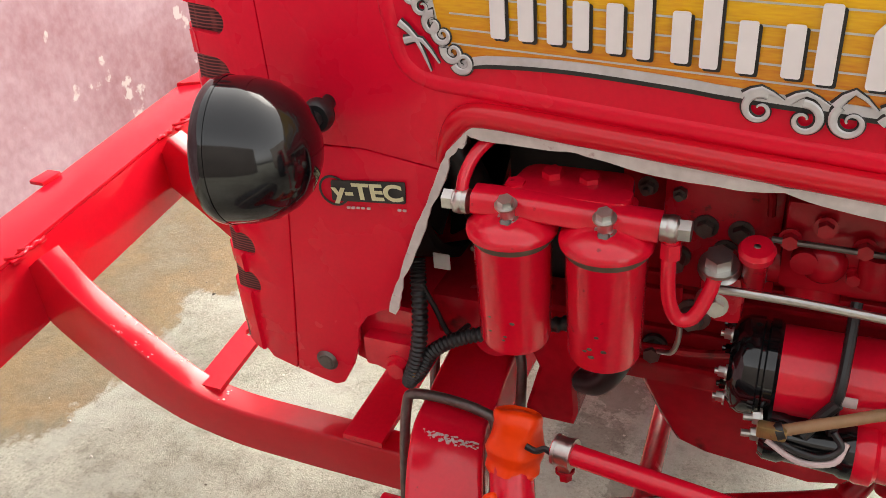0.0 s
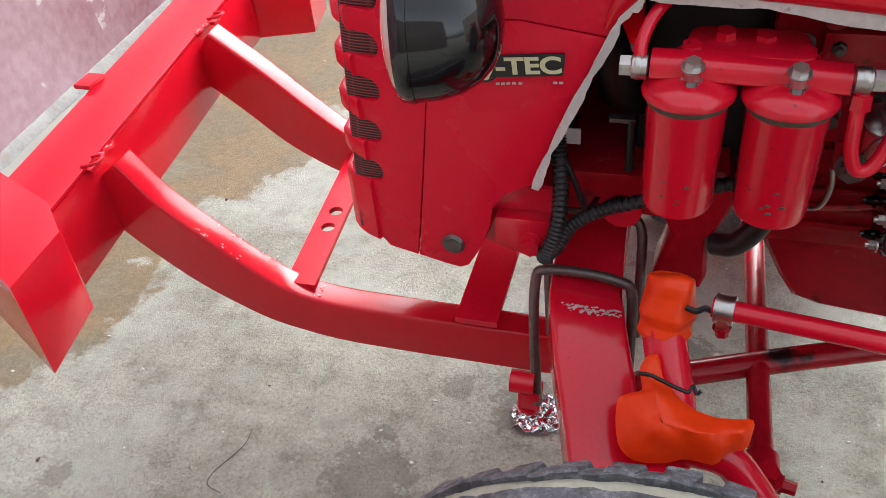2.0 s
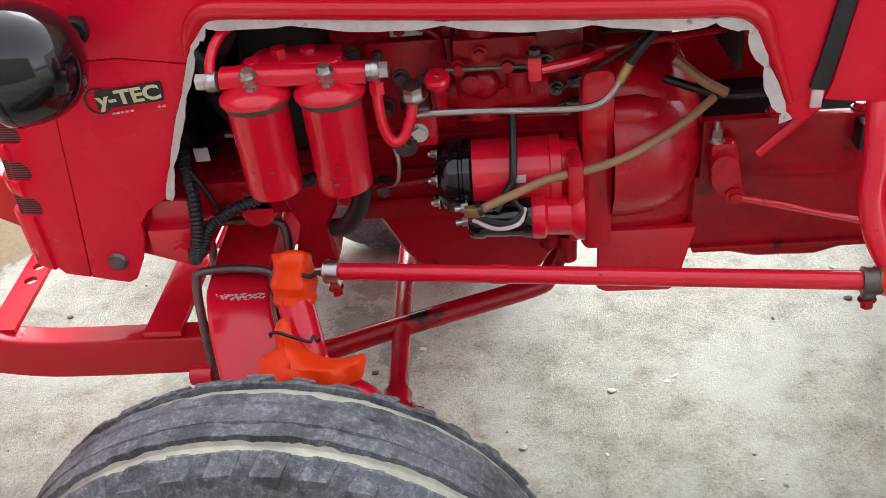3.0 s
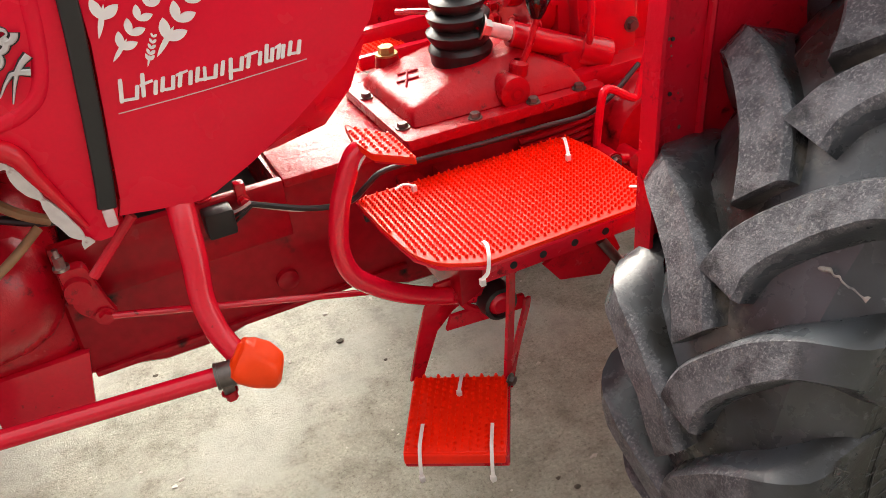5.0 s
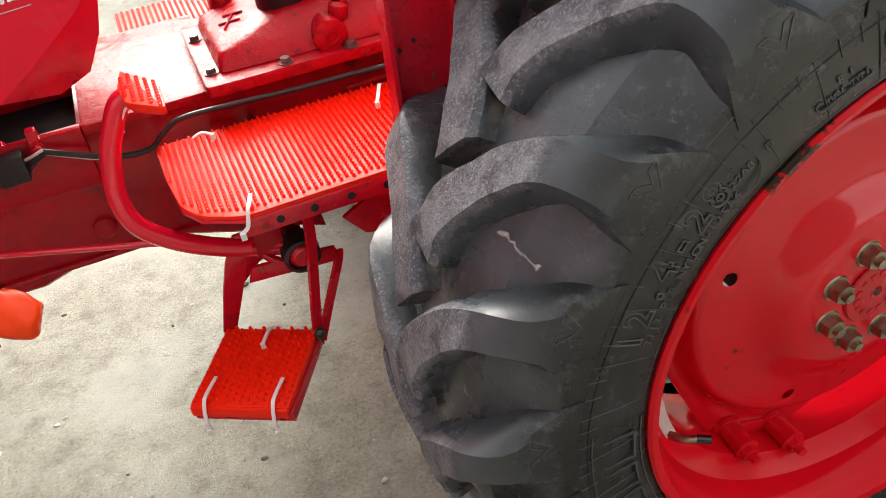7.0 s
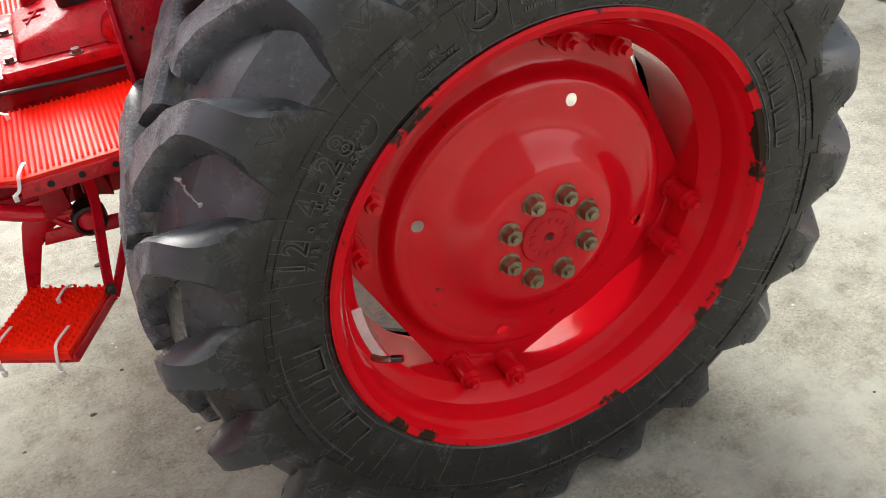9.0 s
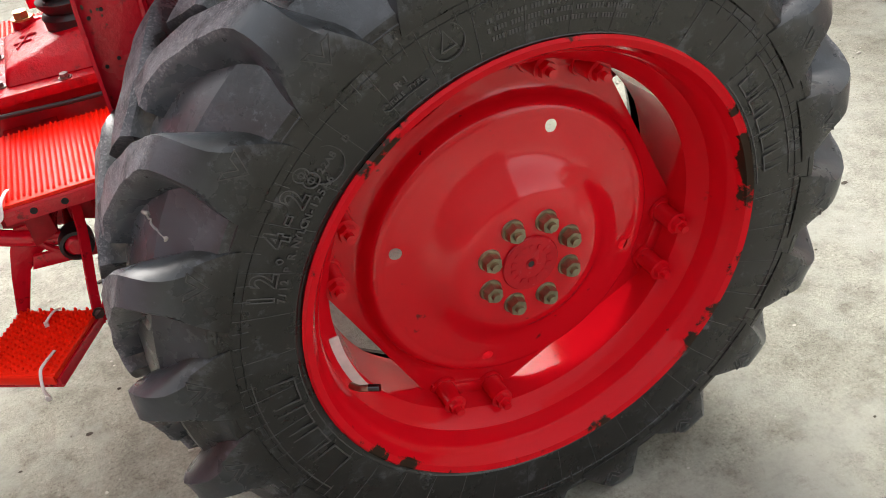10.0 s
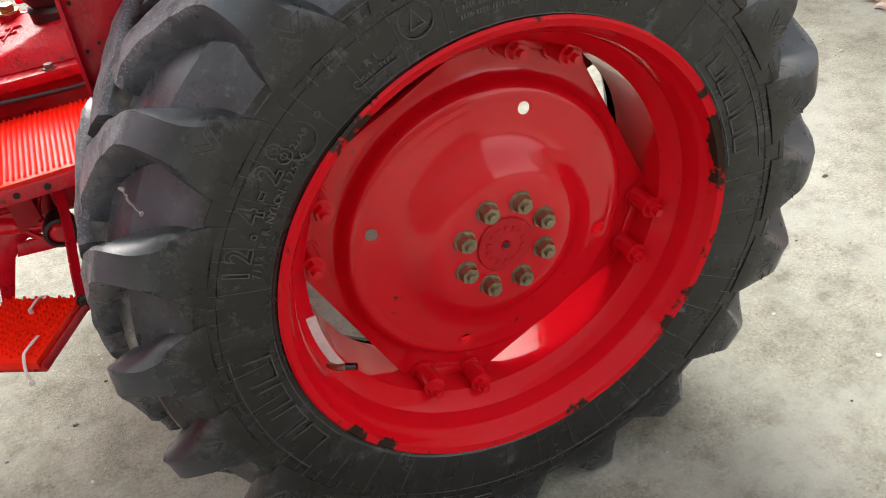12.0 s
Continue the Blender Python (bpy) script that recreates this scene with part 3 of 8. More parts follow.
def letters(text, size, depth=0.0, weight=0.022, outlined=0.0):
    """Built-in lettering as a bmesh in its own x-y plane."""
    curve = bpy.data.curves.new("lettering", "FONT")
    curve.offset = size * weight
    if outlined:
        curve.fill_mode, curve.bevel_depth, curve.bevel_resolution, curve.resolution_u = "NONE", outlined, 1, 4
    curve.body, curve.size, curve.extrude, curve.align_x, curve.align_y = text, size, depth, "CENTER", "CENTER"
    ob = bpy.data.objects.new("lettering", curve)
    scene.collection.objects.link(ob)
    me = bpy.data.meshes.new_from_object(ob)
    bm = bmesh.new()
    bm.from_mesh(me)
    bpy.data.objects.remove(ob)
    bpy.data.meshes.remove(me)
    bpy.data.curves.remove(curve)
    return bm


def put(bm, m):
    bmesh.ops.transform(bm, matrix=m, verts=bm.verts)
    return bm


def merge(bm, other):
    me = bpy.data.meshes.new("piece")
    other.to_mesh(me)
    other.free()
    bm.from_mesh(me)
    bpy.data.meshes.remove(me)
    return bm



def pierced(outline, holes, lo, hi):
    """A flat plate in x-y with round holes (x, y, r) through it."""
    curve = bpy.data.curves.new("plate", "CURVE")
    curve.dimensions, curve.fill_mode, curve.extrude = "2D", "BOTH", (hi - lo) / 2
    for loop in [list(outline)] + [[(x + r * math.cos(-math.pi * k / 10), y + r * math.sin(-math.pi * k / 10)) for k in range(20)] for x, y, r in holes]:
        sp = curve.splines.new("POLY")
        sp.points.add(len(loop) - 1)
        for p, (x, y) in zip(sp.points, loop):
            p.co = (x, y, 0, 1)
        sp.use_cyclic_u = True
    ob = bpy.data.objects.new("plate", curve)
    scene.collection.objects.link(ob)
    me = bpy.data.meshes.new_from_object(ob)
    bm = bmesh.new()
    bm.from_mesh(me)
    bpy.data.objects.remove(ob)
    bpy.data.meshes.remove(me)
    bpy.data.curves.remove(curve)
    bmesh.ops.remove_doubles(bm, verts=bm.verts, dist=1e-6)
    return put(bm, Matrix.Translation((0, 0, (lo + hi) / 2)))

# ---- the yard ----
def strip(y0, y1, thick, height, mat, name, x_of):
    bm = bmesh.new()
    outline = [(x_of(y0), y0), (x_of(y1), y1), (x_of(y1) + thick, y1), (x_of(y0) + thick, y0)]
    slab(outline, -0.2, height, "z", bm=bm)
    return part(name, bm, mat)


tagged(part("ground", box(-60, 60, -60, 60, -0.3, 0), CONCRETE), "pale rough concrete yard floor with brown damp stains", "ground", kind="structure")
tagged(strip(-9, 9, -0.25, 3.2, PINK_PLASTER, "wall_west", lambda y: -3.99 - 0.075 * y), "faded maroon limewashed plaster wall with flaking patches", "wall", kind="structure")


def lime_footing(side):
    """A crumbling lime skirting along the front wall."""
    bm = bmesh.new()
    section = [(-0.012, 0), (0.02, 0), (0.014, 0.02), (0.0, 0.035), (-0.012, 0.035)]
    line = [(-3.985 - 0.075 * (-3 + 0.1 * i) + 0.008 * noise.noise((i * 0.6, 0, 0)), -3 + 0.1 * i, 0.0) for i in range(80)]
    sweep(line, [(a, b) for a, b in section], 0, bm)
    return part("baseboard", crumple(bm, 0.006, 14), side)


tagged(lime_footing(LIME), "crumbling whitewashed footing along the wall", "skirting", kind="structure")
tagged(part("wall_east", box(2.33, 2.6, -2.4, 9, 0.0, 2.6), BARE_RENDER), "rough pinkish brickwork where the plaster has fallen", "wall", kind="structure")


def plaster_skin():
    """The white plaster that is left on the rear wall, with a broken lower edge."""
    edge = [(0.53, 0.0), (0.47, 0.012), (0.43, 0.024), (0.405, 0.06), (0.385, 0.09), (0.367, 0.113), (0.33, 0.135), (0.285, 0.158), (0.292, 0.25), (0.27, 0.42), (0.31, 0.62), (0.18, 0.85), (-0.3, 0.95), (-0.9, 0.88), (-1.6, 1.0), (-2.4, 0.95), (-2.4, 2.6), (9.0, 2.6), (9.0, 0.0)]
    rng = random.Random(9)
    ragged = []
    for (y0, z0), (y1, z1) in zip(edge[:16], edge[1:16]):
        for k in range(4):
            f = k / 4
            ragged.append((y0 + (y1 - y0) * f + rng.uniform(-0.008, 0.008), max(0.0, z0 + (z1 - z0) * f + rng.uniform(-0.008, 0.008))))
    return slab(ragged + edge[15:], 2.306, 2.3285, "x")


tagged(part("plaster", plaster_skin(), CREAM_PLASTER), "white limewashed plaster with a broken lower edge", "plaster", kind="structure")


# out of view: dark wall added for what the red paint reflects
tagged(part("wall_south", box(-9, 1.3, -4.8, -4.5, 0.0, 3.5), UNSEEN_WALL), "unseen dark wall behind the camera, added to shape reflections", "wall", kind="structure")
# never in view either; added to enclose the scene behind the tractor
tagged(part("wall_north", box(-9, 9, 6.2, 6.5, 0.0, 2.4), CREAM_PLASTER), "unseen cream wall, added to close off the north side", "wall", kind="structure")


def rubble_footing():
    """Stones that show at the foot of the rear wall where the plaster has fallen."""
    rng = random.Random(4)
    holder_ob = tagged(new("stone_footing"), "exposed pinkish stones at the foot of the wall", "wall footing", kind="structure")
    y = -1.6
    while y < 0.5:
        w = rng.uniform(0.03, 0.11)
        high = rng.uniform(0.015, 0.05)
        bm = box(2.27 + rng.uniform(0, 0.05), 2.36, y - 0.01, y + w + 0.01, -0.01, high, 0.02)
        bmesh.ops.subdivide_edges(bm, edges=bm.edges[:], cuts=1)
        part("stone", crumple(bm, 0.02, 22, y), STONE, holder_ob)
        if high < 0.022:
            bm = box(2.30 + rng.uniform(0, 0.02), 2.36, y, y + w * rng.uniform(0.6, 1.1), high - 0.02, high + rng.uniform(0.02, 0.05), 0.02)
            part("stone", crumple(bm, 0.03, 14, y + 5), STONE, holder_ob)
        y += w
    return holder_ob


STONE = shader("pinkish_field_stone", (0.55, 0.44, 0.37), 0.85, 0, 0, 0.3, 6, 60, 0.5)
rubble_footing()



def ground_litter():
    """Loose chips of cement, grit and dry crumbs on the yard."""
    rng = random.Random(21)
    kinds = {"gravel": (PALE_CHIP, 420, "loose pale grit and cement chips on the concrete"), "dark_crumb": (DARK_CHIP, 150, "dark crumbs and dry leaf bits on the concrete")}
    for name, (mat, count, label) in kinds.items():
        bm = bmesh.new()
        for _ in range(count):
            x, y = rng.uniform(-3.4, 2.1), rng.uniform(-1.3, 2.0)
            r = rng.choice((0.002, 0.0025, 0.003, 0.004, 0.006)) * rng.uniform(0.8, 1.5)
            chip = bmesh.new()
            bmesh.ops.create_icosphere(chip, subdivisions=1, radius=r, matrix=Matrix.Translation((x, y, r * 0.25)) @ Matrix.Diagonal((rng.uniform(0.8, 1.8), 1, rng.uniform(0.3, 0.6), 1)))
            merge(bm, crumple(chip, r * 0.5, 300, x))
        tagged(part(name, bm, mat), label, "gravel", kind="stuff")


PALE_CHIP = shader("pale_cement_chip", (0.50, 0.48, 0.43), 0.9, 0, 0, 0.2, 40)
DARK_CHIP = shader("dark_crumb", (0.07, 0.06, 0.045), 0.9, 0, 0, 0.3, 40)
ground_litter()


def foil_scrap():
    """A crumpled scrap of shiny foil lying by the front axle."""
    bm = bmesh.new()
    bmesh.ops.create_icosphere(bm, subdivisions=5, radius=0.042, matrix=Matrix.Translation((-2.152, -0.038, 0.004)) @ Matrix.Diagonal((1.35, 1.25, 0.12, 1)))
    crumple(bm, 0.010, 60, 3)
    crumple(bm, 0.011, 150, 8)
    for v in bm.verts:
        v.co.z = max(v.co.z, 0.001)
    tagged(part("foil_scrap", bm, FOIL, sharp=14), "crumpled scrap of shiny silver foil on the concrete", "foil")


def straw():
    tagged(part("straw", tube([(-2.726, -0.372, 0.002), (-2.763, -0.359, 0.002), (-2.764, -0.326, 0.002), (-2.740, -0.273, 0.002), (-2.733, -0.242, 0.002), (-2.735, -0.209, 0.002)], 0.0009, 5, 6), DARK_CHIP), "thin bent dry straw lying on the concrete", "straw")


FOIL = shader("crumpled_foil", (0.75, 0.75, 0.76), 0.12, 1.0, 0, 0.1, 60, 200)
foil_scrap()
straw()

# ---- the tractor ----
tractor = tagged(new("tractor"), "crimson farm tractor with orange-red rubber mats, parked on concrete", "tractor")


# front bumper on two curved arms
def front_bumper():
    top = holder("front_bumper", tractor, "glossy red welded steel bumper on curved arms")
    for name, x0, x1, z0, z1 in (("top_plate", -2.985, -2.866, 0.698, 0.706), ("rear_plate", -2.872, -2.866, 0.55, 0.6975), ("front_plate", -2.985, -2.979, 0.55, 0.6975)):
        bm = put(box(x0, x1, -0.37, 0.49, z0, z1, 0.002), Matrix.Rotation(radians(1.6), 4, "X"))
        for v in bm.verts:
            v.co.x -= 0.105 * v.co.y
        part(name, bm, RED_GLOSS, top)
    near = [(-2.968, -0.312), (-2.962, -0.446), (-2.757, -0.556), (-2.767, -0.433), (-2.832, -0.372)]
    far = [(-3.03, 0.44), (-3.02, 0.60), (-2.825, 0.665), (-2.800, 0.535), (-2.908, 0.495)]
    for outline, z in ((near, 0.7), (far, 0.722)):
        bm = slab(outline, z - 0.165, z + 0.004, "z", 0.003)
        for v in bm.verts:
            if v.co.z < z - 0.1:
                v.co.z += 0.018 if v.co.x > -2.80 and abs(v.co.y) < 0.5 else 0.0
        part("bumper_end", bm, RED_GLOSS, top)
    for side in (-1, 1):
        lift = 0.0 if side < 0 else 0.018
        y = 0.212 * side
        line = [(-2.868 - (0.022 if side > 0 else -0.018), y, 0.655 + lift), (-2.79, y, 0.578 + lift), (-2.70, y, 0.502 + lift), (-2.63, y, 0.455 + lift), (-2.56, y, 0.420 + lift), (-2.47, y, 0.402), (-2.36, y, 0.398), (-2.20, y, 0.398), (-2.05, y, 0.398)]
        half = 0.026

        def sec(s, half=half):
            tall = 0.056 - 0.013 * min(1, max(0, (s - 0.25) / 0.3))
            return rounded([(-half, -tall - 0.006), (half, -tall - 0.006), (half, tall - 0.006), (-half, tall - 0.006)], 0.007, 3)

        part("arm", sweep(line, sec, 5), RED_GLOSS, top)
        weld = tube([(-2.864 - 0.105 * y, y + 0.026 * e, 0.692 + lift + 0.002 * math.sin(9 * e)) for e in (-1, -0.6, -0.2, 0.2, 0.6, 1)], 0.0045, 4, 8)
        part("weld_bead", weld, RED_GLOSS, top)
        sh = -0.105 * y
        hook = tube([(-2.866 + sh, y + side * 0.03, 0.70 + lift), (-2.843 + sh, y + side * 0.03, 0.706 + lift), (-2.838 + sh, y + side * 0.052, 0.706 + lift), (-2.866 + sh, y + side * 0.06, 0.70 + lift)], 0.0032, 5, 8)
        box(-2.864 + sh, -2.852 + sh, y + side * 0.030, y + side * 0.058, 0.686 + lift, 0.694 + lift, 0.002, hook)
        part("hook", hook, RED_GLOSS, top)
    chips = bmesh.new()
    rng = random.Random(31)
    for _ in range(34):
        x = rng.uniform(-2.70, -2.585)
        z = 0.5661 - 0.83 * (x + 2.70) + 0.35 * max(0, x + 2.62) ** 1
        ball((x, -0.212 + rng.choice((-1, 1)) * rng.uniform(0.012, 0.021), z - 0.0012), rng.uniform(0.0010, 0.0032), (1.3, 0.6, 0.9), 6, chips)
    for _ in range(16):
        ball((rng.uniform(-2.53, -2.49), rng.uniform(-0.235, -0.20), 0.4445), rng.uniform(0.001, 0.0028), (1.2, 0.8, 0.3), 6, chips)
    tagged(part("paint_chip", chips, LEMON, top, "pale scuffs along the arm's upper edge"), kind="stuff")
    part("front_tab", box(-3.01, -2.975, -0.05, 0.0, 0.706, 0.715, 0.003), RED_GLOSS, top)
    part("bolt_hole", rod((-2.8655, -0.024, 0.655), (-2.8645, -0.024, 0.655), 0.0075, seg=12), BLACK_HOLE, top)
    strap = pierced([(-2.56, -0.215), (-2.505, -0.215), (-2.545, 0.2), (-2.60, 0.2)], [(-2.545, -0.055, 0.0135), (-2.549, -0.005, 0.0135)], 0.446, 0.456)
    part("cross_strap", strap, RED_GLOSS, top)
    part("cross_strap", slab([(-2.245, -0.245), (-2.175, -0.245), (-2.185, 0.2), (-2.255, 0.2)], 0.446, 0.458, "z", 0.002), RED, top)
    return top


front_bumper()


# nose with slotted grille
def nose():
    top = holder("nose_cowl", tractor, "red pressed-steel nose cowl with horizontal slots")
    slots = [1.262, 1.198, 1.134, 1.070, 1.005, 0.940, 0.875, 0.809, 0.743]
    lean = [-2.287 - 0.05 * (1.07 - z) * 2 for z in slots]
    front = lambda z: -2.372 - 0.055 * (1.1 - z)
    for side in (-1, 1):
        edge = [(-2.2365, 1.30), (-2.2370, 0.95), (-2.2632, 0.75), (-2.2835, 0.607)]
        outline = list(edge)
        outline += [(-2.33, 0.61), (-2.352, 0.63), (-2.350, 0.70)]
        for z, x in sorted(zip(slots, lean)):
            outline += [(-2.352, z - 0.017)] + [(x - 0.022 + 0.017 * math.cos(radians(a)), z + 0.017 * math.sin(radians(a))) for a in range(-90, 91, 22)] + [(-2.352, z + 0.017)]
        outline += [(-2.345, 1.30)]
        bm = slab(outline, 0, 0.01, "y", 0.0015)
        for v in bm.verts:
            back = max(0, -2.30 - v.co.x)
            v.co.y = side * (0.273 - 0.30 * back - (v.co.y if side < 0 else -v.co.y) * 1)
        part("side_strip", bm, RED_SHEET, top)
    # bars that wrap round the front
    tops = [1.30] + [z - 0.017 for z in slots]
    lows = [z + 0.017 for z in slots] + [0.618]
    for hi, lo in zip(tops, lows):
        mid = (hi + lo) / 2
        f = front(mid)
        plan = [(-2.345, -0.2595), (f + 0.03, -0.250), (f + 0.008, -0.232), (f, -0.20), (f - 0.012, 0.0), (f, 0.20), (f + 0.008, 0.232), (f + 0.03, 0.250), (-2.345, 0.2595)]
        line = smooth_line([(x, y, mid) for x, y in plan], 4)
        h = (hi - lo) / 2
        sec = rounded([(-0.006, -h), (0.006, -h), (0.006, h), (-0.006, h)], 0.006, 3)
        part("grille_bar", sweep(line, sec, 0), RED_SHEET, top)
    core = slab([(-2.30, -0.225), (-2.345, -0.222), (-2.355, -0.19), (-2.355, 0.19), (-2.345, 0.222), (-2.30, 0.225)], 0.65, 1.30, "z")
    wrap = [(-2.245, -0.262), (-2.342, -0.252), (-2.358, -0.236), (-2.367, -0.20), (-2.378, 0.0), (-2.367, 0.20), (-2.358, 0.236), (-2.342, 0.252), (-2.245, 0.262)]
    sweep([(x, y, 0.965) for x, y in wrap], [(-0.0015, -0.335), (0.0015, -0.335), (0.0015, 0.335), (-0.0015, 0.335)], 3, core)
    for v in core.verts:
        v.co.x -= 0.055 * (1.1 - v.co.z) * max(0, min(1, (-2.30 - v.co.x) / 0.04))
    part("radiator_screen", core, SCREEN, top, "reddish woven wire screen")
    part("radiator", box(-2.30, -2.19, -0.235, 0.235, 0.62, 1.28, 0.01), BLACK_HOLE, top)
    return top


nose()


OPENING = [(-2.105, 0.755), (-2.094, 0.79), (-2.07, 0.850), (-2.045, 0.908), (-2.02, 0.962), (-2.002, 1.004), (-1.985, 1.028), (-1.955, 1.036), (-1.86, 1.033), (-1.72, 1.027), (-1.588, 1.022), (-1.45, 1.018), (-1.33, 1.015), (-1.277, 1.014), (-1.25, 1.004), (-1.234, 0.972), (-1.217, 0.932), (-1.20, 0.893), (-1.19, 0.873)]


def hood():
    top = holder("hood", tractor, "crimson sheet-metal hood with a decorated side panel")
    upper = [p for p in OPENING if p[0] > -2.021]
    outline = [(-2.2355, 1.30), (-2.2355, 0.986), (-2.12, 0.988), (-2.017, 0.972)] + upper
    outline += [(-1.178, 0.868), (-1.162, 0.870), (-1.150, 0.885), (-1.143, 0.92), (-1.118, 1.12), (-1.112, 1.30)]
    bm = shift_hood(slab(outline, 0, 0.010, "y", 0.002))
    part("side_panel", bm, RED_SHEET, top)
    low = [(-2.2355, 0.9842), (-2.2365, 0.95), (-2.262, 0.75), (-2.282, 0.606), (-2.245, 0.596), (-2.219, 0.591), (-2.205, 0.598), (-2.185, 0.634), (-2.170, 0.676), (-2.166, 0.706), (-2.15, 0.729), (-2.13, 0.742)]
    low += [p for p in OPENING if p[0] < -2.019] + [(-2.018, 0.9700), (-2.12, 0.9862)]
    part("lower_cowl", shift_hood(slab(low, 0.001, 0.010, "y", 0.002)), RED_SHEET, top)
    # right side, top and rear closing sheets
    far = [(-2.2355, 0.62), (-2.10, 0.70), (-1.80, 0.72), (-1.25, 0.80), (-1.05, 0.89), (-0.8, 1.05), (-0.75, 1.30), (-2.2355, 1.30)]
    bm = slab(far, 0, -0.010, "y", 0.002)
    for v in bm.verts:
        v.co.y += 0.273 + 0.02 * max(0.0, v.co.x + 2.02)
    part("far_side_panel", bm, RED_SHEET, top)
    bm = bmesh.new()
    rows = []
    for i in range(14):
        x = -2.40 + i * (1.66 / 13)
        yl, yr = hood_y(x) if x > -2.23 else -0.25, 0.273 + 0.02 * max(0, x + 2.02)
        rows.append([bm.verts.new((x, yl + (yr - yl) * s, 1.295 + 0.075 * math.sin(math.pi * s) ** 0.55)) for s in [j / 16 for j in range(17)]])
    for a, b in zip(rows, rows[1:]):
        for j in range(16):
            bm.faces.new((a[j], a[j + 1], b[j + 1], b[j]))
    part("top_sheet", bm, RED_SHEET, top)
    # rear panel under the tank
    rear = [(-1.108, 1.30), (-1.114, 1.12), (-1.139, 0.92), (-1.146, 0.897), (-1.10, 0.893), (-1.045, 0.890), (-1.02, 0.897), (-0.965, 0.927), (-0.90, 0.970), (-0.82, 1.032), (-0.778, 1.085), (-0.758, 1.14), (-0.75, 1.22), (-0.75, 1.30)]
    part("rear_panel", shift_hood(slab(rear, 0, 0.008, "y", 0.002)), RED_SHEET, top)
    # inner flange that closes the rear panel
    bm = bmesh.new()
    edge = [Vector((x, hood_y(x) + 0.006, z)) for x, z in rear[3:]]
    inner = [p + Vector((-0.01, 0.16, -0.005)) for p in edge]
    a, b = [bm.verts.new(p) for p in edge], [bm.verts.new(p) for p in inner]
    for i in range(len(a) - 1):
        bm.faces.new((a[i], a[i + 1], b[i + 1], b[i]))
    part("rear_flange", bm, RED_SHEET, top)
    # bent skirt behind the panel's lower corner
    skirt = [(-0.784, hood_y(-0.784) + 0.010, 1.062), (-0.806, -0.365, 0.985), (-0.838, -0.318, 0.920), (-0.897, -0.228, 0.864), (-0.968, hood_y(-0.968) + 0.012, 0.930), (-0.88, hood_y(-0.88) + 0.012, 0.990)]
    bm = bmesh.new()
    a, b = [bm.verts.new(p) for p in skirt], [bm.verts.new((x - 0.003, y + 0.004, z)) for x, y, z in skirt]
    hub_a, hub_b = bm.verts.new((-0.862, -0.345, 0.952)), bm.verts.new((-0.865, -0.341, 0.952))
    for i in range(len(a)):
        j = (i + 1) % len(a)
        bm.faces.new((a[i], a[j], hub_a))
        bm.faces.new((b[j], b[i], hub_b))
        bm.faces.new((a[j], a[i], b[i], b[j]))
    bmesh.ops.recalc_face_normals(bm, faces=bm.faces)
    part("rear_skirt", bm, RED_SHEET, top)
    strip_line = [(-1.118, 1.30), (-1.123, 1.18), (-1.136, 1.06), (-1.150, 0.955), (-1.157, 0.915)]
    bm = sweep([(x, hood_y(x) - 0.003, z) for x, z in strip_line], rounded([(-0.012, -0.004), (0.012, -0.004), (0.012, 0.004), (-0.012, 0.004)], 0.004, 3), 5, up=(0, -1, 0))
    part("rubber_strip", bm, BLACK_RUBBER, top, "black rubber sealing strip")
    part("strip_end", box(-1.165, -1.150, hood_y(-1.16) - 0.008, hood_y(-1.16), 0.888, 0.914, 0.003), LEMON, top)
    # rolled lip round the engine opening
    lip = [(-2.018, 0.985), (-2.006, 1.012), (-1.985, 1.041), (-1.955, 1.050), (-1.86, 1.047), (-1.72, 1.041), (-1.588, 1.036), (-1.45, 1.032), (-1.33, 1.029), (-1.27, 1.028), (-1.238, 1.012), (-1.222, 0.975), (-1.205, 0.935), (-1.188, 0.895)]
    bm = sweep([(x, hood_y(x) - 0.003, z) for x, z in lip], lambda s: circle(0.004 + 0.010 * min(1, 8 * s, 4 * (1 - s)), 16), 4)
    part("rolled_lip", bm, RED_GLOSS, top)

    def ragged(s):
        wave = abs(math.sin(math.pi * 11.5 * s + 1.2 * noise.noise((s * 5, 1.7, 0)))) ** 0.7
        w = 0.0028 + (0.0078 if s > 0.3 else 0.0042) * wave + 0.0016 * noise.noise((s * 70, 2.3, 0))
        return [(-w * 0.6, -0.002), (w * 1.2, -0.002), (w * 1.2, 0.002), (-w * 0.6, 0.002)]

    inside = [(x, hood_y(x) - 0.006, z - 0.002) for x, z in OPENING]
    part("chipped_edge", sweep(inside, ragged, 12, up=(0, -1, 0)), TRIM, top, "edge of the opening with chipped whitish paint")
    crease = [(-2.072, 1.29), (-2.068, 1.18), (-2.058, 1.115), (-2.045, 1.092), (-2.018, 1.080), (-1.95, 1.076), (-1.75, 1.066), (-1.50, 1.055), (-1.30, 1.047), (-1.25, 1.049), (-1.21, 1.060), (-1.182, 1.088), (-1.165, 1.16), (-1.155, 1.29)]
    bm = sweep([(x, hood_y(x) + 0.001, z) for x, z in crease], rounded([(-0.011, 0), (0.011, 0), (0.005, 0.0045), (-0.005, 0.0045)], 0.003, 3), 5, up=(0, -1, 0))
    part("pressed_crease", bm, RED_SHEET, top)
    return top


hood_part = hood()


def on_hood(bm, lift):
    """Lay lettering drawn in x-y on the hood's side."""
    for v in bm.verts:
        x, z, h = v.co.x, v.co.y, v.co.z
        v.co = (x, hood_y(x) - lift - h, z)
    return bm


LAYER = [0]


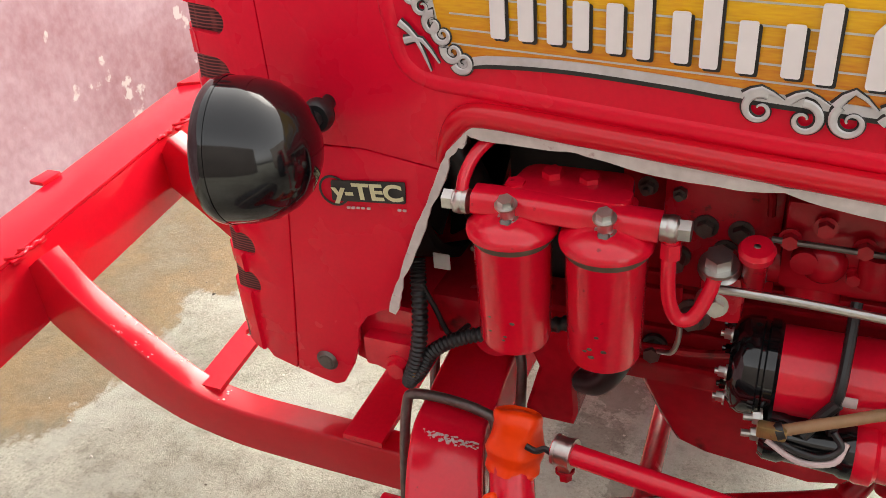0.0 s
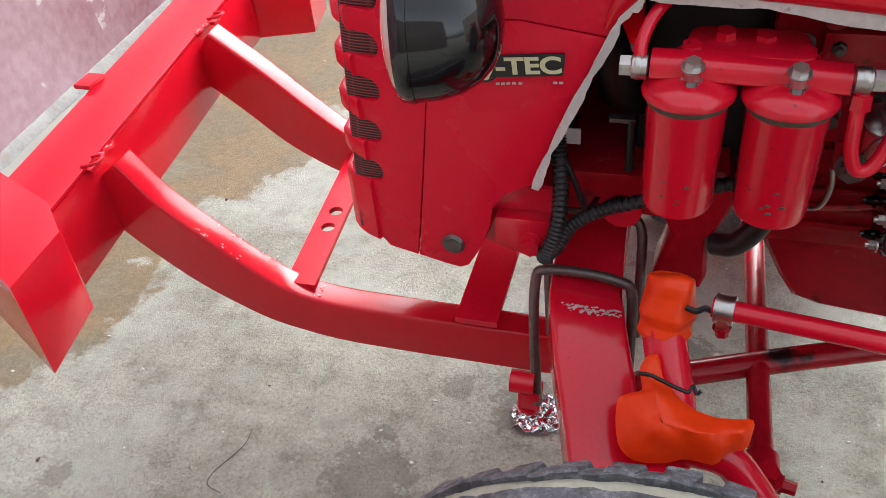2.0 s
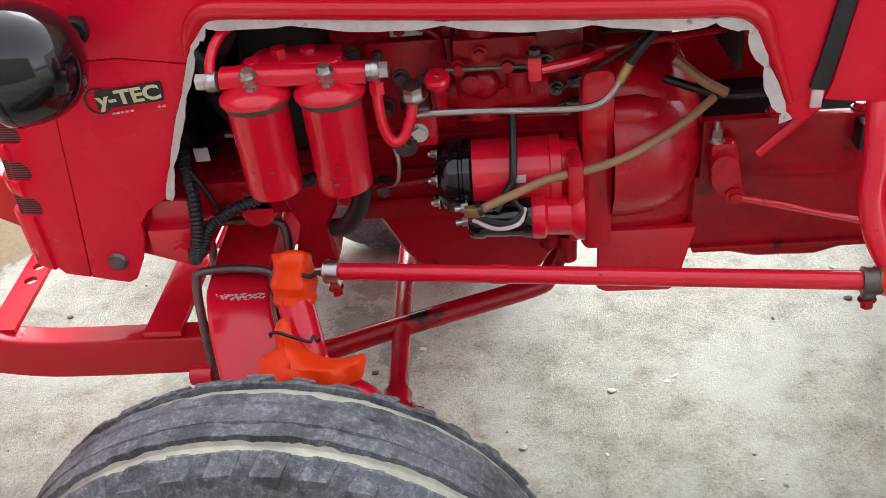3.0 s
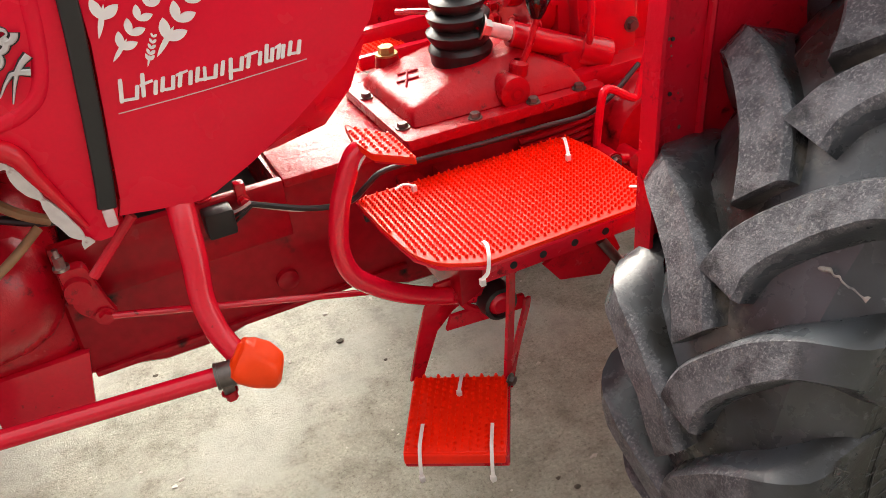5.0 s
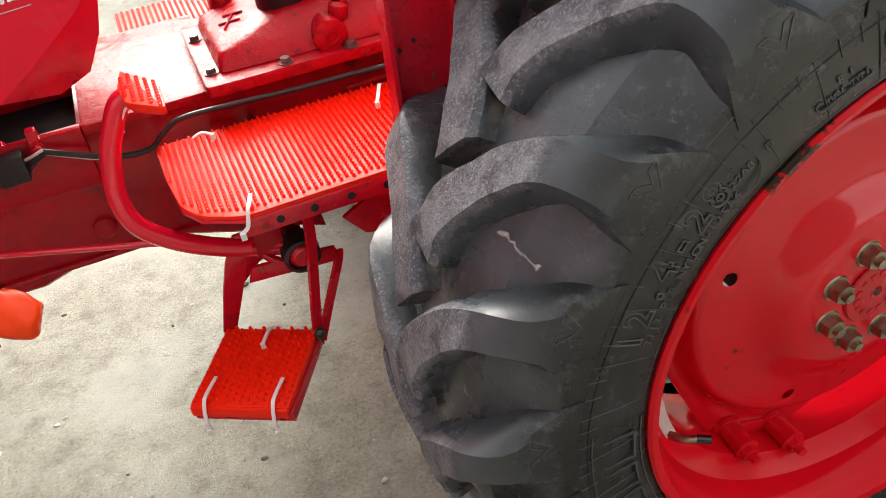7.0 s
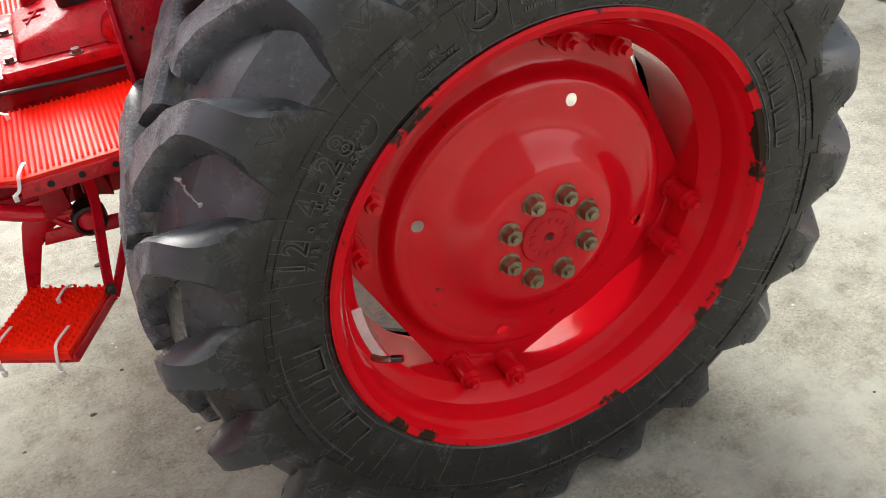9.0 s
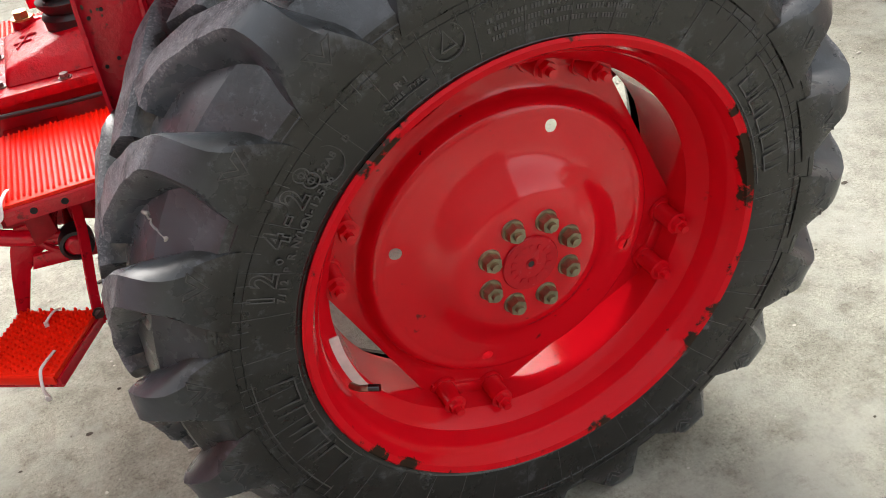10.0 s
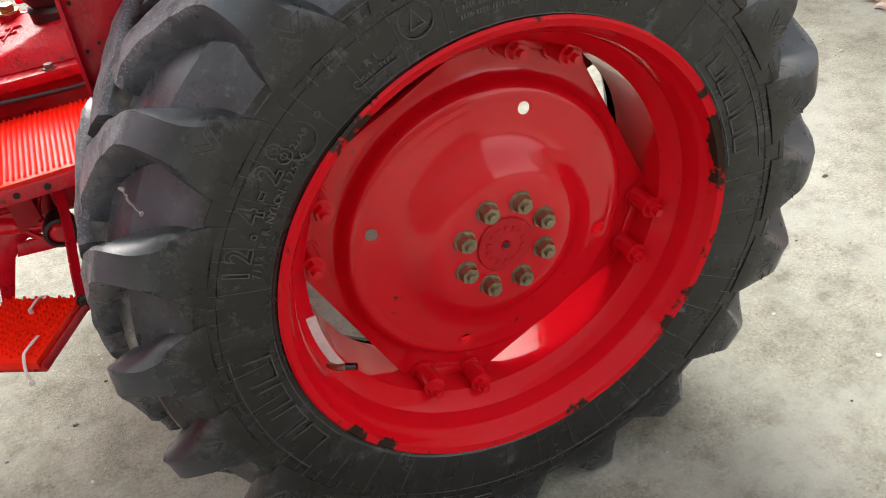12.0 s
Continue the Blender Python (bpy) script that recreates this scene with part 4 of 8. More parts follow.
def flat(outline, h=0.0012):
    """A thin sticker piece; pieces that cross lie on one another."""
    LAYER[0] = (LAYER[0] + 1) % 5
    return slab(outline, 0, h + 0.00025 * LAYER[0], "z")


def side_decal():
    top = holder("side_decal", tractor, "amber sticker with a silver scroll border and white block shapes")
    outline = [(-1.985, 1.105), (-1.95, 1.112), (-1.86, 1.116), (-1.75, 1.112), (-1.69, 1.108), (-1.50, 1.101), (-1.35, 1.094), (-1.27, 1.090), (-1.235, 1.10), (-1.215, 1.13), (-1.205, 1.20), (-1.20, 1.285), (-2.03, 1.285), (-2.02, 1.20), (-2.01, 1.14)]
    part("amber_field", on_hood(flat(outline), 0.0015), AMBER, top)
    rim = outline[:11] + []
    bm = bmesh.new()
    pts = [(x, hood_y(x) - 0.003, z) for x, z in [(-2.02, 1.28), (-2.018, 1.2), (-2.008, 1.14)] + outline[:12]]
    sweep(pts, [(-0.006, 0), (0.003, 0), (0.003, 0.0018), (-0.006, 0.0018)], 4, bm, up=(0, -1, 0))
    part("silver_border", bm, SILVER, top)
    bm = bmesh.new()
    sweep([(x, y + 0.0008, z - 0.006) for x, y, z in pts[3:12]], [(-0.003, 0), (0.002, 0), (0.002, 0.0015), (-0.003, 0.0015)], 4, bm, up=(0, -1, 0))
    part("border_shadow_line", bm, DECAL_BLACK, top)
    # thin rules across the amber field
    for k, z in enumerate((1.128, 1.144, 1.160, 1.178, 1.198)):
        bm = bmesh.new()
        sweep([(x, hood_y(x) - 0.0032, z - 0.012 * (x + 2.0) / 0.8) for x in (-1.99, -1.8, -1.6, -1.4, -1.225)], [(-0.0009, 0), (0.0009, 0), (0.0009, 0.0006), (-0.0009, 0.0006)], 3, bm, up=(0, -1, 0))
        part("fine_rule", bm, SILVER, top)
    # white block shapes where the maker's mark stands
    x = -1.942
    for w, tall, kind in ((0.078, 0, "arch2"), (0.050, 0, "box"), (0.052, 1, "arch"), (0.022, 1, "bar"), (0.055, 0, "arch"), (0.058, 1, "box"), (0.036, 0, "hook"), (0.055, 0, "box")):
        base = 1.139 - 0.016 * (x + 1.94) / 0.4
        h = 0.048 if not tall else 0.070
        bm = bmesh.new()
        sk = 0.0
        t = 0.0165
        bars = 1 if kind == "bar" else 3 if kind == "arch2" else 2
        for k in range(bars):
            left = x if bars == 1 else x + (w - t) * k / (bars - 1)
            merge(bm, flat(rounded([(left, base), (left + t, base), (left + t, base + (h if k == 0 or kind == "box" else 0.048)), (left, base + (h if k == 0 else 0.048))], 0.003)))
        shade = bm.copy()
        put(shade, Matrix.Translation((0.003, -0.003, 0)))
        part("white_block", on_hood(bm, 0.0062), DECAL_WHITE, top)
        part("block_shadow", on_hood(shade, 0.0040), DECAL_BLACK, top)
        x += w + 0.010
    for word, cx in (("265", -1.430), ("DI", -1.328)):
        bm = put(letters(word, 0.060), Matrix.Translation((cx, 1.148, 0)) @ Matrix.Rotation(radians(1.0), 4, "Z") @ Matrix.Scale(1.06, 4, (1, 0, 0)))
        shade = put(bm.copy(), Matrix.Translation((0.003, -0.003, 0)))
        part("model_number", on_hood(bm, 0.0062), DECAL_YELLOW, top, "yellow model number")
        part("number_shadow", on_hood(shade, 0.0050), DECAL_BLACK, top)

    # scroll ornaments
    def curl(cx, cz, r, turn, flip):
        pts = []
        for i in range(22):
            a = turn + flip * i * 0.36
            q = r * (1 - i / 26)
            pts.append((cx + q * math.cos(a), cz + q * math.sin(a)))
        return pts

    def scroll(pieces, name):
        for pts in pieces:
            bm, under = bmesh.new(), bmesh.new()
            for target, w, lift in ((bm, 0.0034, 0.0062), (under, 0.0052, 0.0042)):
                sweep([(px, hood_y(px) - lift, pz) for px, pz in pts], lambda s, w=w: [(-w * (1.25 - s), 0), (w * (1.25 - s), 0), (w * (1.25 - s) * 0.6, 0.0012), (-w * (1.25 - s) * 0.6, 0.0012)], 2, target, up=(0, -1, 0))
            part(name, bm, SILVER, top)
            part("scroll_shadow", under, DECAL_BLACK, top)

    mid = []
    for k in range(5):
        cx = -1.675 + 0.038 * k
        mid.append(curl(cx, 1.097 - 0.004 * (k % 2) - 0.001 * k, 0.016, 1.2 + 0.5 * k, -1 if k % 2 else 1))
        mid.append([(cx - 0.014, 1.108), (cx, 1.117 + 0.006 * (k == 2)), (cx + 0.02, 1.108)])
    scroll(mid, "centre_scroll")
    for cx, cz, d in ((-2.02, 1.125, 1), (-1.212, 1.105, -1)):
        bits = []
        for k in range(6):
            bits.append(curl(cx + d * 0.011 * k - d * 0.012, cz + 0.05 - 0.014 * k + 0.004 * (k % 2), 0.012, 0.7 * k, d))
        bits.append([(cx - d * 0.03, cz + 0.022), (cx - d * 0.012, cz + 0.006), (cx + d * 0.004, cz - 0.03)])
        bits.append([(cx - d * 0.026, cz + 0.002), (cx - d * 0.005, cz + 0.004), (cx + d * 0.015, cz - 0.02)])
        scroll(bits, "corner_scroll")
    bm = on_hood(flat([(-1.66, 1.285), (-1.68, 1.255), (-1.63, 1.235), (-1.60, 1.215), (-1.57, 1.20), (-1.53, 1.205), (-1.50, 1.225), (-1.47, 1.25), (-1.45, 1.285)]), 0.0045)
    part("silver_patch", bm, SILVER, top)
    return top


side_decal()


def rear_decal():
    top = holder("rear_panel_decal", tractor, "white wheat-ear sticker with a row of plain white strokes")
    # plain strokes in place of the model's name
    x = -1.103
    for i, w in enumerate((0.027, 0.023, 0.022, 0.022, 0.032, 0.010, 0.024, 0.024, 0.016, 0.015, 0.021)):
        z = 1.047 + 0.0014 * i
        h = 0.030 if i in (0, 1) else 0.024 if i == 8 else 0.019
        z0 = z - (0.009 if i == 6 else 0)
        lean = 0.006
        bm = bmesh.new()
        merge(bm, flat(rounded([(x, z0), (x + 0.005, z0), (x + 0.005 + lean, z + h), (x + lean, z + h)], 0.002, 3)))
        if w > 0.012:
            merge(bm, flat(rounded([(x + w - 0.009, z), (x + w - 0.004, z), (x + w - 0.002 + lean / 2, z + 0.018), (x + w - 0.007 + lean / 2, z + 0.018)], 0.002, 3)))
            merge(bm, flat([(x + 0.002, z + (0.014 if i % 2 else 0.001)), (x + w - 0.005, z + (0.017 if i % 2 else 0.0)), (x + w - 0.005, z + (0.020 if i % 2 else 0.0035)), (x + 0.002, z + (0.017 if i % 2 else 0.0045))]))
        if i == 4:
            merge(bm, flat(rounded([(x + 0.011, z), (x + 0.015, z), (x + 0.018, z + 0.018), (x + 0.014, z + 0.018)], 0.002, 3)))
        part("white_stroke", on_hood(bm, 0.0018), DECAL_WHITE, top)
        x += w - 0.0005

    # wheat ears
    def leaf(cx, cz, length, angle, fat):
        pts = []
        for k in range(13):
            s = k / 12
            pts.append((s * length, fat * math.sin(math.pi * s) ** 0.8))
        pts += [(p, -q) for p, q in pts[::-1][1:-1]]
        c, s = math.cos(angle), math.sin(angle)
        return flat([(cx + c * p - s * q, cz + s * p + c * q) for p, q in pts])

    def ear(x0, z0, x1, z1, n, size):
        base = math.atan2(z1 - z0, x1 - x0)
        blades = [(x0 - math.cos(base) * size * 0.9, z0 - math.sin(base) * size * 0.9, size * 1.6, base, size * 0.12)]
        for i in range(n):
            s = i / max(1, n - 1)
            cx, cz, k = x0 + (x1 - x0) * s, z0 + (z1 - z0) * s, size * (1 - 0.35 * s)
            blades += [(cx, cz, k, base + turn, k * 0.24) for turn in (-0.62, 0.62)]
        for blade in blades:
            part("wheat_blade", on_hood(leaf(*blade), 0.0018), DECAL_WHITE, top)

    ear(-1.094, 1.150, -1.066, 1.215, 4, 0.026)
    ear(-1.083, 1.112, -1.000, 1.200, 7, 0.021)
    ear(-1.030, 1.112, -0.962, 1.190, 5, 0.027)
    ear(-1.056, 1.092, -1.044, 1.118, 5, 0.009)
    bm = bmesh.new()
    sweep([(xx, hood_y(xx) - 0.001, zz) for xx, zz in ((-1.108, 1.034), (-1.0, 1.040), (-0.868, 1.052))], [(-0.0006, 0), (0.0006, 0), (0.0006, 0.0006), (-0.0006, 0.0006)], 3, bm, up=(0, -1, 0))
    part("sticker_edge", bm, LEMON, top)
    return top


rear_decal()


def cowl_badge():
    top = holder("cowl_badge", tractor, "small black sticker with cream lettering on the cowl")
    back = [(-2.172, 0.911), (-2.068, 0.920), (-2.066, 0.950), (-2.170, 0.940)]
    part("black_ground", on_hood(flat(rounded(back, 0.003, 3)), 0.0012), DECAL_BLACK, top)
    bm = put(letters("y-TEC", 0.0305, 0, 0.035), Matrix.Translation((-2.119, 0.9295, 0)) @ Matrix.Rotation(radians(5), 4, "Z") @ Matrix.Scale(1.26, 4, (1, 0, 0)))
    part("lettering", on_hood(bm, 0.0042), DECAL_CREAM, top)
    ring = lathe([(0, 0.0215), (0.0008, 0.0215), (0.0008, 0.0185), (0, 0.0185)], (-2.168, 0.925, 0), (0, 0, 1), 24, close=True)
    part("ring", on_hood(ring, 0.0014), DECAL_BLACK, top)
    for i in (0, 0.75, 1.5, 2.3, 3.2, 8.0, 8.8):
        x = -2.152 + 0.009 * i
        bm = flat([(x, 0.9020 + 0.09 * (x + 2.152)), (x + 0.0045, 0.9025 + 0.09 * (x + 2.152)), (x + 0.0045, 0.9052 + 0.09 * (x + 2.152)), (x, 0.9048 + 0.09 * (x + 2.152))])
        part("small_bar", on_hood(bm, 0.0014), LEMON, top)
    bolt = hexbolt((-2.2265, -0.274, 0.636), (0, -1, 0), 0.012, 0.005)
    part("cowl_bolt", lathe([(0, 0.0), (0.004, 0.008), (0.004, 0.013), (0.0, 0.0175)], (-2.2265, -0.274, 0.636), (0, -1, 0), 20, bm=bolt), DULL_STEEL, tractor)
    return top


cowl_badge()


def headlamp():
    top = holder("headlamp", tractor, "round black plastic headlamp with a cream glass")
    top.location, top.rotation_euler, top.scale = (-2.180, -0.390, 1.033), (0, 0, radians(13)), (0.90, 0.955, 0.955)
    prof = [(0.076, 0.0), (0.0755, 0.012), (0.072, 0.030), (0.062, 0.050), (0.046, 0.066), (0.024, 0.078), (-0.002, 0.084), (-0.030, 0.0855)]
    part("shell", lathe(prof, axis=(1, 0, 0), seg=48), BLACK, top)
    part("bezel", lathe([(-0.0305, 0.080), (-0.0305, 0.0862), (-0.034, 0.0870), (-0.046, 0.0845), (-0.050, 0.0815), (-0.048, 0.078), (-0.04, 0.077)], axis=(1, 0, 0), seg=48), BLACK, top)
    part("glass", lathe([(-0.068, 0.0), (-0.067, 0.03), (-0.062, 0.055), (-0.055, 0.072), (-0.047, 0.080)], axis=(1, 0, 0), seg=40), GLASS, top, "cream ribbed lamp glass")
    stem = rod((0.052, 0.045, 0.012), (0.055, 0.118, 0.012), 0.010)
    lathe([(0, 0), (0, 0.017), (0.006, 0.021), (0.016, 0.021), (0.022, 0.014), (0.022, 0)], (0.053, 0.062, 0.012), (0.04, 1, 0), 18, bm=stem)
    part("stem", stem, BLACK_RUBBER, top)
    return top


headlamp()


# ---- front axle and steering ----
def front_axle():
    top = holder("front_axle", tractor, "red box-section front axle with bare steel clamps")
    sec = rounded([(-0.052, -0.05), (0.052, -0.05), (0.052, 0.05), (-0.052, 0.05)], 0.008, 3)
    part("beam", sweep([(-2.03, 0.62, 0.41), (-2.04, 0.40, 0.47), (-2.045, 0.0, 0.535), (-2.035, -0.24, 0.535), (-2.02, -0.33, 0.527), (-1.978, -0.45, 0.450), (-1.94, -0.60, 0.39)], sec, 6), RED, top)
    bm = bmesh.new()
    rng = random.Random(3)
    for i in range(90):
        x = -2.064 + 0.00098 * i
        y = -0.318 + rng.uniform(-0.007, 0.006)
        ball((x, y, 0.5842 + 0.20 * (y + 0.316)), rng.uniform(0.0012, 0.0036), (1.0, 0.7, 0.35), 6, bm)
    tagged(part("chalk_mark", bm, LEMON, top, "smeared white marks"), kind="stuff")
    scars = bmesh.new()
    rng = random.Random(14)
    for _ in range(26):
        cy = rng.choice((-0.36, -0.385, -0.385, -0.43, -0.345))
        y = cy + rng.gauss(0, 0.007)
        f = (-0.33 - y) / 0.12
        x = -2.02 + 0.042 * f + rng.choice((-0.012, -0.02, 0.012)) + rng.gauss(0, 0.006)
        ball((x, y, 0.578 - 0.077 * f), rng.uniform(0.0016, 0.0042), (0.7, 1.2, 0.9), 6, scars)
    tagged(part("paint_scar", scars, SHADE_SCAR_BLACK, top, "dark chips in the paint"), kind="stuff")
    for dy, dz in ((0.0, 0.0), (0.115, 0.025)):
        line = [(-2.090, -0.345 + dy, 0.40 + dz), (-2.104, -0.295 + dy, 0.52 + dz), (-2.106, -0.268 + dy, 0.583 + dz), (-2.094, -0.263 + dy, 0.599 + dz), (-2.04, -0.265 + dy, 0.604 + dz), (-1.985, -0.272 + dy, 0.602 + dz), (-1.967, -0.278 + dy, 0.590 + dz), (-1.962, -0.30 + dy, 0.53 + dz), (-1.960, -0.33 + dy, 0.42 + dz)]
        part("u_bolt", tube(line, 0.0078, 4, 12), DULL_STEEL, top, "bare steel U-bolt")
    clamp = box(-2.120, -2.085, -0.350, -0.315, 0.385, 0.420, 0.005)
    rod((-2.132, -0.335, 0.432), (-2.095, -0.335, 0.432), 0.018, bm=clamp)
    hexbolt((-2.105, -0.335, 0.385), (0, 0, -1), 0.014, 0.016, clamp)
    part("clamp_block", clamp, RED, top)
    return top


front_axle()


def boot(line, radii, name, seed):
    """A tied vinyl boot: a puckered sleeve round a joint."""
    pts = [Vector(p) for p in line]
    steps = len(radii)

    def sec(s):
        k = s * (steps - 1)
        i = min(int(k), steps - 2)
        r = radii[i] + (radii[i + 1] - radii[i]) * (k - i)
        return [(r * math.cos(a) * (1 + 0.05 * math.sin(5 * a + 7 * s)), r * math.sin(a) * (1 + 0.05 * math.sin(5 * a + 7 * s))) for a in [2 * math.pi * j / 28 for j in range(28)]]

    bm = sweep(pts, sec, 7)
    return crumple(bm, 0.0022, 42, seed)


def drape():
    """A limp sewn cover over the arm's elbow: two panels bulging between flat seams, gathered into a tied neck."""
    bm = bmesh.new()
    base = Vector((-1.90, -0.455, 0.555))
    u, v = Vector((0.9991, -0.0413, 0.0)), Vector((0.0311, 0.7533, 0.6569))
    n = u.cross(v)
    edge = [(-0.037, 0.064), (-0.022, 0.070), (-0.012, 0.046), (-0.004, 0.036), (0.010, 0.022), (0.029, 0.011), (0.055, 0.005), (0.080, 0.008), (0.101, 0.011), (0.104, -0.010), (0.097, -0.026), (0.080, -0.034), (0.062, -0.052), (0.034, -0.052), (0.005, -0.062), (-0.022, -0.068), (-0.048, -0.058), (-0.060, -0.030), (-0.063, 0.003), (-0.050, 0.014), (-0.036, 0.021), (-0.038, 0.034), (-0.043, 0.050)]
    edge = [tuple(p)[:2] for p in smooth_line([(a, b, 0) for a, b in edge + edge[:1]], 3)][:-1]
    # the skeleton runs from the neck down into the body and out along the arm
    spine = [Vector(p) for p in ((-0.027, 0.060), (-0.022, 0.034), (-0.016, 0.012), (-0.004, -0.014), (0.035, -0.020), (0.090, -0.008))]
    puff = (0.006, 0.011, 0.020, 0.032, 0.030, 0.016)

    def share(p):
        """How far down the spine the nearest place lies, in segments."""
        best = None
        for i, (a, b) in enumerate(zip(spine, spine[1:])):
            f = max(0, min(1, (p - a).dot(b - a) / (b - a).length_squared))
            d = (a + (b - a) * f - p).length
            if best is None or d < best[0]:
                best = d, i + f
        return best[1]

    count = len(edge)
    run = [share(Vector(p)) for p in edge]
    for _ in range(14):
        run = [(run[k - 1] + 2 * run[k] + run[(k + 1) % count]) / 4 for k in range(count)]
    for face in (1, -1):
        rows = []
        for k in range(9):
            f = k / 8
            row = []
            for (x, y), at in zip(edge, run):
                p = Vector((x, y))
                i = min(int(at), len(spine) - 2)
                q = spine[i].lerp(spine[i + 1], at - i)
                deep = puff[i] + (puff[i + 1] - puff[i]) * (at - i)
                g = p.lerp(q, f)
                lift = deep * (0.55 * f + 0.45 * math.sin(f * math.pi / 2))
                lift += 0.0028 * math.sin(90 * g.x + 140 * g.y) * f + 0.0016 * math.sin(210 * g.x - 95 * g.y + 1) * f
                row.append(bm.verts.new(base + u * g.x + v * g.y + n * (face * (lift + 0.0008))))
            rows.append(row)
        for a, b in zip(rows, rows[1:]):
            for k in range(count):
                quad = (a[k], a[(k + 1) % count], b[(k + 1) % count], b[k])
                bm.faces.new(quad if face > 0 else quad[::-1])
    bmesh.ops.remove_doubles(bm, verts=bm.verts, dist=0.0017)
    bmesh.ops.recalc_face_normals(bm, faces=bm.faces)
    return crumple(bm, 0.0022, 45, 4)


def steering():
    top = holder("steering_linkage", tractor, "red steering linkage with orange vinyl joint covers")
    part("steering_arm", sweep([(-1.918, -0.35, 0.60), (-1.905, -0.385, 0.56), (-1.892, -0.42, 0.52), (-1.89, -0.47, 0.46)], circle(0.029, 16), 5), RED, top)
    part("upper_boot", boot([(-1.913, -0.325, 0.672), (-1.913, -0.327, 0.669), (-1.914, -0.331, 0.658), (-1.915, -0.335, 0.640), (-1.916, -0.340, 0.620), (-1.917, -0.345, 0.600), (-1.917, -0.348, 0.590)], [0.010, 0.029, 0.0315, 0.031, 0.0335, 0.0375, 0.033, 0.036, 0.033], "upper_boot", 2), ORANGE_CLOTH, top, "puckered orange vinyl cover")
    part("lower_boot", drape(), ORANGE_CLOTH, top, "loose orange vinyl cover tied with black string", sharp=50)
    part("string", tube([(-1.942, -0.430, 0.588), (-1.938, -0.440, 0.602), (-1.925, -0.444, 0.606), (-1.912, -0.446, 0.602), (-1.898, -0.446, 0.595), (-1.886, -0.444, 0.588), (-1.878, -0.444, 0.586), (-1.873, -0.438, 0.592), (-1.868, -0.444, 0.586), (-1.863, -0.442, 0.590)], 0.0026, 5, 8), BLACK_RUBBER, top)
    part("string", tube([(-1.893, -0.362, 0.652), (-1.880, -0.364, 0.650), (-1.870, -0.362, 0.655), (-1.862, -0.362, 0.652)], 0.004, 5, 8), BLACK_RUBBER, top)
    part("drop_arm", sweep([(-1.875, -0.46, 0.50), (-1.82, -0.46, 0.49), (-1.785, -0.47, 0.455), (-1.76, -0.48, 0.42)], circle(0.024, 14), 5), RED, top)
    a, b = Vector((-1.895, -0.347, 0.6495)), Vector((-1.068, -0.480, 0.678))
    way = (b - a).normalized()
    link = rod(a + way * 0.035, b, 0.0135, seg=20)
    rod(a + way * 0.30, a + way * 0.325, 0.0150, seg=20, bm=link)
    part("drag_link", link, RED, top)
    for p, d in ((a + way * 0.05, 1), (b - way * 0.018, -1)):
        ring = rod(p - way * 0.010, p + way * 0.010, 0.0180, seg=22)
        for e in (-1, 1):
            rod(p + way * (e * 0.010 - 0.002), p + way * (e * 0.010 + 0.002), 0.0195, seg=22, bm=ring)
        box(p.x - 0.008, p.x + 0.008, p.y - 0.008, p.y + 0.008, p.z - 0.034, p.z - 0.015, 0.003, ring)
        part("clamp", ring, STEEL if d > 0 else DULL_STEEL, top)
        part("clamp_bolt", hexbolt(p + Vector((0, 0, -0.03)), (0.1, -0.2, -1), 0.009, 0.014), RED_DARK, top)
    part("joint_neck", rod(b - way * 0.01, b + way * 0.02, 0.017, seg=18), BLACK_RUBBER, top)
    part("rear_boot", boot([(-1.070, -0.470, 0.698), (-1.064, -0.472, 0.693), (-1.052, -0.477, 0.685), (-1.034, -0.483, 0.674), (-1.016, -0.489, 0.664), (-1.012, -0.490, 0.662)], [0.018, 0.031, 0.034, 0.032, 0.026, 0.013], "rear_boot", 11), ORANGE_CLOTH, top, "orange vinyl joint cover")
    pit = [(-1.066, -0.345, 0.915), (-1.071, -0.375, 0.865), (-1.075, -0.40, 0.815), (-1.081, -0.42, 0.768), (-1.076, -0.445, 0.728), (-1.062, -0.466, 0.696)]
    part("pitman_arm", sweep(pit, lambda s: [((0.020 - 0.004 * s) * math.cos(q), (0.014) * math.sin(q)) for q in [2 * math.pi * j / 16 for j in range(16)]], 6), RED, top)
    tie = rod((-1.768, -0.415, 0.42), (-1.80, 0.62, 0.42), 0.0175, seg=20)
    part("tie_rod", tie, RED_DARK, top)
    end = rod((-1.767, -0.435, 0.42), (-1.768, -0.39, 0.42), 0.024, seg=16)
    hexbolt((-1.765, -0.44, 0.44), (0.2, 0, 1), 0.016, 0.018, end)
    hexbolt((-1.745, -0.43, 0.42), (1, -0.2, 0), 0.010, 0.022, end)
    hexbolt((-1.79, -0.425, 0.42), (-1, -0.2, 0), 0.012, 0.014, end)
    part("tie_rod_end", end, RED_DARK, top)
    part("radius_rod", sweep([(-2.0, -0.31, 0.40), (-1.90, -0.262, 0.415), (-1.72, -0.192, 0.422), (-1.53, -0.118, 0.425), (-1.50, -0.10, 0.44), (-1.475, -0.07, 0.48)], circle(0.0195, 16), 5), RED_DARK, top)
    part("radius_rod", sweep([(-2.0, 0.31, 0.40), (-1.72, 0.192, 0.422), (-1.53, 0.118, 0.425), (-1.475, 0.07, 0.48)], circle(0.0195, 16), 5), RED_DARK, top)
    return top


steering()


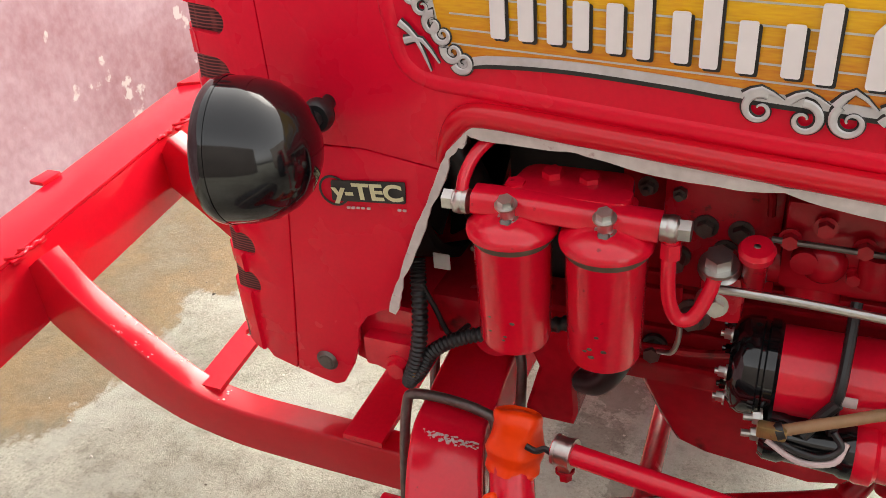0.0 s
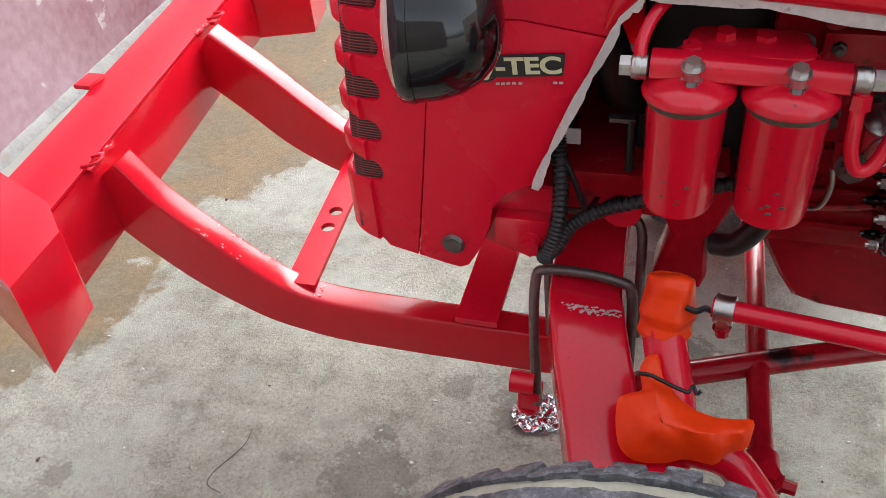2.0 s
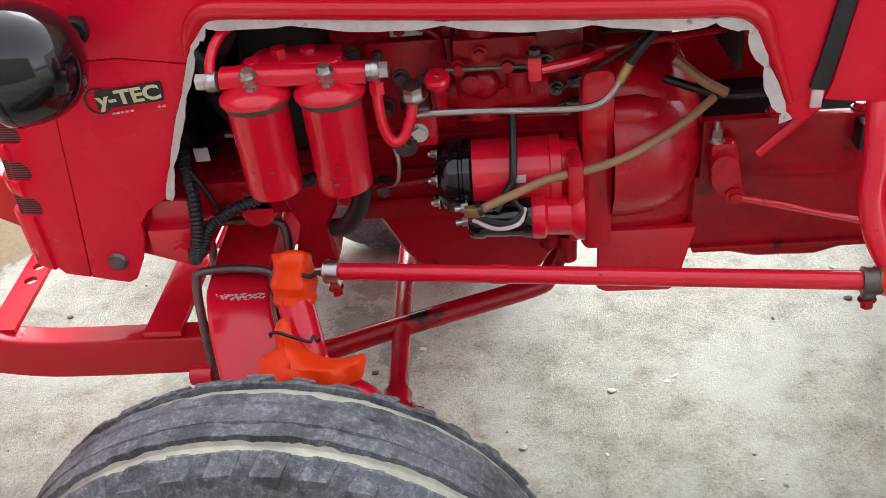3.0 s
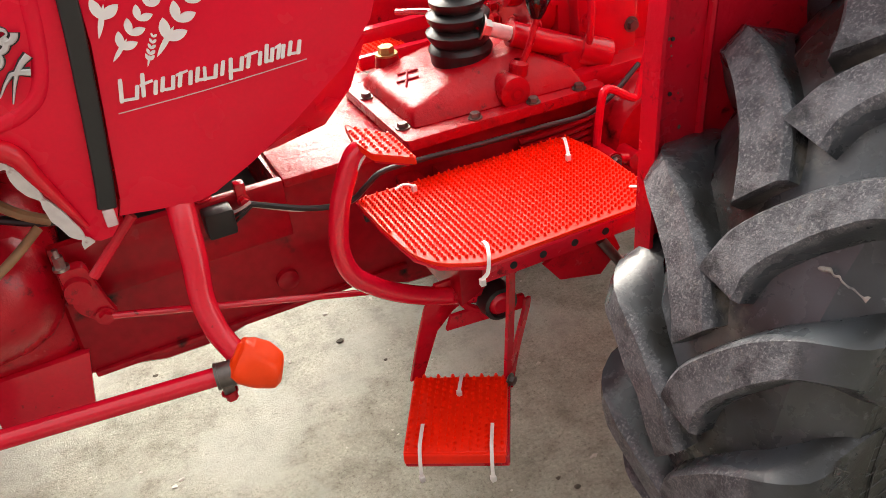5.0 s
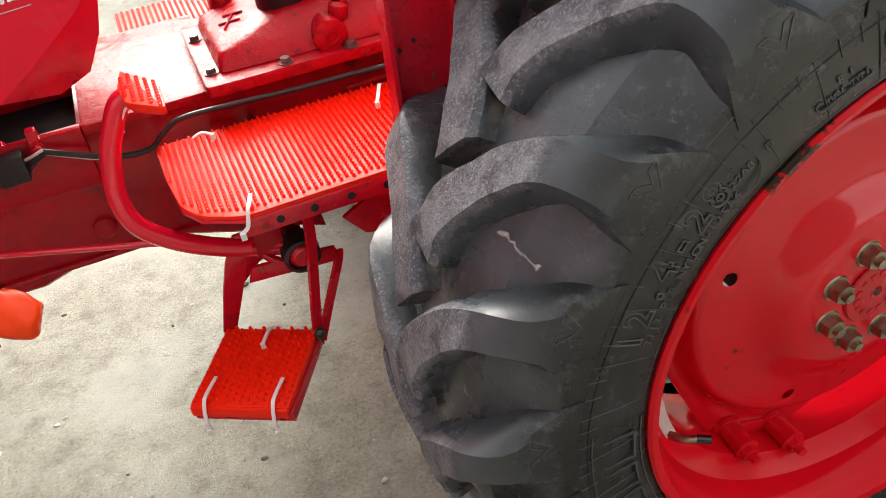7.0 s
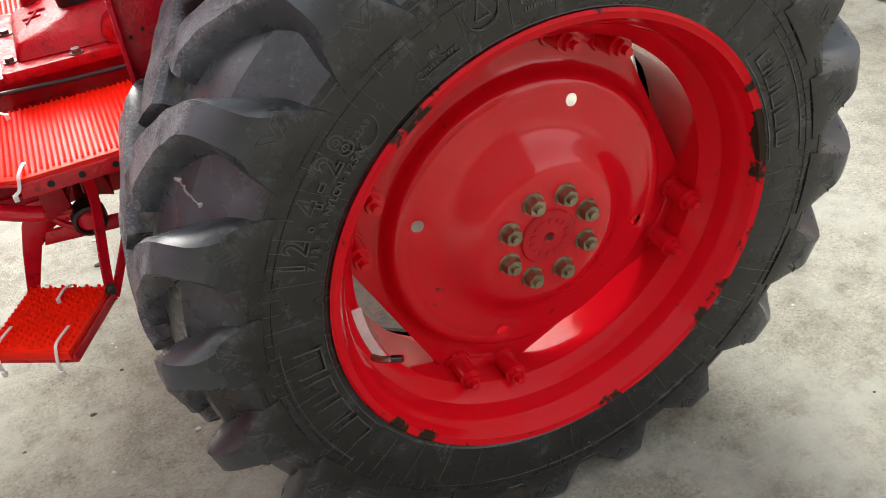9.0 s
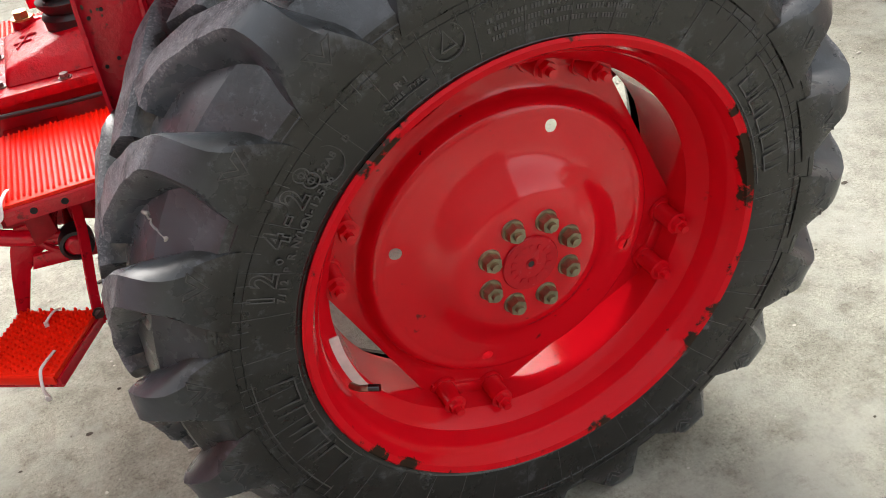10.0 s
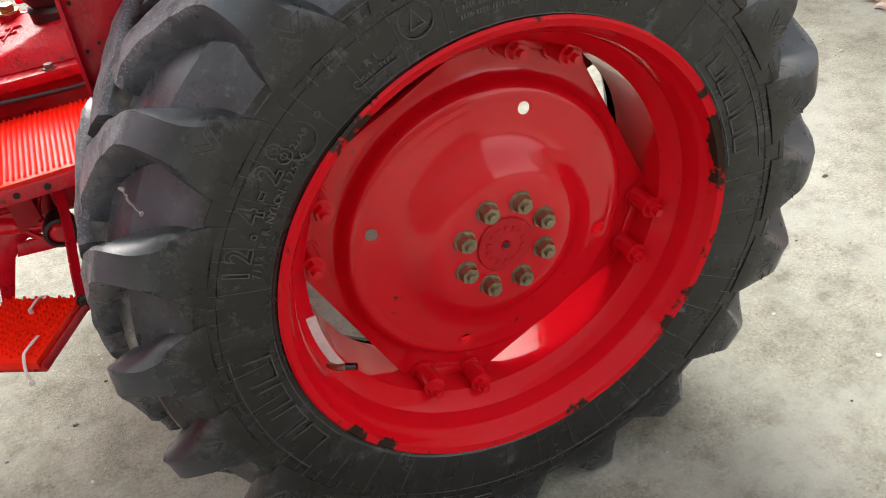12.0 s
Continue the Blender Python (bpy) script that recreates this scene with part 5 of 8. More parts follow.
# ---- engine ----
def engine():
    top = holder("engine", tractor, "red-painted engine block, pan and housing, oily in places")
    block = box(-1.83, -1.44, -0.16, 0.17, 0.62, 1.20, 0.008)
    for z in (0.685, 0.715, 0.775, 0.80):
        part("block_rib", box(-1.80, -1.45, -0.170, -0.159, z, z + 0.008, 0.003), RED_DARK, top)
    part("block", block, RED_DARK, top)
    pan = slab([(-1.835, 0.675), (-1.80, 0.615), (-1.765, 0.545), (-1.74, 0.508), (-1.70, 0.494), (-1.56, 0.480), (-1.515, 0.492), (-1.485, 0.535), (-1.44, 0.55), (-1.44, 0.66), (-1.83, 0.69)], -0.15, 0.15, "y", 0.018, seg=3)
    part("oil_pan", pan, RED_DARK, top)
    part("pan_flange", box(-1.82, -1.44, -0.168, 0.168, 0.652, 0.664, 0.003), RED_DARK, top)
    plate = box(-1.775, -1.642, -0.180, -0.162, 0.80, 0.948, 0.004)
    part("side_cover", plate, RED_CAST, top)
    head = box(-1.83, -1.44, -0.172, 0.15, 0.955, 1.02, 0.006)
    part("cylinder_head", head, RED_DARK, top)
    for x, z in ((-1.765, 0.962), (-1.72, 0.966), (-1.65, 0.962), (-1.60, 0.965), (-1.54, 0.962)):
        part("head_bolt", hexbolt((x, -0.172, z), (0, -1, 0), 0.010, 0.012), RED_DARK, top)
    part("tag_plate", box(-1.735, -1.685, -0.178, -0.171, 0.955, 0.966, 0.002), TRIM, top)
    for x, z in ((-1.725, 0.890), (-1.685, 0.888), (-1.70, 0.86)):
        part("cover_bolt", hexbolt((x, -0.180, z), (0, -1, 0), 0.011, 0.014), DULL_STEEL, top)
    # space behind the radiator in flat black, with fan shroud and hose
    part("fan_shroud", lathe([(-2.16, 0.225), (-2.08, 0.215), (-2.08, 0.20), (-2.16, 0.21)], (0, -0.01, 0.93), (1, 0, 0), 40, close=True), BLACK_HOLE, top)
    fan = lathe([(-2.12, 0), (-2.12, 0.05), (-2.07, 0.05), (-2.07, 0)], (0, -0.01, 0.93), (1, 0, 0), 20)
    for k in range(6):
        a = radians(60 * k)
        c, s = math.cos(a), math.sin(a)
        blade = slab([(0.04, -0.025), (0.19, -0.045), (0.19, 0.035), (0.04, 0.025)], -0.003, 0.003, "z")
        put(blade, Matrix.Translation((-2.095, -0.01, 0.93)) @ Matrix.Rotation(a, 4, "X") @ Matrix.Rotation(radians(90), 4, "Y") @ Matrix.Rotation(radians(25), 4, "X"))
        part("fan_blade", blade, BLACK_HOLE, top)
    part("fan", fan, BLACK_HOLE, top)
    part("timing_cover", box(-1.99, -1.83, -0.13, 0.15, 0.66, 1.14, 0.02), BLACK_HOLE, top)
    part("radiator_hose", tube([(-2.15, -0.14, 1.02), (-2.08, -0.17, 1.0), (-2.03, -0.175, 0.92), (-2.01, -0.15, 0.84), (-1.98, -0.10, 0.80)], 0.026, 6, 14), BLACK_RUBBER, top)
    part("alternator_bracket", box(-2.02, -1.985, -0.20, -0.185, 0.815, 0.822, 0.002), DULL_STEEL, top)
    part("bracket_post", rod((-1.99, -0.195, 0.74), (-1.99, -0.195, 0.82), 0.006, seg=10), BLACK_RUBBER, top)
    part("firewall", box(-1.238, -1.230, -0.27, 0.26, 0.905, 1.28, 0.002), BLACK_HOLE, top, "plain black bulkhead behind the engine")
    shelf = box(-2.09, -1.86, -0.20, 0.18, 0.665, 0.735, 0.014)
    part("front_support", shelf, RED_DARK, top)
    sup = slab([(-2.195, 0.628), (-2.19, 0.70), (-2.175, 0.728), (-2.14, 0.735), (-2.085, 0.733), (-2.075, 0.70), (-2.082, 0.62), (-2.12, 0.60)], -0.245, 0.22, "y", 0.010, seg=3)
    part("axle_support", sup, RED, top)
    ear = box(-2.165, -2.085, -0.268, -0.235, 0.640, 0.690, 0.006)
    part("support_lug", ear, RED, top)
    part("support_bolt", hexbolt((-2.112, -0.268, 0.648), (0, -1, 0), 0.015, 0.012), RED, top)
    part("white_tag", box(-2.083, -2.058, -0.186, -0.183, 0.768, 0.793, 0.0015), DECAL_WHITE, top, "loose white tag")
    mount = slab([(-1.945, 0.555), (-1.945, 0.575), (-1.925, 0.65), (-1.945, 0.70), (-1.94, 0.76), (-1.86, 0.76), (-1.845, 0.715), (-1.855, 0.68), (-1.872, 0.65), (-1.868, 0.58), (-1.875, 0.555)], -0.215, -0.14, "y", 0.014, seg=3)
    part("front_mount", mount, RED_DARK, top)
    pulley = lathe([(-0.20, 0), (-0.20, 0.028), (-0.17, 0.034), (-0.12, 0.034), (-0.12, 0)], (-1.995, 0, 0.672), (0, 1, 0), 24)
    part("boss", pulley, RED, top)
    return top


engine_part = engine()


def corrugated(line, r, n=60):
    """A ribbed conduit."""
    return sweep(line, lambda s: circle(r * (0.92 + 0.10 * math.sin(2 * math.pi * n * s)), 12), 72)


def hoses():
    part("conduit", corrugated([(-2.082, -0.235, 0.815), (-2.076, -0.250, 0.79), (-2.071, -0.266, 0.74), (-2.074, -0.278, 0.69), (-2.085, -0.283, 0.652), (-2.093, -0.275, 0.632)], 0.0115, 34), BLACK_RUBBER, engine_part, "black corrugated conduit")
    part("conduit", corrugated([(-2.088, -0.28, 0.640), (-2.072, -0.278, 0.66), (-2.055, -0.268, 0.690), (-2.02, -0.258, 0.712), (-1.97, -0.25, 0.728), (-1.89, -0.235, 0.748), (-1.82, -0.20, 0.75)], 0.0105, 40), BLACK_RUBBER, engine_part, "black corrugated conduit")
    part("wire", tube([(-2.07, -0.255, 0.79), (-2.055, -0.25, 0.75), (-2.04, -0.24, 0.70), (-2.03, -0.20, 0.69)], 0.004, 5, 8), BLACK_RUBBER, engine_part)
    part("wire_end", tube([(-2.088, -0.285, 0.645), (-2.08, -0.29, 0.655), (-2.075, -0.288, 0.668)], 0.0022, 5, 6), BRASS, engine_part)
    part("drain_pipe", tube([(-1.80, -0.225, 0.765), (-1.802, -0.228, 0.73), (-1.815, -0.23, 0.69), (-1.838, -0.225, 0.655), (-1.865, -0.21, 0.64)], 0.016, 6, 12), BLACK_RUBBER, engine_part, "black rubber pipe")


hoses()


def fuel_filters():
    top = holder("fuel_filter", tractor, "twin red fuel filter bowls under one cast head")
    for x in (-1.921, -1.813):
        bowl = lathe([(0.772, 0.0), (0.772, 0.034), (0.776, 0.0400), (0.783, 0.0425), (0.918, 0.0452), (0.921, 0.0462)], (x, -0.305, 0), (0, 0, 1), 40)
        part("bowl", bowl, RED, top)
        part("seal", lathe([(0.9165, 0.0455), (0.919, 0.0472), (0.926, 0.0472), (0.927, 0.0455)], (x, -0.305, 0), (0, 0, 1), 40), OLIVE, top, "scraped dark band under the head")
        cap = lathe([(0.926, 0.0480), (0.927, 0.0520), (0.932, 0.0525), (0.937, 0.0500), (0.944, 0.040), (0.951, 0.024), (0.953, 0.0)], (x, -0.305, 0), (0, 0, 1), 40)
        part("cap", cap, RED, top)
        bolt = hexbolt((x + 0.002, -0.322, 0.950), (0, -0.25, 1), 0.0088, 0.009)
        rod((x + 0.002, -0.324, 0.952), (x + 0.002, -0.328, 0.968), 0.008, seg=12, bm=bolt)
        hexbolt((x + 0.002, -0.327, 0.968), (0, -0.25, 1), 0.0095, 0.010, bolt)
        part("cap_bolt", bolt, STEEL, top)
        part("bolt_foot", lathe([(0, 0), (0, 0.008), (0.005, 0.007), (0.007, 0.005), (0.007, 0)], (x + 0.002, -0.328, 0.946), (0, -0.7, 0.6), 14), DULL_STEEL, top)
        chips = bmesh.new()
        rng = random.Random(int(-x * 1000))
        for k in range(5):
            a = radians(-95 + rng.uniform(-20, 20))
            ball((x + 0.0438 * math.cos(a), -0.305 + 0.0438 * math.sin(a), 0.80 + 0.012 * k * rng.uniform(0.2, 0.8)), rng.uniform(0.002, 0.0045), (1, 0.25, 0.6), 8, chips)
        part("paint_chip", chips, OLIVE, top)
    head = sweep([(-1.965, -0.300, 0.958), (-1.91, -0.300, 0.958), (-1.81, -0.300, 0.955), (-1.757, -0.300, 0.953)], rounded([(-0.026, -0.012), (0.022, -0.012), (0.016, 0.012), (-0.010, 0.015), (-0.024, 0.002)], 0.008, 3), 3)
    slab(rounded([(-1.935, -0.30), (-1.79, -0.30), (-1.80, -0.225), (-1.925, -0.225)], 0.02), 0.945, 0.972, "z", 0.006, bm=head)
    part("head", head, RED, top)
    for x, y, z in ((-1.923, -0.282, 0.962), (-1.888, -0.256, 0.968), (-1.845, -0.256, 0.966), (-1.803, -0.279, 0.960)):
        part("plug", hexbolt((x, y, z), (0, -0.1, 1), 0.0125, 0.013), RED, top)
    for x, d in ((-1.968, -1), (-1.755, 1)):
        nut = rod((x, -0.312, 0.958), (x + d * 0.016, -0.312, 0.958), 0.0145, seg=18)
        rod((x + d * 0.014, -0.312, 0.958), (x + d * 0.030, -0.312, 0.958), 0.0125, seg=6, bm=nut)
        ball((x + d * 0.010, -0.312, 0.958), 0.0155, (0.8, 1, 1), 16, nut)
        part("banjo_bolt", nut, STEEL, top, "bright zinc banjo bolt")
    part("hose", tube([(-1.977, -0.312, 0.965), (-1.976, -0.300, 0.985), (-1.965, -0.28, 1.008), (-1.94, -0.25, 1.025), (-1.90, -0.22, 1.04)], 0.0075, 6, 12), RED, top)
    part("hose", tube([(-1.744, -0.312, 0.95), (-1.745, -0.316, 0.915), (-1.742, -0.318, 0.875), (-1.732, -0.316, 0.850), (-1.716, -0.312, 0.852), (-1.703, -0.302, 0.880), (-1.697, -0.292, 0.912)], 0.0082, 6, 12), RED, top)
    part("hose_nut", hexbolt((-1.744, -0.313, 0.925), (0, 0, 1), 0.012, 0.018, washer=False), RED, top)
    part("hose_union", hexbolt((-1.697, -0.29, 0.908), (0, -0.3, 1), 0.0155, 0.018), STEEL, top)
    return top


fuel_filters()


def pump_and_lines():
    top = holder("injection_pump", tractor, "red injection pump with bolts and pipes")
    body = box(-1.640, -1.515, -0.235, -0.16, 0.855, 0.965, 0.010)
    rod((-1.60, -0.20, 0.83), (-1.60, -0.20, 0.975), 0.030, seg=20, bm=body)
    rod((-1.65, -0.205, 0.875), (-1.50, -0.205, 0.875), 0.028, seg=20, bm=body)
    rod((-1.545, -0.235, 0.878), (-1.545, -0.235, 0.915), 0.018, seg=18, bm=body)
    rod((-1.615, -0.215, 0.90), (-1.615, -0.25, 0.90), 0.014, seg=16, bm=body)
    hexbolt((-1.565, -0.235, 0.885), (0, -1, 0), 0.008, 0.012, body)
    ball((-1.595, -0.235, 0.895), 0.024, (1, 0.7, 1), 16, body)
    part("pump_body", body, RED_DARK, top)
    part("linkage_rod", rod((-1.65, -0.255, 0.928), (-1.505, -0.255, 0.925), 0.0035, seg=8), DULL_STEEL, top)
    for x in (-1.632, -1.60, -1.56):
        part("pump_bolt", hexbolt((x, -0.245, 0.926 if x != -1.60 else 0.945), (0, -1, 0.1), 0.009, 0.014), RED_DARK, top)
    lever = box(-1.532, -1.512, -0.29, -0.275, 0.915, 0.955, 0.004)
    part("stop_lever", lever, RED, top)
    part("lever_nut", hexbolt((-1.522, -0.285, 0.955), (0, -0.2, 1), 0.009, 0.010), DULL_STEEL, top)
    part("control_rod", tube([(-1.515, -0.285, 0.932), (-1.46, -0.26, 0.930), (-1.425, -0.24, 0.932)], 0.0075, 4, 10), RED, top)
    part("control_rod", tube([(-1.43, -0.235, 0.935), (-1.38, -0.22, 0.935), (-1.25, -0.20, 0.94), (-1.15, -0.20, 0.945)], 0.006, 4, 10), RED_DARK, top)
    for k in range(4):
        x = -1.628 + 0.032 * k
        part("injector_pipe", tube([(x, -0.205, 0.962), (x - 0.004, -0.212, 0.985), (x - 0.02 + 0.012 * k, -0.205, 1.008), (x - 0.05 + 0.03 * k, -0.175, 1.03)], 0.0038, 5, 8), DULL_STEEL, top)
        part("pipe_union", hexbolt((x, -0.205, 0.958), (0, 0, 1), 0.0075, 0.012), DULL_STEEL, top)
    for x, z in ((-1.795, 0.932), (-1.757, 0.930), (-1.655, 0.835), (-1.60, 0.83), (-1.50, 0.90), (-1.485, 0.855), (-1.47, 0.82), (-1.46, 0.955)):
        part("stud_nut", hexbolt((x, -0.176, z), (0, -1, 0), 0.009, 0.012, stud=0.008), DULL_STEEL, top)
    part("return_pipe", tube([(-1.80, -0.19, 1.0), (-1.74, -0.20, 0.985), (-1.69, -0.20, 0.975), (-1.66, -0.195, 0.955), (-1.655, -0.19, 0.92)], 0.0045, 6, 8), RED_DARK, top)
    part("breather_hose", tube([(-1.50, -0.20, 0.985), (-1.45, -0.215, 0.99), (-1.40, -0.22, 0.975), (-1.345, -0.225, 0.985), (-1.29, -0.23, 0.96)], 0.0065, 6, 10), BLACK_RUBBER, top)
    part("flat_wire", tube([(-1.49, -0.235, 0.94), (-1.455, -0.245, 0.952), (-1.43, -0.243, 0.94), (-1.445, -0.24, 0.915)], 0.0022, 6, 6), BLACK_RUBBER, top)
    part("lower_pipe", tube([(-1.82, -0.185, 0.70), (-1.77, -0.195, 0.708), (-1.70, -0.195, 0.715), (-1.62, -0.19, 0.735), (-1.60, -0.185, 0.76)], 0.0055, 6, 8), RED_DARK, top)
    neck = rod((-1.664, -0.235, 0.855), (-1.662, -0.272, 0.918), 0.0130, seg=18)
    part("filler_neck", neck, RED_CAST, top)
    cap = lathe([(0, 0), (0, 0.0185), (0.009, 0.0195), (0.014, 0.0165), (0.016, 0)], (-1.662, -0.274, 0.917), (0, -0.3, 1), 24)
    part("filler_cap", cap, RED, top)
    part("cap_rivet", ball((-1.662, -0.280, 0.932), 0.004, (1, 1, 0.5), 10), STEEL, top)
    # bright throttle rod with a cranked end
    line = [(-1.715, -0.280, 0.845), (-1.713, -0.284, 0.862), (-1.705, -0.286, 0.872), (-1.690, -0.285, 0.875), (-1.609, -0.285, 0.874), (-1.524, -0.285, 0.870), (-1.456, -0.285, 0.869), (-1.427, -0.285, 0.876), (-1.410, -0.285, 0.893), (-1.399, -0.285, 0.915)]
    part("throttle_rod", tube(line, 0.0052, 5, 10), STEEL, top, "bright steel cranked throttle rod")
    part("ferrule", rod((-1.402, -0.285, 0.908), (-1.389, -0.285, 0.933), 0.0085, seg=12), BRASS, top)
    part("sleeve", tube([(-1.391, -0.285, 0.930), (-1.372, -0.284, 0.957), (-1.345, -0.28, 0.984), (-1.31, -0.27, 1.01)], 0.0075, 5, 10), BLACK_RUBBER, top)
    seat = lathe([(0, 0), (0, 0.022), (0.006, 0.024), (0.010, 0.018), (0.012, 0)], (-1.700, -0.238, 0.868), (0, -0.5, 1), 20)
    part("washer_plate", seat, STEEL, top)
    lug = box(-1.72, -1.67, -0.245, -0.16, 0.80, 0.865, 0.010)
    part("lever_bracket", lug, RED_CAST, top)
    part("lever_fitting", hexbolt((-1.722, -0.245, 0.808), (-0.2, -1, 0), 0.015, 0.018, stud=0.006), DULL_STEEL, top)
    part("lever_fitting", hexbolt((-1.700, -0.245, 0.826), (0.1, -1, 0.2), 0.011, 0.016), STEEL, top)
    part("thin_pipe", tube([(-1.742, -0.235, 0.80), (-1.738, -0.235, 0.77), (-1.745, -0.23, 0.735), (-1.765, -0.21, 0.715)], 0.0035, 5, 8), STEEL, top)
    part("thin_pipe", tube([(-1.742, -0.24, 0.84), (-1.741, -0.238, 0.80)], 0.005, 0, 8), RED_DARK, top)
    part("pipe_nut", hexbolt((-1.775, -0.175, 0.70), (0, -1, 0), 0.012, 0.03), DULL_STEEL, top)
    part("pipe_nut", hexbolt((-1.752, -0.18, 0.845), (0, -1, 0), 0.010, 0.03), DULL_STEEL, top)
    part("loose_wire", tube([(-1.43, -0.22, 0.955), (-1.40, -0.25, 0.968), (-1.36, -0.24, 0.955), (-1.44, -0.23, 0.90), (-1.48, -0.22, 0.87)], 0.003, 6, 8), BLACK_RUBBER, top)
    return top


pump_and_lines()


def starter():
    top = holder("starter_motor", tractor, "red and black starter motor with a tan cable")
    top.location = (-0.004, 0.0, -0.013)
    c = (0, -0.235, 0.755)
    part("end_cap", lathe([(-1.672, 0.0), (-1.672, 0.045), (-1.664, 0.056), (-1.655, 0.0595), (-1.640, 0.0595), (-1.638, 0.0565), (-1.634, 0.0565), (-1.632, 0.0595), (-1.622, 0.0595), (-1.618, 0.056)], c, (1, 0, 0), 36), BLACK, top, "black end cap")
    for a in range(0, 360, 60):
        y, z = -0.235 + 0.045 * math.cos(radians(a + 100)), 0.755 + 0.045 * math.sin(radians(a + 100))
        part("cap_screw", hexbolt((-1.672, y, z), (-1, 0, 0), 0.007, 0.010, stud=0.004), STEEL if a in (0, 60, 120) else BLACK, top)
    part("body", lathe([(-1.619, 0.0555), (-1.50, 0.0555), (-1.498, 0.058), (-1.482, 0.058), (-1.48, 0.050), (-1.455, 0.046), (-1.455, 0.0)], c, (1, 0, 0), 36), RED, top)
    s = (0, -0.290, 0.705)
    part("solenoid", lathe([(-1.628, 0.0), (-1.628, 0.026), (-1.622, 0.031), (-1.606, 0.032), (-1.60, 0.029), (-1.545, 0.031), (-1.540, 0.034), (-1.530, 0.034), (-1.530, 0.0)], s, (1, 0, 0), 28), BLACK, top, "black solenoid")
    part("nose", lathe([(-1.531, 0.033), (-1.525, 0.036), (-1.51, 0.036), (-1.505, 0.030), (-1.47, 0.032), (-1.46, 0.040), (-1.45, 0.042)], s, (1, 0, 0), 28), RED, top)
    part("flange_block", box(-1.475, -1.45, -0.31, -0.18, 0.665, 0.80, 0.010), RED_CAST, top)
    for z in (0.70, 0.725):
        part("terminal", hexbolt((-1.628, -0.300, z + 0.008), (-1, -0.15, 0), 0.0085, 0.010, stud=0.010), STEEL, top)
    part("terminal_lug", box(-1.632, -1.60, -0.336, -0.322, 0.735, 0.752, 0.004), BRASS, top)
    part("terminal_wire", tube([(-1.625, -0.325, 0.742), (-1.60, -0.333, 0.730), (-1.565, -0.332, 0.722), (-1.545, -0.325, 0.735), (-1.555, -0.318, 0.75)], 0.004, 5, 8), BLACK_RUBBER, top)
    part("terminal_wire", tube([(-1.62, -0.328, 0.728), (-1.585, -0.337, 0.715), (-1.55, -0.333, 0.720), (-1.54, -0.32, 0.74)], 0.0035, 5, 8), LEMON, top)
    part("cable", tube([(-1.618, -0.330, 0.741), (-1.585, -0.322, 0.752), (-1.545, -0.312, 0.764), (-1.50, -0.30, 0.776), (-1.44, -0.295, 0.785), (-1.39, -0.287, 0.797), (-1.34, -0.272, 0.815), (-1.29, -0.252, 0.838), (-1.25, -0.23, 0.86)], 0.0068, 6, 12), CABLE, top, "tan braided battery cable")
    part("cable_tape", tube([(-1.612, -0.329, 0.743), (-1.604, -0.327, 0.746)], 0.0098, 0, 12), BLACK_RUBBER, top)
    part("lead", tube([(-1.555, -0.305, 0.735), (-1.558, -0.298, 0.765), (-1.555, -0.293, 0.79), (-1.553, -0.265, 0.825), (-1.552, -0.235, 0.865)], 0.0062, 5, 10), BLACK_RUBBER, top)
    part("lead", tube([(-1.585, -0.318, 0.735), (-1.57, -0.306, 0.755), (-1.555, -0.30, 0.775)], 0.007, 5, 10), BLACK_RUBBER, top)
    part("paint_tag", box(-1.556, -1.536, -0.2955, -0.2935, 0.768, 0.782, 0.001), LEMON, top)
    return top


starter()


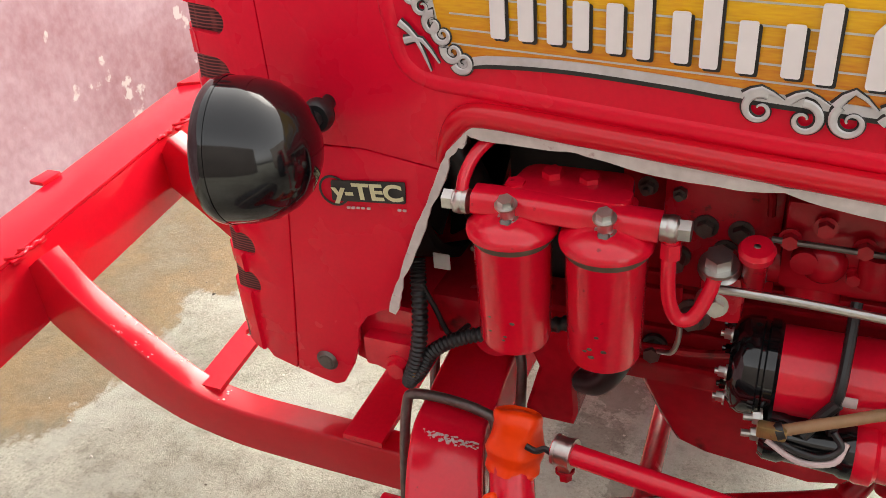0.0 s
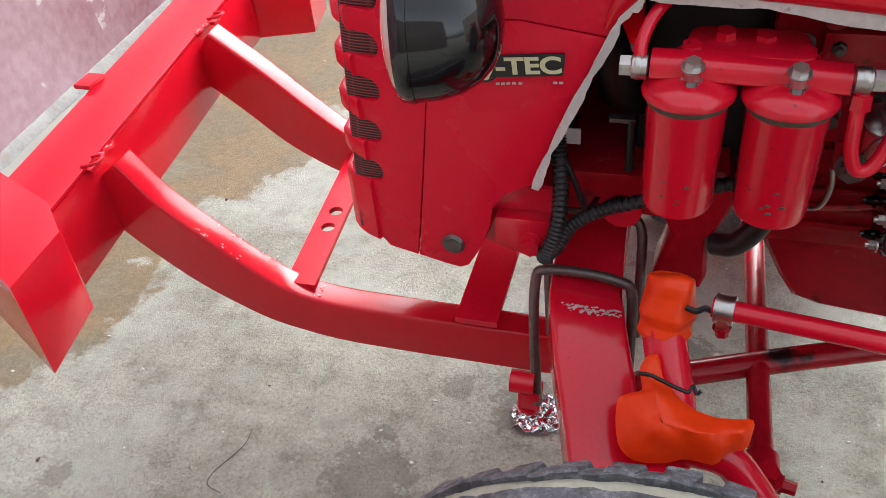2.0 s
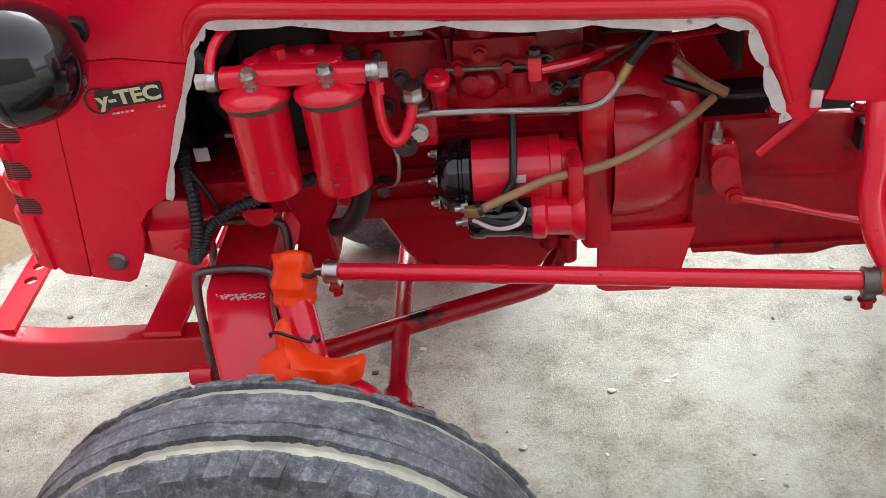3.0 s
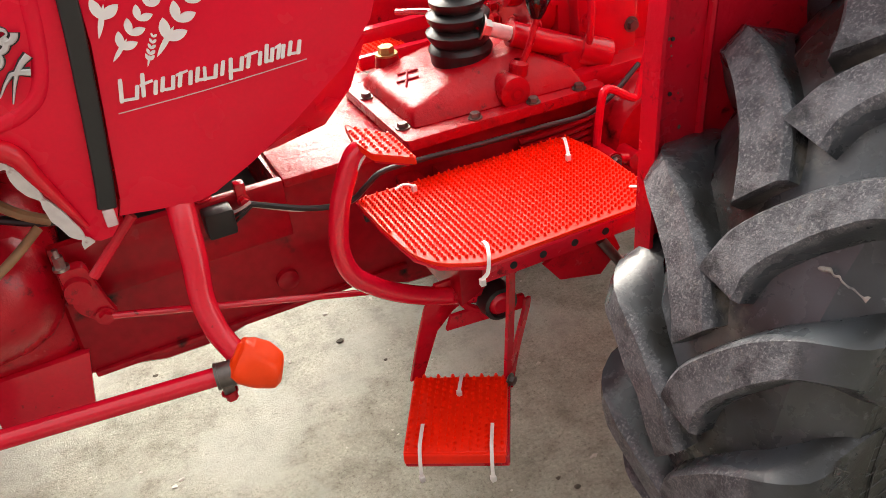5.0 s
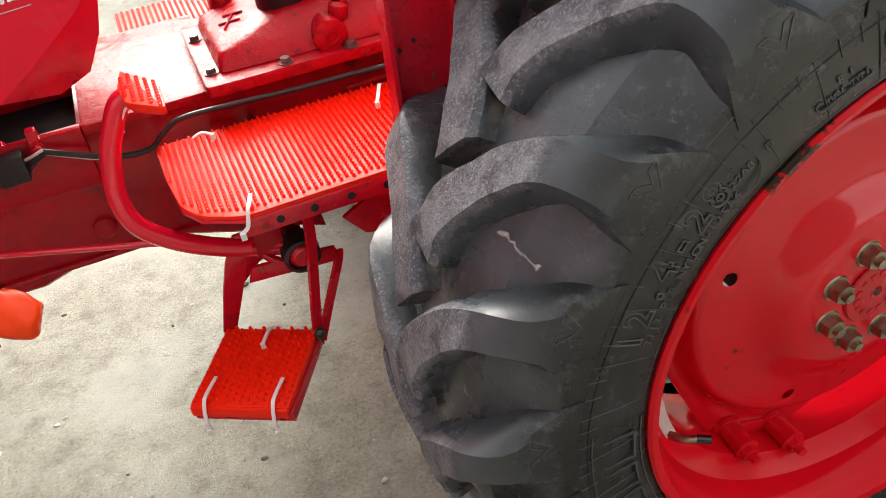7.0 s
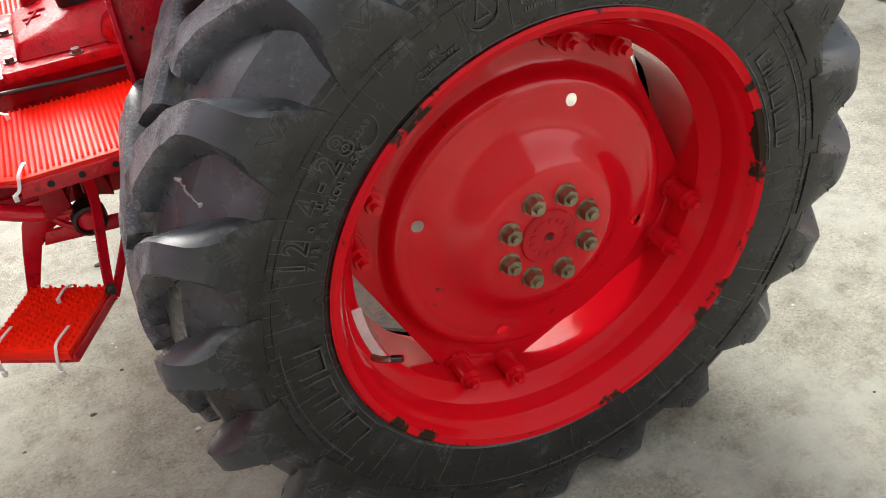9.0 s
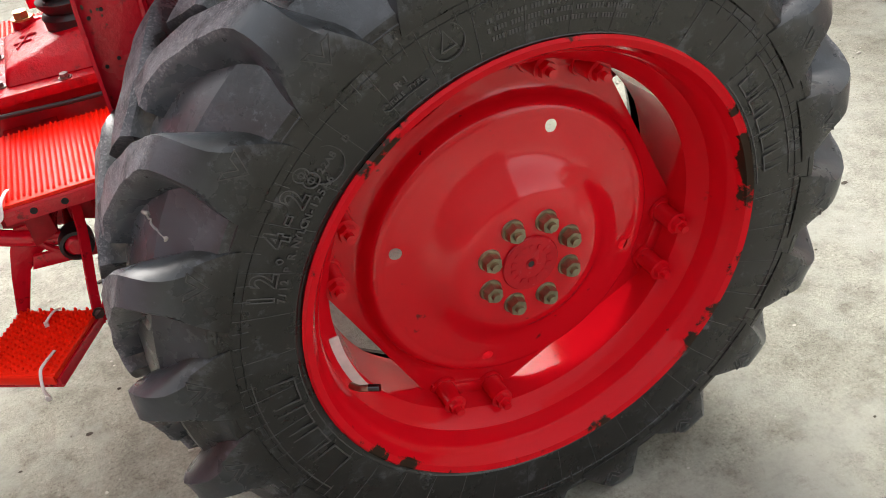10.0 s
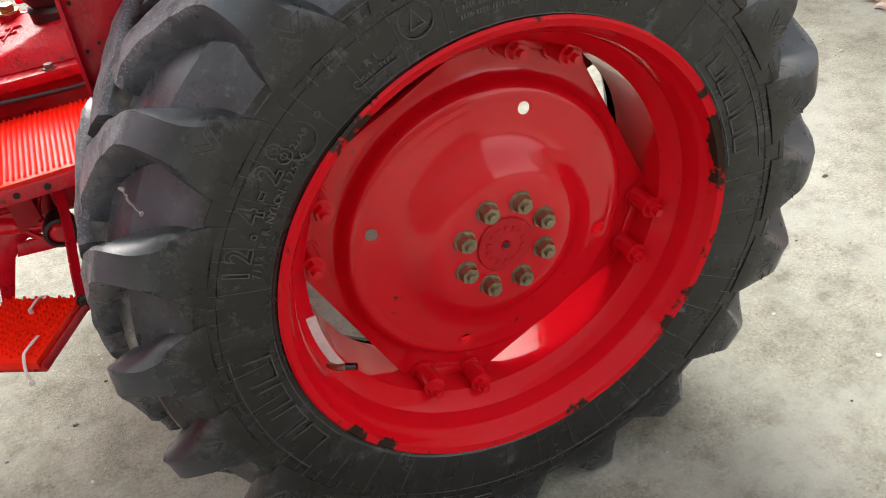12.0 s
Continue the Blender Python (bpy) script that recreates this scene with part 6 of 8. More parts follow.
def bell_housing():
    top = holder("bell_housing", tractor, "glossy red cast clutch housing")
    fl = slab(rounded([(-1.452, 0.585), (-1.400, 0.585), (-1.400, 0.905), (-1.452, 0.905)], 0.02), -0.238, 0.215, "y", 0.012)
    part("flange", fl, RED_GLOSS, top)
    bm = bmesh.new()
    rings = []
    for x, y, zt, zb in ((-1.402, 0.212, 0.90, 0.56), (-1.36, 0.210, 0.897, 0.56), (-1.31, 0.205, 0.885, 0.555), (-1.272, 0.193, 0.86, 0.55), (-1.252, 0.172, 0.82, 0.55)):
        ring = []
        for a in range(0, 360, 15):
            ca, sa = math.cos(radians(a)), math.sin(radians(a))
            k = 0.45
            ring.append(bm.verts.new((x, -0.0 + y * math.copysign(abs(ca) ** k, ca), (zt + zb) / 2 + (zt - zb) / 2 * math.copysign(abs(sa) ** k, sa))))
        rings.append(ring)
    for r, s in zip(rings, rings[1:]):
        for i in range(24):
            bm.faces.new((r[i], r[(i + 1) % 24], s[(i + 1) % 24], s[i]))
    bm.faces.new(rings[-1])
    part("housing", bm, RED_CAST, top)
    bulge = lathe([(-1.403, 0.118), (-1.37, 0.117), (-1.33, 0.112), (-1.295, 0.098), (-1.272, 0.076), (-1.256, 0.045), (-1.25, 0.0)], (0, -0.152, 0.735), (1, 0, 0), 40)
    part("starter_bulge", bulge, RED_CAST, top)
    part("boss", lathe([(-1.40, 0.030), (-1.36, 0.032), (-1.335, 0.022), (-1.33, 0)], (0, -0.205, 0.815), (1, 0, 0), 20), RED_CAST, top)
    low = slab([(-1.42, 0.60), (-1.42, 0.478), (-1.405, 0.470), (-1.295, 0.468), (-1.28, 0.478), (-1.27, 0.53), (-1.255, 0.60)], -0.205, -0.185, "y", 0.008)
    part("inspection_plate", low, RED, top)
    for z in (0.62, 0.70, 0.835, 0.872):
        part("flange_bolt", hexbolt((-1.45, -0.195, z), (-1, 0, 0), 0.011, 0.014, stud=0.006), DULL_STEEL if z > 0.8 else RED_DARK, top)
    for x, z in ((-1.50, 0.60), (-1.468, 0.57)):
        part("drain_boss", lathe([(0, 0.018), (0.05, 0.016), (0.055, 0.010), (0.055, 0)], (x, -0.16, z), (0, -0.1, -1), 14), RED_DARK, top)
    return top


bell_housing()


def gearbox():
    top = holder("gearbox", tractor, "long red cast gearbox housing with oily streaks")
    body = slab([(-0.900, 0.785), (-0.900, 0.695), (-1.27, 0.695), (-1.27, 0.545), (-1.20, 0.535), (-1.15, 0.522), (-1.05, 0.520), (-1.0, 0.535), (-0.80, 0.535), (-0.70, 0.50), (0.10, 0.46), (0.16, 0.50), (0.16, 0.80), (-0.30, 0.80), (-0.68, 0.79)], -0.195, 0.165, "y", 0.016, seg=3)
    part("housing", body, RED_DARK, top)
    part("side_rail", box(-1.26, -0.893, -0.205, -0.185, 0.690, 0.795, 0.005), RED_DARK, top)
    part("side_rail", box(-1.26, -0.893, 0.142, 0.172, 0.690, 0.795, 0.005), RED_DARK, top)
    # black floor added so the open recess reads as shaded
    part("pocket_floor", box(-1.25, -0.902, -0.183, 0.140, 0.690, 0.712, 0.004), SHADE_SCAR_BLACK, top, "black floor that paints shade into the casting's recess")
    part("top_flange", box(-0.893, -0.66, -0.205, 0.175, 0.778, 0.795, 0.005), RED_COVER, top)
    part("lower_rib", box(-1.26, -0.70, -0.204, -0.19, 0.545, 0.556, 0.004), RED_DARK, top)
    part("plug", lathe([(0, 0), (0, 0.020), (0.010, 0.019), (0.014, 0.012), (0.014, 0)], (-0.92, -0.195, 0.605), (0, -1, 0), 20), RED_DARK, top)
    for x in (-1.15, -1.02):
        part("flange_bolt", hexbolt((x, -0.19, 0.795), (0, 0, 1), 0.010, 0.010), RED_CAST, top)
    # clutch lever bracket and thin rod
    br = slab(rounded([(-1.255, 0.775), (-1.215, 0.775), (-1.20, 0.70), (-1.19, 0.672), (-1.22, 0.668), (-1.25, 0.70)], 0.012), -0.245, -0.22, "y", 0.006)
    part("lever_bracket", br, RED_CAST, top)
    part("bracket_stud", hexbolt((-1.246, -0.235, 0.775), (0, 0, 1), 0.009, 0.022, stud=0.012), STEEL, top)
    part("bracket_eye", rod((-1.235, -0.26, 0.742), (-1.235, -0.20, 0.742), 0.020, seg=18), RED_CAST, top)
    part("bracket_bolt", hexbolt((-1.212, -0.248, 0.683), (0, -1, 0), 0.011, 0.012), RED_CAST, top)
    part("clutch_rod", rod((-1.215, -0.248, 0.683), (-0.80, -0.30, 0.592), 0.0055, seg=10), RED, top)
    part("clip", box(-0.972, -0.955, -0.215, -0.195, 0.775, 0.815, 0.004), RED_CAST, top)
    part("clip_screw", hexbolt((-0.963, -0.215, 0.785), (0, -1, 0), 0.008, 0.010), RED_CAST, top)
    conn = box(-1.032, -0.985, -0.24, -0.205, 0.745, 0.79, 0.006)
    part("connector", conn, BLACK_RUBBER, top, "black plug connector with loose wires")
    for k in range(3):
        part("wire", tube([(-0.99, -0.225, 0.775 - 0.01 * k), (-0.972, -0.232, 0.782 - 0.006 * k), (-0.955, -0.226, 0.785 - 0.004 * k)], 0.0026, 4, 8), [LEMON, BLACK_RUBBER, BLACK_RUBBER][k], top)
    part("harness", tube([(-0.96, -0.222, 0.782), (-0.93, -0.226, 0.770), (-0.88, -0.235, 0.752), (-0.84, -0.245, 0.745), (-0.80, -0.26, 0.752), (-0.775, -0.270, 0.775), (-0.74, -0.268, 0.791), (-0.65, -0.262, 0.786), (-0.56, -0.262, 0.781), (-0.45, -0.268, 0.781), (-0.36, -0.28, 0.785), (-0.30, -0.27, 0.80), (-0.22, -0.24, 0.83)], 0.0048, 6, 10), BLACK_RUBBER, top, "black taped wiring harness")
    part("wire", tube([(-0.96, -0.222, 0.778), (-0.92, -0.229, 0.762), (-0.88, -0.236, 0.748), (-0.84, -0.24, 0.745)], 0.002, 5, 6), LEMON, top)
    part("tape_tail", box(-0.79, -0.778, -0.282, -0.27, 0.715, 0.745, 0.003), BLACK_RUBBER, top)
    part("under_rod", tube([(-1.13, -0.31, 0.865), (-1.165, -0.31, 0.83), (-1.205, -0.31, 0.79)], 0.0075, 4, 10), RED, top)
    part("thick_cable", tube([(-1.32, -0.18, 0.86), (-1.24, -0.21, 0.842), (-1.16, -0.22, 0.845), (-1.10, -0.23, 0.86), (-1.04, -0.22, 0.86)], 0.007, 5, 10), BLACK_RUBBER, top)
    part("pipe", tube([(-1.31, -0.20, 0.90), (-1.27, -0.22, 0.87), (-1.235, -0.225, 0.85)], 0.008, 4, 8), CABLE, top)
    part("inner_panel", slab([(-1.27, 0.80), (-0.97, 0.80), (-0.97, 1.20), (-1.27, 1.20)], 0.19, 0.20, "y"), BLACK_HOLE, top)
    part("heat_shield", slab([(-1.26, 0.98), (-1.06, 0.88), (-0.96, 0.90), (-0.80, 1.03), (-0.80, 1.20), (-1.26, 1.20)], -0.20, -0.19, "y"), RED_DARK, top)
    return top


gearbox()


# ---- driver's platform ----
def gear_cover():
    top = holder("gear_cover", tractor, "glossy red gear cover with a ribbed black lever boot")
    part("flange", slab(rounded([(-0.690, -0.248), (-0.30, -0.255), (-0.30, 0.055), (-0.690, 0.045)], 0.012), 0.797, 0.818, "z", 0.004), RED_COVER, top)
    bm = bmesh.new()
    low = [(-0.662, -0.215), (-0.33, -0.235), (-0.33, 0.04), (-0.662, 0.025)]
    mid = [(-0.652, -0.195), (-0.36, -0.19), (-0.36, 0.03), (-0.652, 0.015)]
    loops = [[(x, y, 0.817) for x, y in low], [(-0.652, -0.195, 0.845), (-0.345, -0.215, 0.85), (-0.345, 0.03, 0.85), (-0.652, 0.012, 0.845)], [(-0.535, -0.158, 0.875), (-0.42, -0.165, 0.888), (-0.42, 0.0, 0.888), (-0.535, -0.012, 0.875)]]
    rows = [[bm.verts.new(p) for p in l] for l in loops]
    for a, b in zip(rows, rows[1:]):
        for i in range(4):
            bm.faces.new((a[i], a[(i + 1) % 4], b[(i + 1) % 4], b[i]))
    bm.faces.new(rows[-1])
    bm.faces.new(rows[0][::-1])
    bmesh.ops.bevel(bm, geom=list(bm.edges), offset=0.009, segments=3, affect="EDGES", profile=0.6)
    part("dome", bm, RED_COVER, top)
    ridges = bmesh.new()
    for a, b in (((-0.630, -0.085), (-0.595, -0.105)), ((-0.617, -0.06), (-0.585, -0.08)), ((-0.625, -0.115), (-0.60, -0.065))):
        za, zb = 0.847 + (a[0] + 0.652) * 0.256, 0.847 + (b[0] + 0.652) * 0.256
        rod((*a, za - 0.0006), (*b, zb - 0.0006), 0.0022, seg=6, bm=ridges)
    part("shift_pattern", ridges, RED_COVER, top, "raised gear pattern lines")
    prof = []
    radii = [(0.862, 0.055), (0.885, 0.056), (0.892, 0.058), (0.900, 0.053), (0.902, 0.049), (0.915, 0.058), (0.924, 0.060), (0.930, 0.052), (0.933, 0.046), (0.944, 0.055), (0.954, 0.057), (0.960, 0.049), (0.962, 0.042), (0.972, 0.049), (0.980, 0.050), (0.986, 0.040), (0.988, 0.033), (1.03, 0.030), (1.07, 0.022), (1.07, 0.0)]
    part("lever_boot", lathe([(z, r) for z, r in radii], (-0.505, -0.098, 0.0), (0.0, 0, 1), 36), BLACK_RUBBER, top, "ribbed black rubber boot")
    part("gear_lever", tube([(-0.505, -0.098, 1.05), (-0.50, -0.10, 1.15), (-0.46, -0.11, 1.25)], 0.010, 4, 10), BLACK, top)
    neck = lathe([(0.82, 0.026), (0.850, 0.024), (0.868, 0.021), (0.868, 0.0)], (-0.605, 0.015, 0), (0, 0, 1), 20)
    part("filler_neck", neck, RED_COVER, top)
    part("oil_cap", hexbolt((-0.605, 0.015, 0.868), (0, 0, 1), 0.016, 0.017), BRASS, top, "yellowed hexagon oil plug")
    for x, y in ((-0.674, -0.035), (-0.672, -0.195), (-0.555, -0.236), (-0.444, -0.243), (-0.35, -0.243), (-0.50, 0.04)):
        part("cover_bolt", hexbolt((x, y, 0.818), (0, 0, 1), 0.0095, 0.010), DULL_STEEL, top)
    cap = lathe([(-0.235, 0.0), (-0.235, 0.018), (-0.231, 0.0285), (-0.222, 0.030), (-0.205, 0.0275), (-0.15, 0.027)], (-0.471, 0, 0.838), (0, 1, 0), 30)
    part("shaft_cap", cap, RED_COVER, top)
    part("cap_mark", lathe([(-0.2365, 0.007), (-0.2375, 0.010), (-0.2365, 0.013)], (-0.471, 0, 0.838), (0, 1, 0), 16), RED_DARK, top)
    part("collar", lathe([(0, 0.017), (0.02, 0.017), (0.026, 0.010)], (-0.445, -0.195, 0.855), (0.2, 0, 1), 18), RED_COVER, top)
    part("small_lever", tube([(-0.446, -0.198, 0.86), (-0.424, -0.20, 0.90), (-0.404, -0.195, 0.945)], 0.0062, 4, 10), RED_COVER, top)
    knob = lathe([(-0.012, 0.0), (-0.012, 0.010), (0.0, 0.016), (0.02, 0.0225), (0.038, 0.021), (0.048, 0.012), (0.050, 0)], (-0.402, -0.194, 0.958), (0.12, 0, 1), 22)
    part("knob", knob, BLACK, top, "black plastic knob")
    return top


gear_cover()


def hydraulics():
    top = holder("hydraulic_housing", tractor, "glossy red hydraulic housing studded with bolts")
    part("case", box(-0.33, 0.10, -0.145, 0.12, 0.78, 1.06, 0.022), RED_WET, top)
    face = slab(rounded([(-0.30, 0.82), (-0.18, 0.80), (-0.17, 1.02), (-0.20, 1.04), (-0.31, 1.0)], 0.02), -0.175, -0.14, "y", 0.006)
    part("side_plate", face, RED_WET, top)
    for x, z in ((-0.29, 0.85), (-0.285, 0.91), (-0.29, 0.965), (-0.235, 1.005), (-0.19, 1.01), (-0.185, 0.95), (-0.19, 0.88), (-0.235, 0.835)):
        part("case_bolt", hexbolt((x, -0.175, z), (0, -1, 0), 0.011, 0.012), DULL_STEEL if z in (0.965, 0.88) else RED_WET, top)
    for x, y in ((-0.34, -0.10), (-0.34, 0.0), (-0.34, 0.08)):
        for z in (0.86, 0.93, 1.0):
            part("case_bolt", hexbolt((-0.33, y, z), (-1, 0, 0), 0.012, 0.014), RED_WET, top)
    rib = box(-0.345, -0.325, -0.15, 0.12, 0.94, 0.955, 0.004)
    part("rib", rib, RED_WET, top)
    cover = slab(rounded([(-0.135, 0.885), (-0.15, 0.95), (-0.135, 1.03), (-0.07, 1.06), (0.03, 1.05), (0.06, 0.98), (0.05, 0.90), (-0.02, 0.87)], 0.03), -0.362, -0.33, "x", 0.006)
    lathe([(-0.395, 0.0), (-0.395, 0.030), (-0.388, 0.040), (-0.36, 0.045)], (0, -0.045, 0.965), (1, 0, 0), 24, bm=cover)
    part("valve_cover", cover, RED_WET, top)
    for y, z in ((-0.128, 0.905), (-0.137, 0.955), (-0.125, 1.015), (-0.07, 1.042), (0.01, 1.035), (0.042, 0.97), (0.03, 0.905), (-0.045, 0.888)):
        part("cover_bolt", hexbolt((-0.362, y, z), (-1, 0, 0), 0.0125, 0.014, stud=0.005), DULL_STEEL if z in (1.015, 0.955) else RED_WET, top)
    part("pipe", tube([(-0.372, -0.06, 0.90), (-0.385, -0.075, 0.875), (-0.375, -0.10, 0.85), (-0.35, -0.13, 0.838)], 0.008, 5, 10), RED_WET, top)
    part("pipe", tube([(-0.30, -0.18, 0.99), (-0.295, -0.20, 0.955), (-0.30, -0.205, 0.90), (-0.30, -0.195, 0.868)], 0.0075, 5, 10), RED_WET, top)
    cyl = rod((-0.435, -0.155, 0.915), (-0.275, -0.185, 0.850), 0.0225, seg=22)
    rod((-0.31, -0.178, 0.864), (-0.255, -0.19, 0.842), 0.030, seg=22, bm=cyl)
    part("cylinder", cyl, RED_WET, top)
    part("piston_rod", rod((-0.475, -0.147, 0.932), (-0.43, -0.156, 0.913), 0.013, seg=14), LEMON, top)
    part("union", hexbolt((-0.488, -0.145, 0.937), (0.9, -0.2, -0.4), 0.017, 0.018), STEEL, top)
    part("pipe", tube([(-0.49, -0.145, 0.938), (-0.53, -0.06, 0.95), (-0.56, 0.05, 0.93)], 0.006, 5, 8), RED_WET, top)
    base = box(-0.42, -0.12, -0.225, 0.0, 0.795, 0.835, 0.012)
    part("foot", base, RED_WET, top)
    part("valve_block", box(-0.355, -0.30, -0.20, -0.14, 0.82, 0.87, 0.008), RED_DARK, top)
    # draught control linkage low on the side
    part("side_casting", lathe([(-0.30, 0.0), (-0.30, 0.085), (-0.28, 0.095), (-0.19, 0.10)], (-0.22, 0, 0.71), (0, 1, 0), 36), RED_DARK, top)
    for k in range(5):
        part("pipe", tube([(-0.46, -0.215, 0.735 - 0.014 * k), (-0.38, -0.225, 0.742 - 0.014 * k), (-0.28, -0.23, 0.752 - 0.014 * k)], 0.006, 4, 8), RED_DARK, top)
    pin = rod((-0.345, -0.33, 0.715), (-0.275, -0.33, 0.695), 0.010, seg=14)
    rod((-0.345, -0.345, 0.715), (-0.345, -0.30, 0.715), 0.017, seg=16, bm=pin)
    rod((-0.295, -0.345, 0.70), (-0.295, -0.30, 0.70), 0.017, seg=16, bm=pin)
    part("link_pin", pin, RED_WET, top)
    part("link_bolt", hexbolt((-0.345, -0.345, 0.715), (0, -1, 0), 0.010, 0.010), DULL_STEEL, top)
    part("handle", tube([(-0.350, -0.295, 0.70), (-0.347, -0.297, 0.76), (-0.342, -0.30, 0.815), (-0.336, -0.30, 0.830), (-0.32, -0.30, 0.828), (-0.285, -0.30, 0.805), (-0.270, -0.30, 0.800), (-0.262, -0.30, 0.815), (-0.248, -0.30, 0.88), (-0.235, -0.30, 1.0)], 0.0075, 5, 10), RED, top)
    part("far_guard", box(-0.60, -0.42, 0.195, 0.22, 0.83, 0.86, 0.006), RED, top)
    part("far_guard", box(-0.62, -0.44, 0.13, 0.15, 0.80, 0.83, 0.006), RED, top)
    return top


hydraulics()


def studded(outline, z, spacing, tall=0.32):
    """Rows of little moulded studs inside an outline."""
    def inside(x, y):
        hit, k = False, len(outline)
        for i in range(k):
            (x0, y0), (x1, y1) = outline[i], outline[i - 1]
            if (y0 > y) != (y1 > y) and x < (x1 - x0) * (y - y0) / (y1 - y0) + x0:
                hit = not hit
        return hit

    xs, ys = [p[0] for p in outline], [p[1] for p in outline]
    verts, faces = [], []
    i = 0
    x = min(xs) + spacing * 0.4
    while x < max(xs):
        y = min(ys) + spacing * (0.4 + 0.5 * (i % 2))
        i += 1
        while y < max(ys):
            if inside(x, y):
                r, t, h = spacing * 0.32, spacing * 0.17, spacing * tall
                base = len(verts)
                for rad, zz in ((r, z), (t, z + h)):
                    for k in range(6):
                        a = radians(60 * k)
                        verts.append((x + rad * math.cos(a), y + rad * math.sin(a), zz))
                for k in range(6):
                    faces.append((base + k, base + (k + 1) % 6, base + 6 + (k + 1) % 6, base + 6 + k))
                faces.append(tuple(base + 6 + k for k in range(6)))
            y += spacing
        x += spacing
    me = bpy.data.meshes.new("studs")
    me.from_pydata(verts, [], faces)
    bm = bmesh.new()
    bm.from_mesh(me)
    bpy.data.meshes.remove(me)
    return bm


def tie(points, parent):
    bm = sweep(points, [(-0.0028, -0.001), (0.0028, -0.001), (0.0028, 0.001), (-0.0028, 0.001)], 5)
    p, q = Vector(points[-1]), Vector(points[-2])
    box(p.x - 0.004, p.x + 0.004, p.y - 0.004, p.y + 0.004, p.z - 0.010, p.z + 0.001, 0.001, bm)
    part("cable_tie", bm, WHITE_TIE, parent, "white nylon cable tie")


def footplates():
    top = holder("footplate", tractor, "steel footplate covered by an orange-red studded rubber mat")
    outline = [(-0.795, -0.258), (-0.793, -0.365), (-0.784, -0.462), (-0.763, -0.502), (-0.708, -0.537), (-0.432, -0.535), (-0.388, -0.485), (-0.380, -0.355), (-0.396, -0.268)]
    out2 = [(x * 1.0 + (0.004 if x < -0.6 else -0.004), y + 0.008 if y < -0.4 else y - 0.004) for x, y in outline]
    part("plate", slab(outline, 0.738, 0.744, "z", 0.001), RED, top)
    rim = box(-0.708, -0.432, -0.536, -0.528, 0.714, 0.742, 0.002)
    part("plate_rim", rim, RED_CAST, top)
    for x in (-0.66, -0.61, -0.555, -0.50):
        part("rim_hole", rod((x, -0.5372, 0.728), (x, -0.5355, 0.728), 0.006, seg=12), BLACK_HOLE, top)
    part("mat", slab(rounded(outline, 0.02), 0.744, 0.751, "z", 0.002), ORANGE, top, "orange-red studded rubber mat")
    tagged(part("mat_studs", studded(out2, 0.751, 0.0094, 0.6), ORANGE, top), kind="stuff")
    tie([(-0.688, -0.500, 0.760), (-0.692, -0.520, 0.764), (-0.700, -0.538, 0.758), (-0.706, -0.544, 0.738), (-0.716, -0.545, 0.730)], top)
    tie([(-0.424, -0.492, 0.760), (-0.414, -0.514, 0.764), (-0.416, -0.532, 0.757), (-0.432, -0.545, 0.725), (-0.442, -0.546, 0.704)], top)
    tie([(-0.735, -0.290, 0.764), (-0.720, -0.292, 0.769), (-0.705, -0.297, 0.764)], top)
    tie([(-0.420, -0.297, 0.764), (-0.428, -0.315, 0.772), (-0.437, -0.335, 0.769), (-0.447, -0.355, 0.764)], top)
    part("support", slab([(-0.63, 0.738), (-0.60, 0.738), (-0.58, 0.60), (-0.63, 0.62)], -0.40, -0.20, "y", 0.004), RED_DARK, top)
    part("support", slab([(-0.70, 0.738), (-0.66, 0.738), (-0.655, 0.62), (-0.70, 0.60)], -0.43, -0.20, "y", 0.004), RED_DARK, top)
    # far side platform
    far = [(-0.80, 0.16), (-0.80, 0.40), (-0.45, 0.42), (-0.40, 0.16)]
    other = holder("footplate", tractor, "steel footplate covered by an orange-red studded rubber mat")
    part("plate", slab(far, 0.738, 0.744, "z", 0.001), RED, other)
    part("mat", slab(far, 0.744, 0.756, "z", 0.002), ORANGE, other)
    tagged(part("mat_studs", studded(far, 0.756, 0.0115), ORANGE, other), kind="stuff")
    return top


footplates()


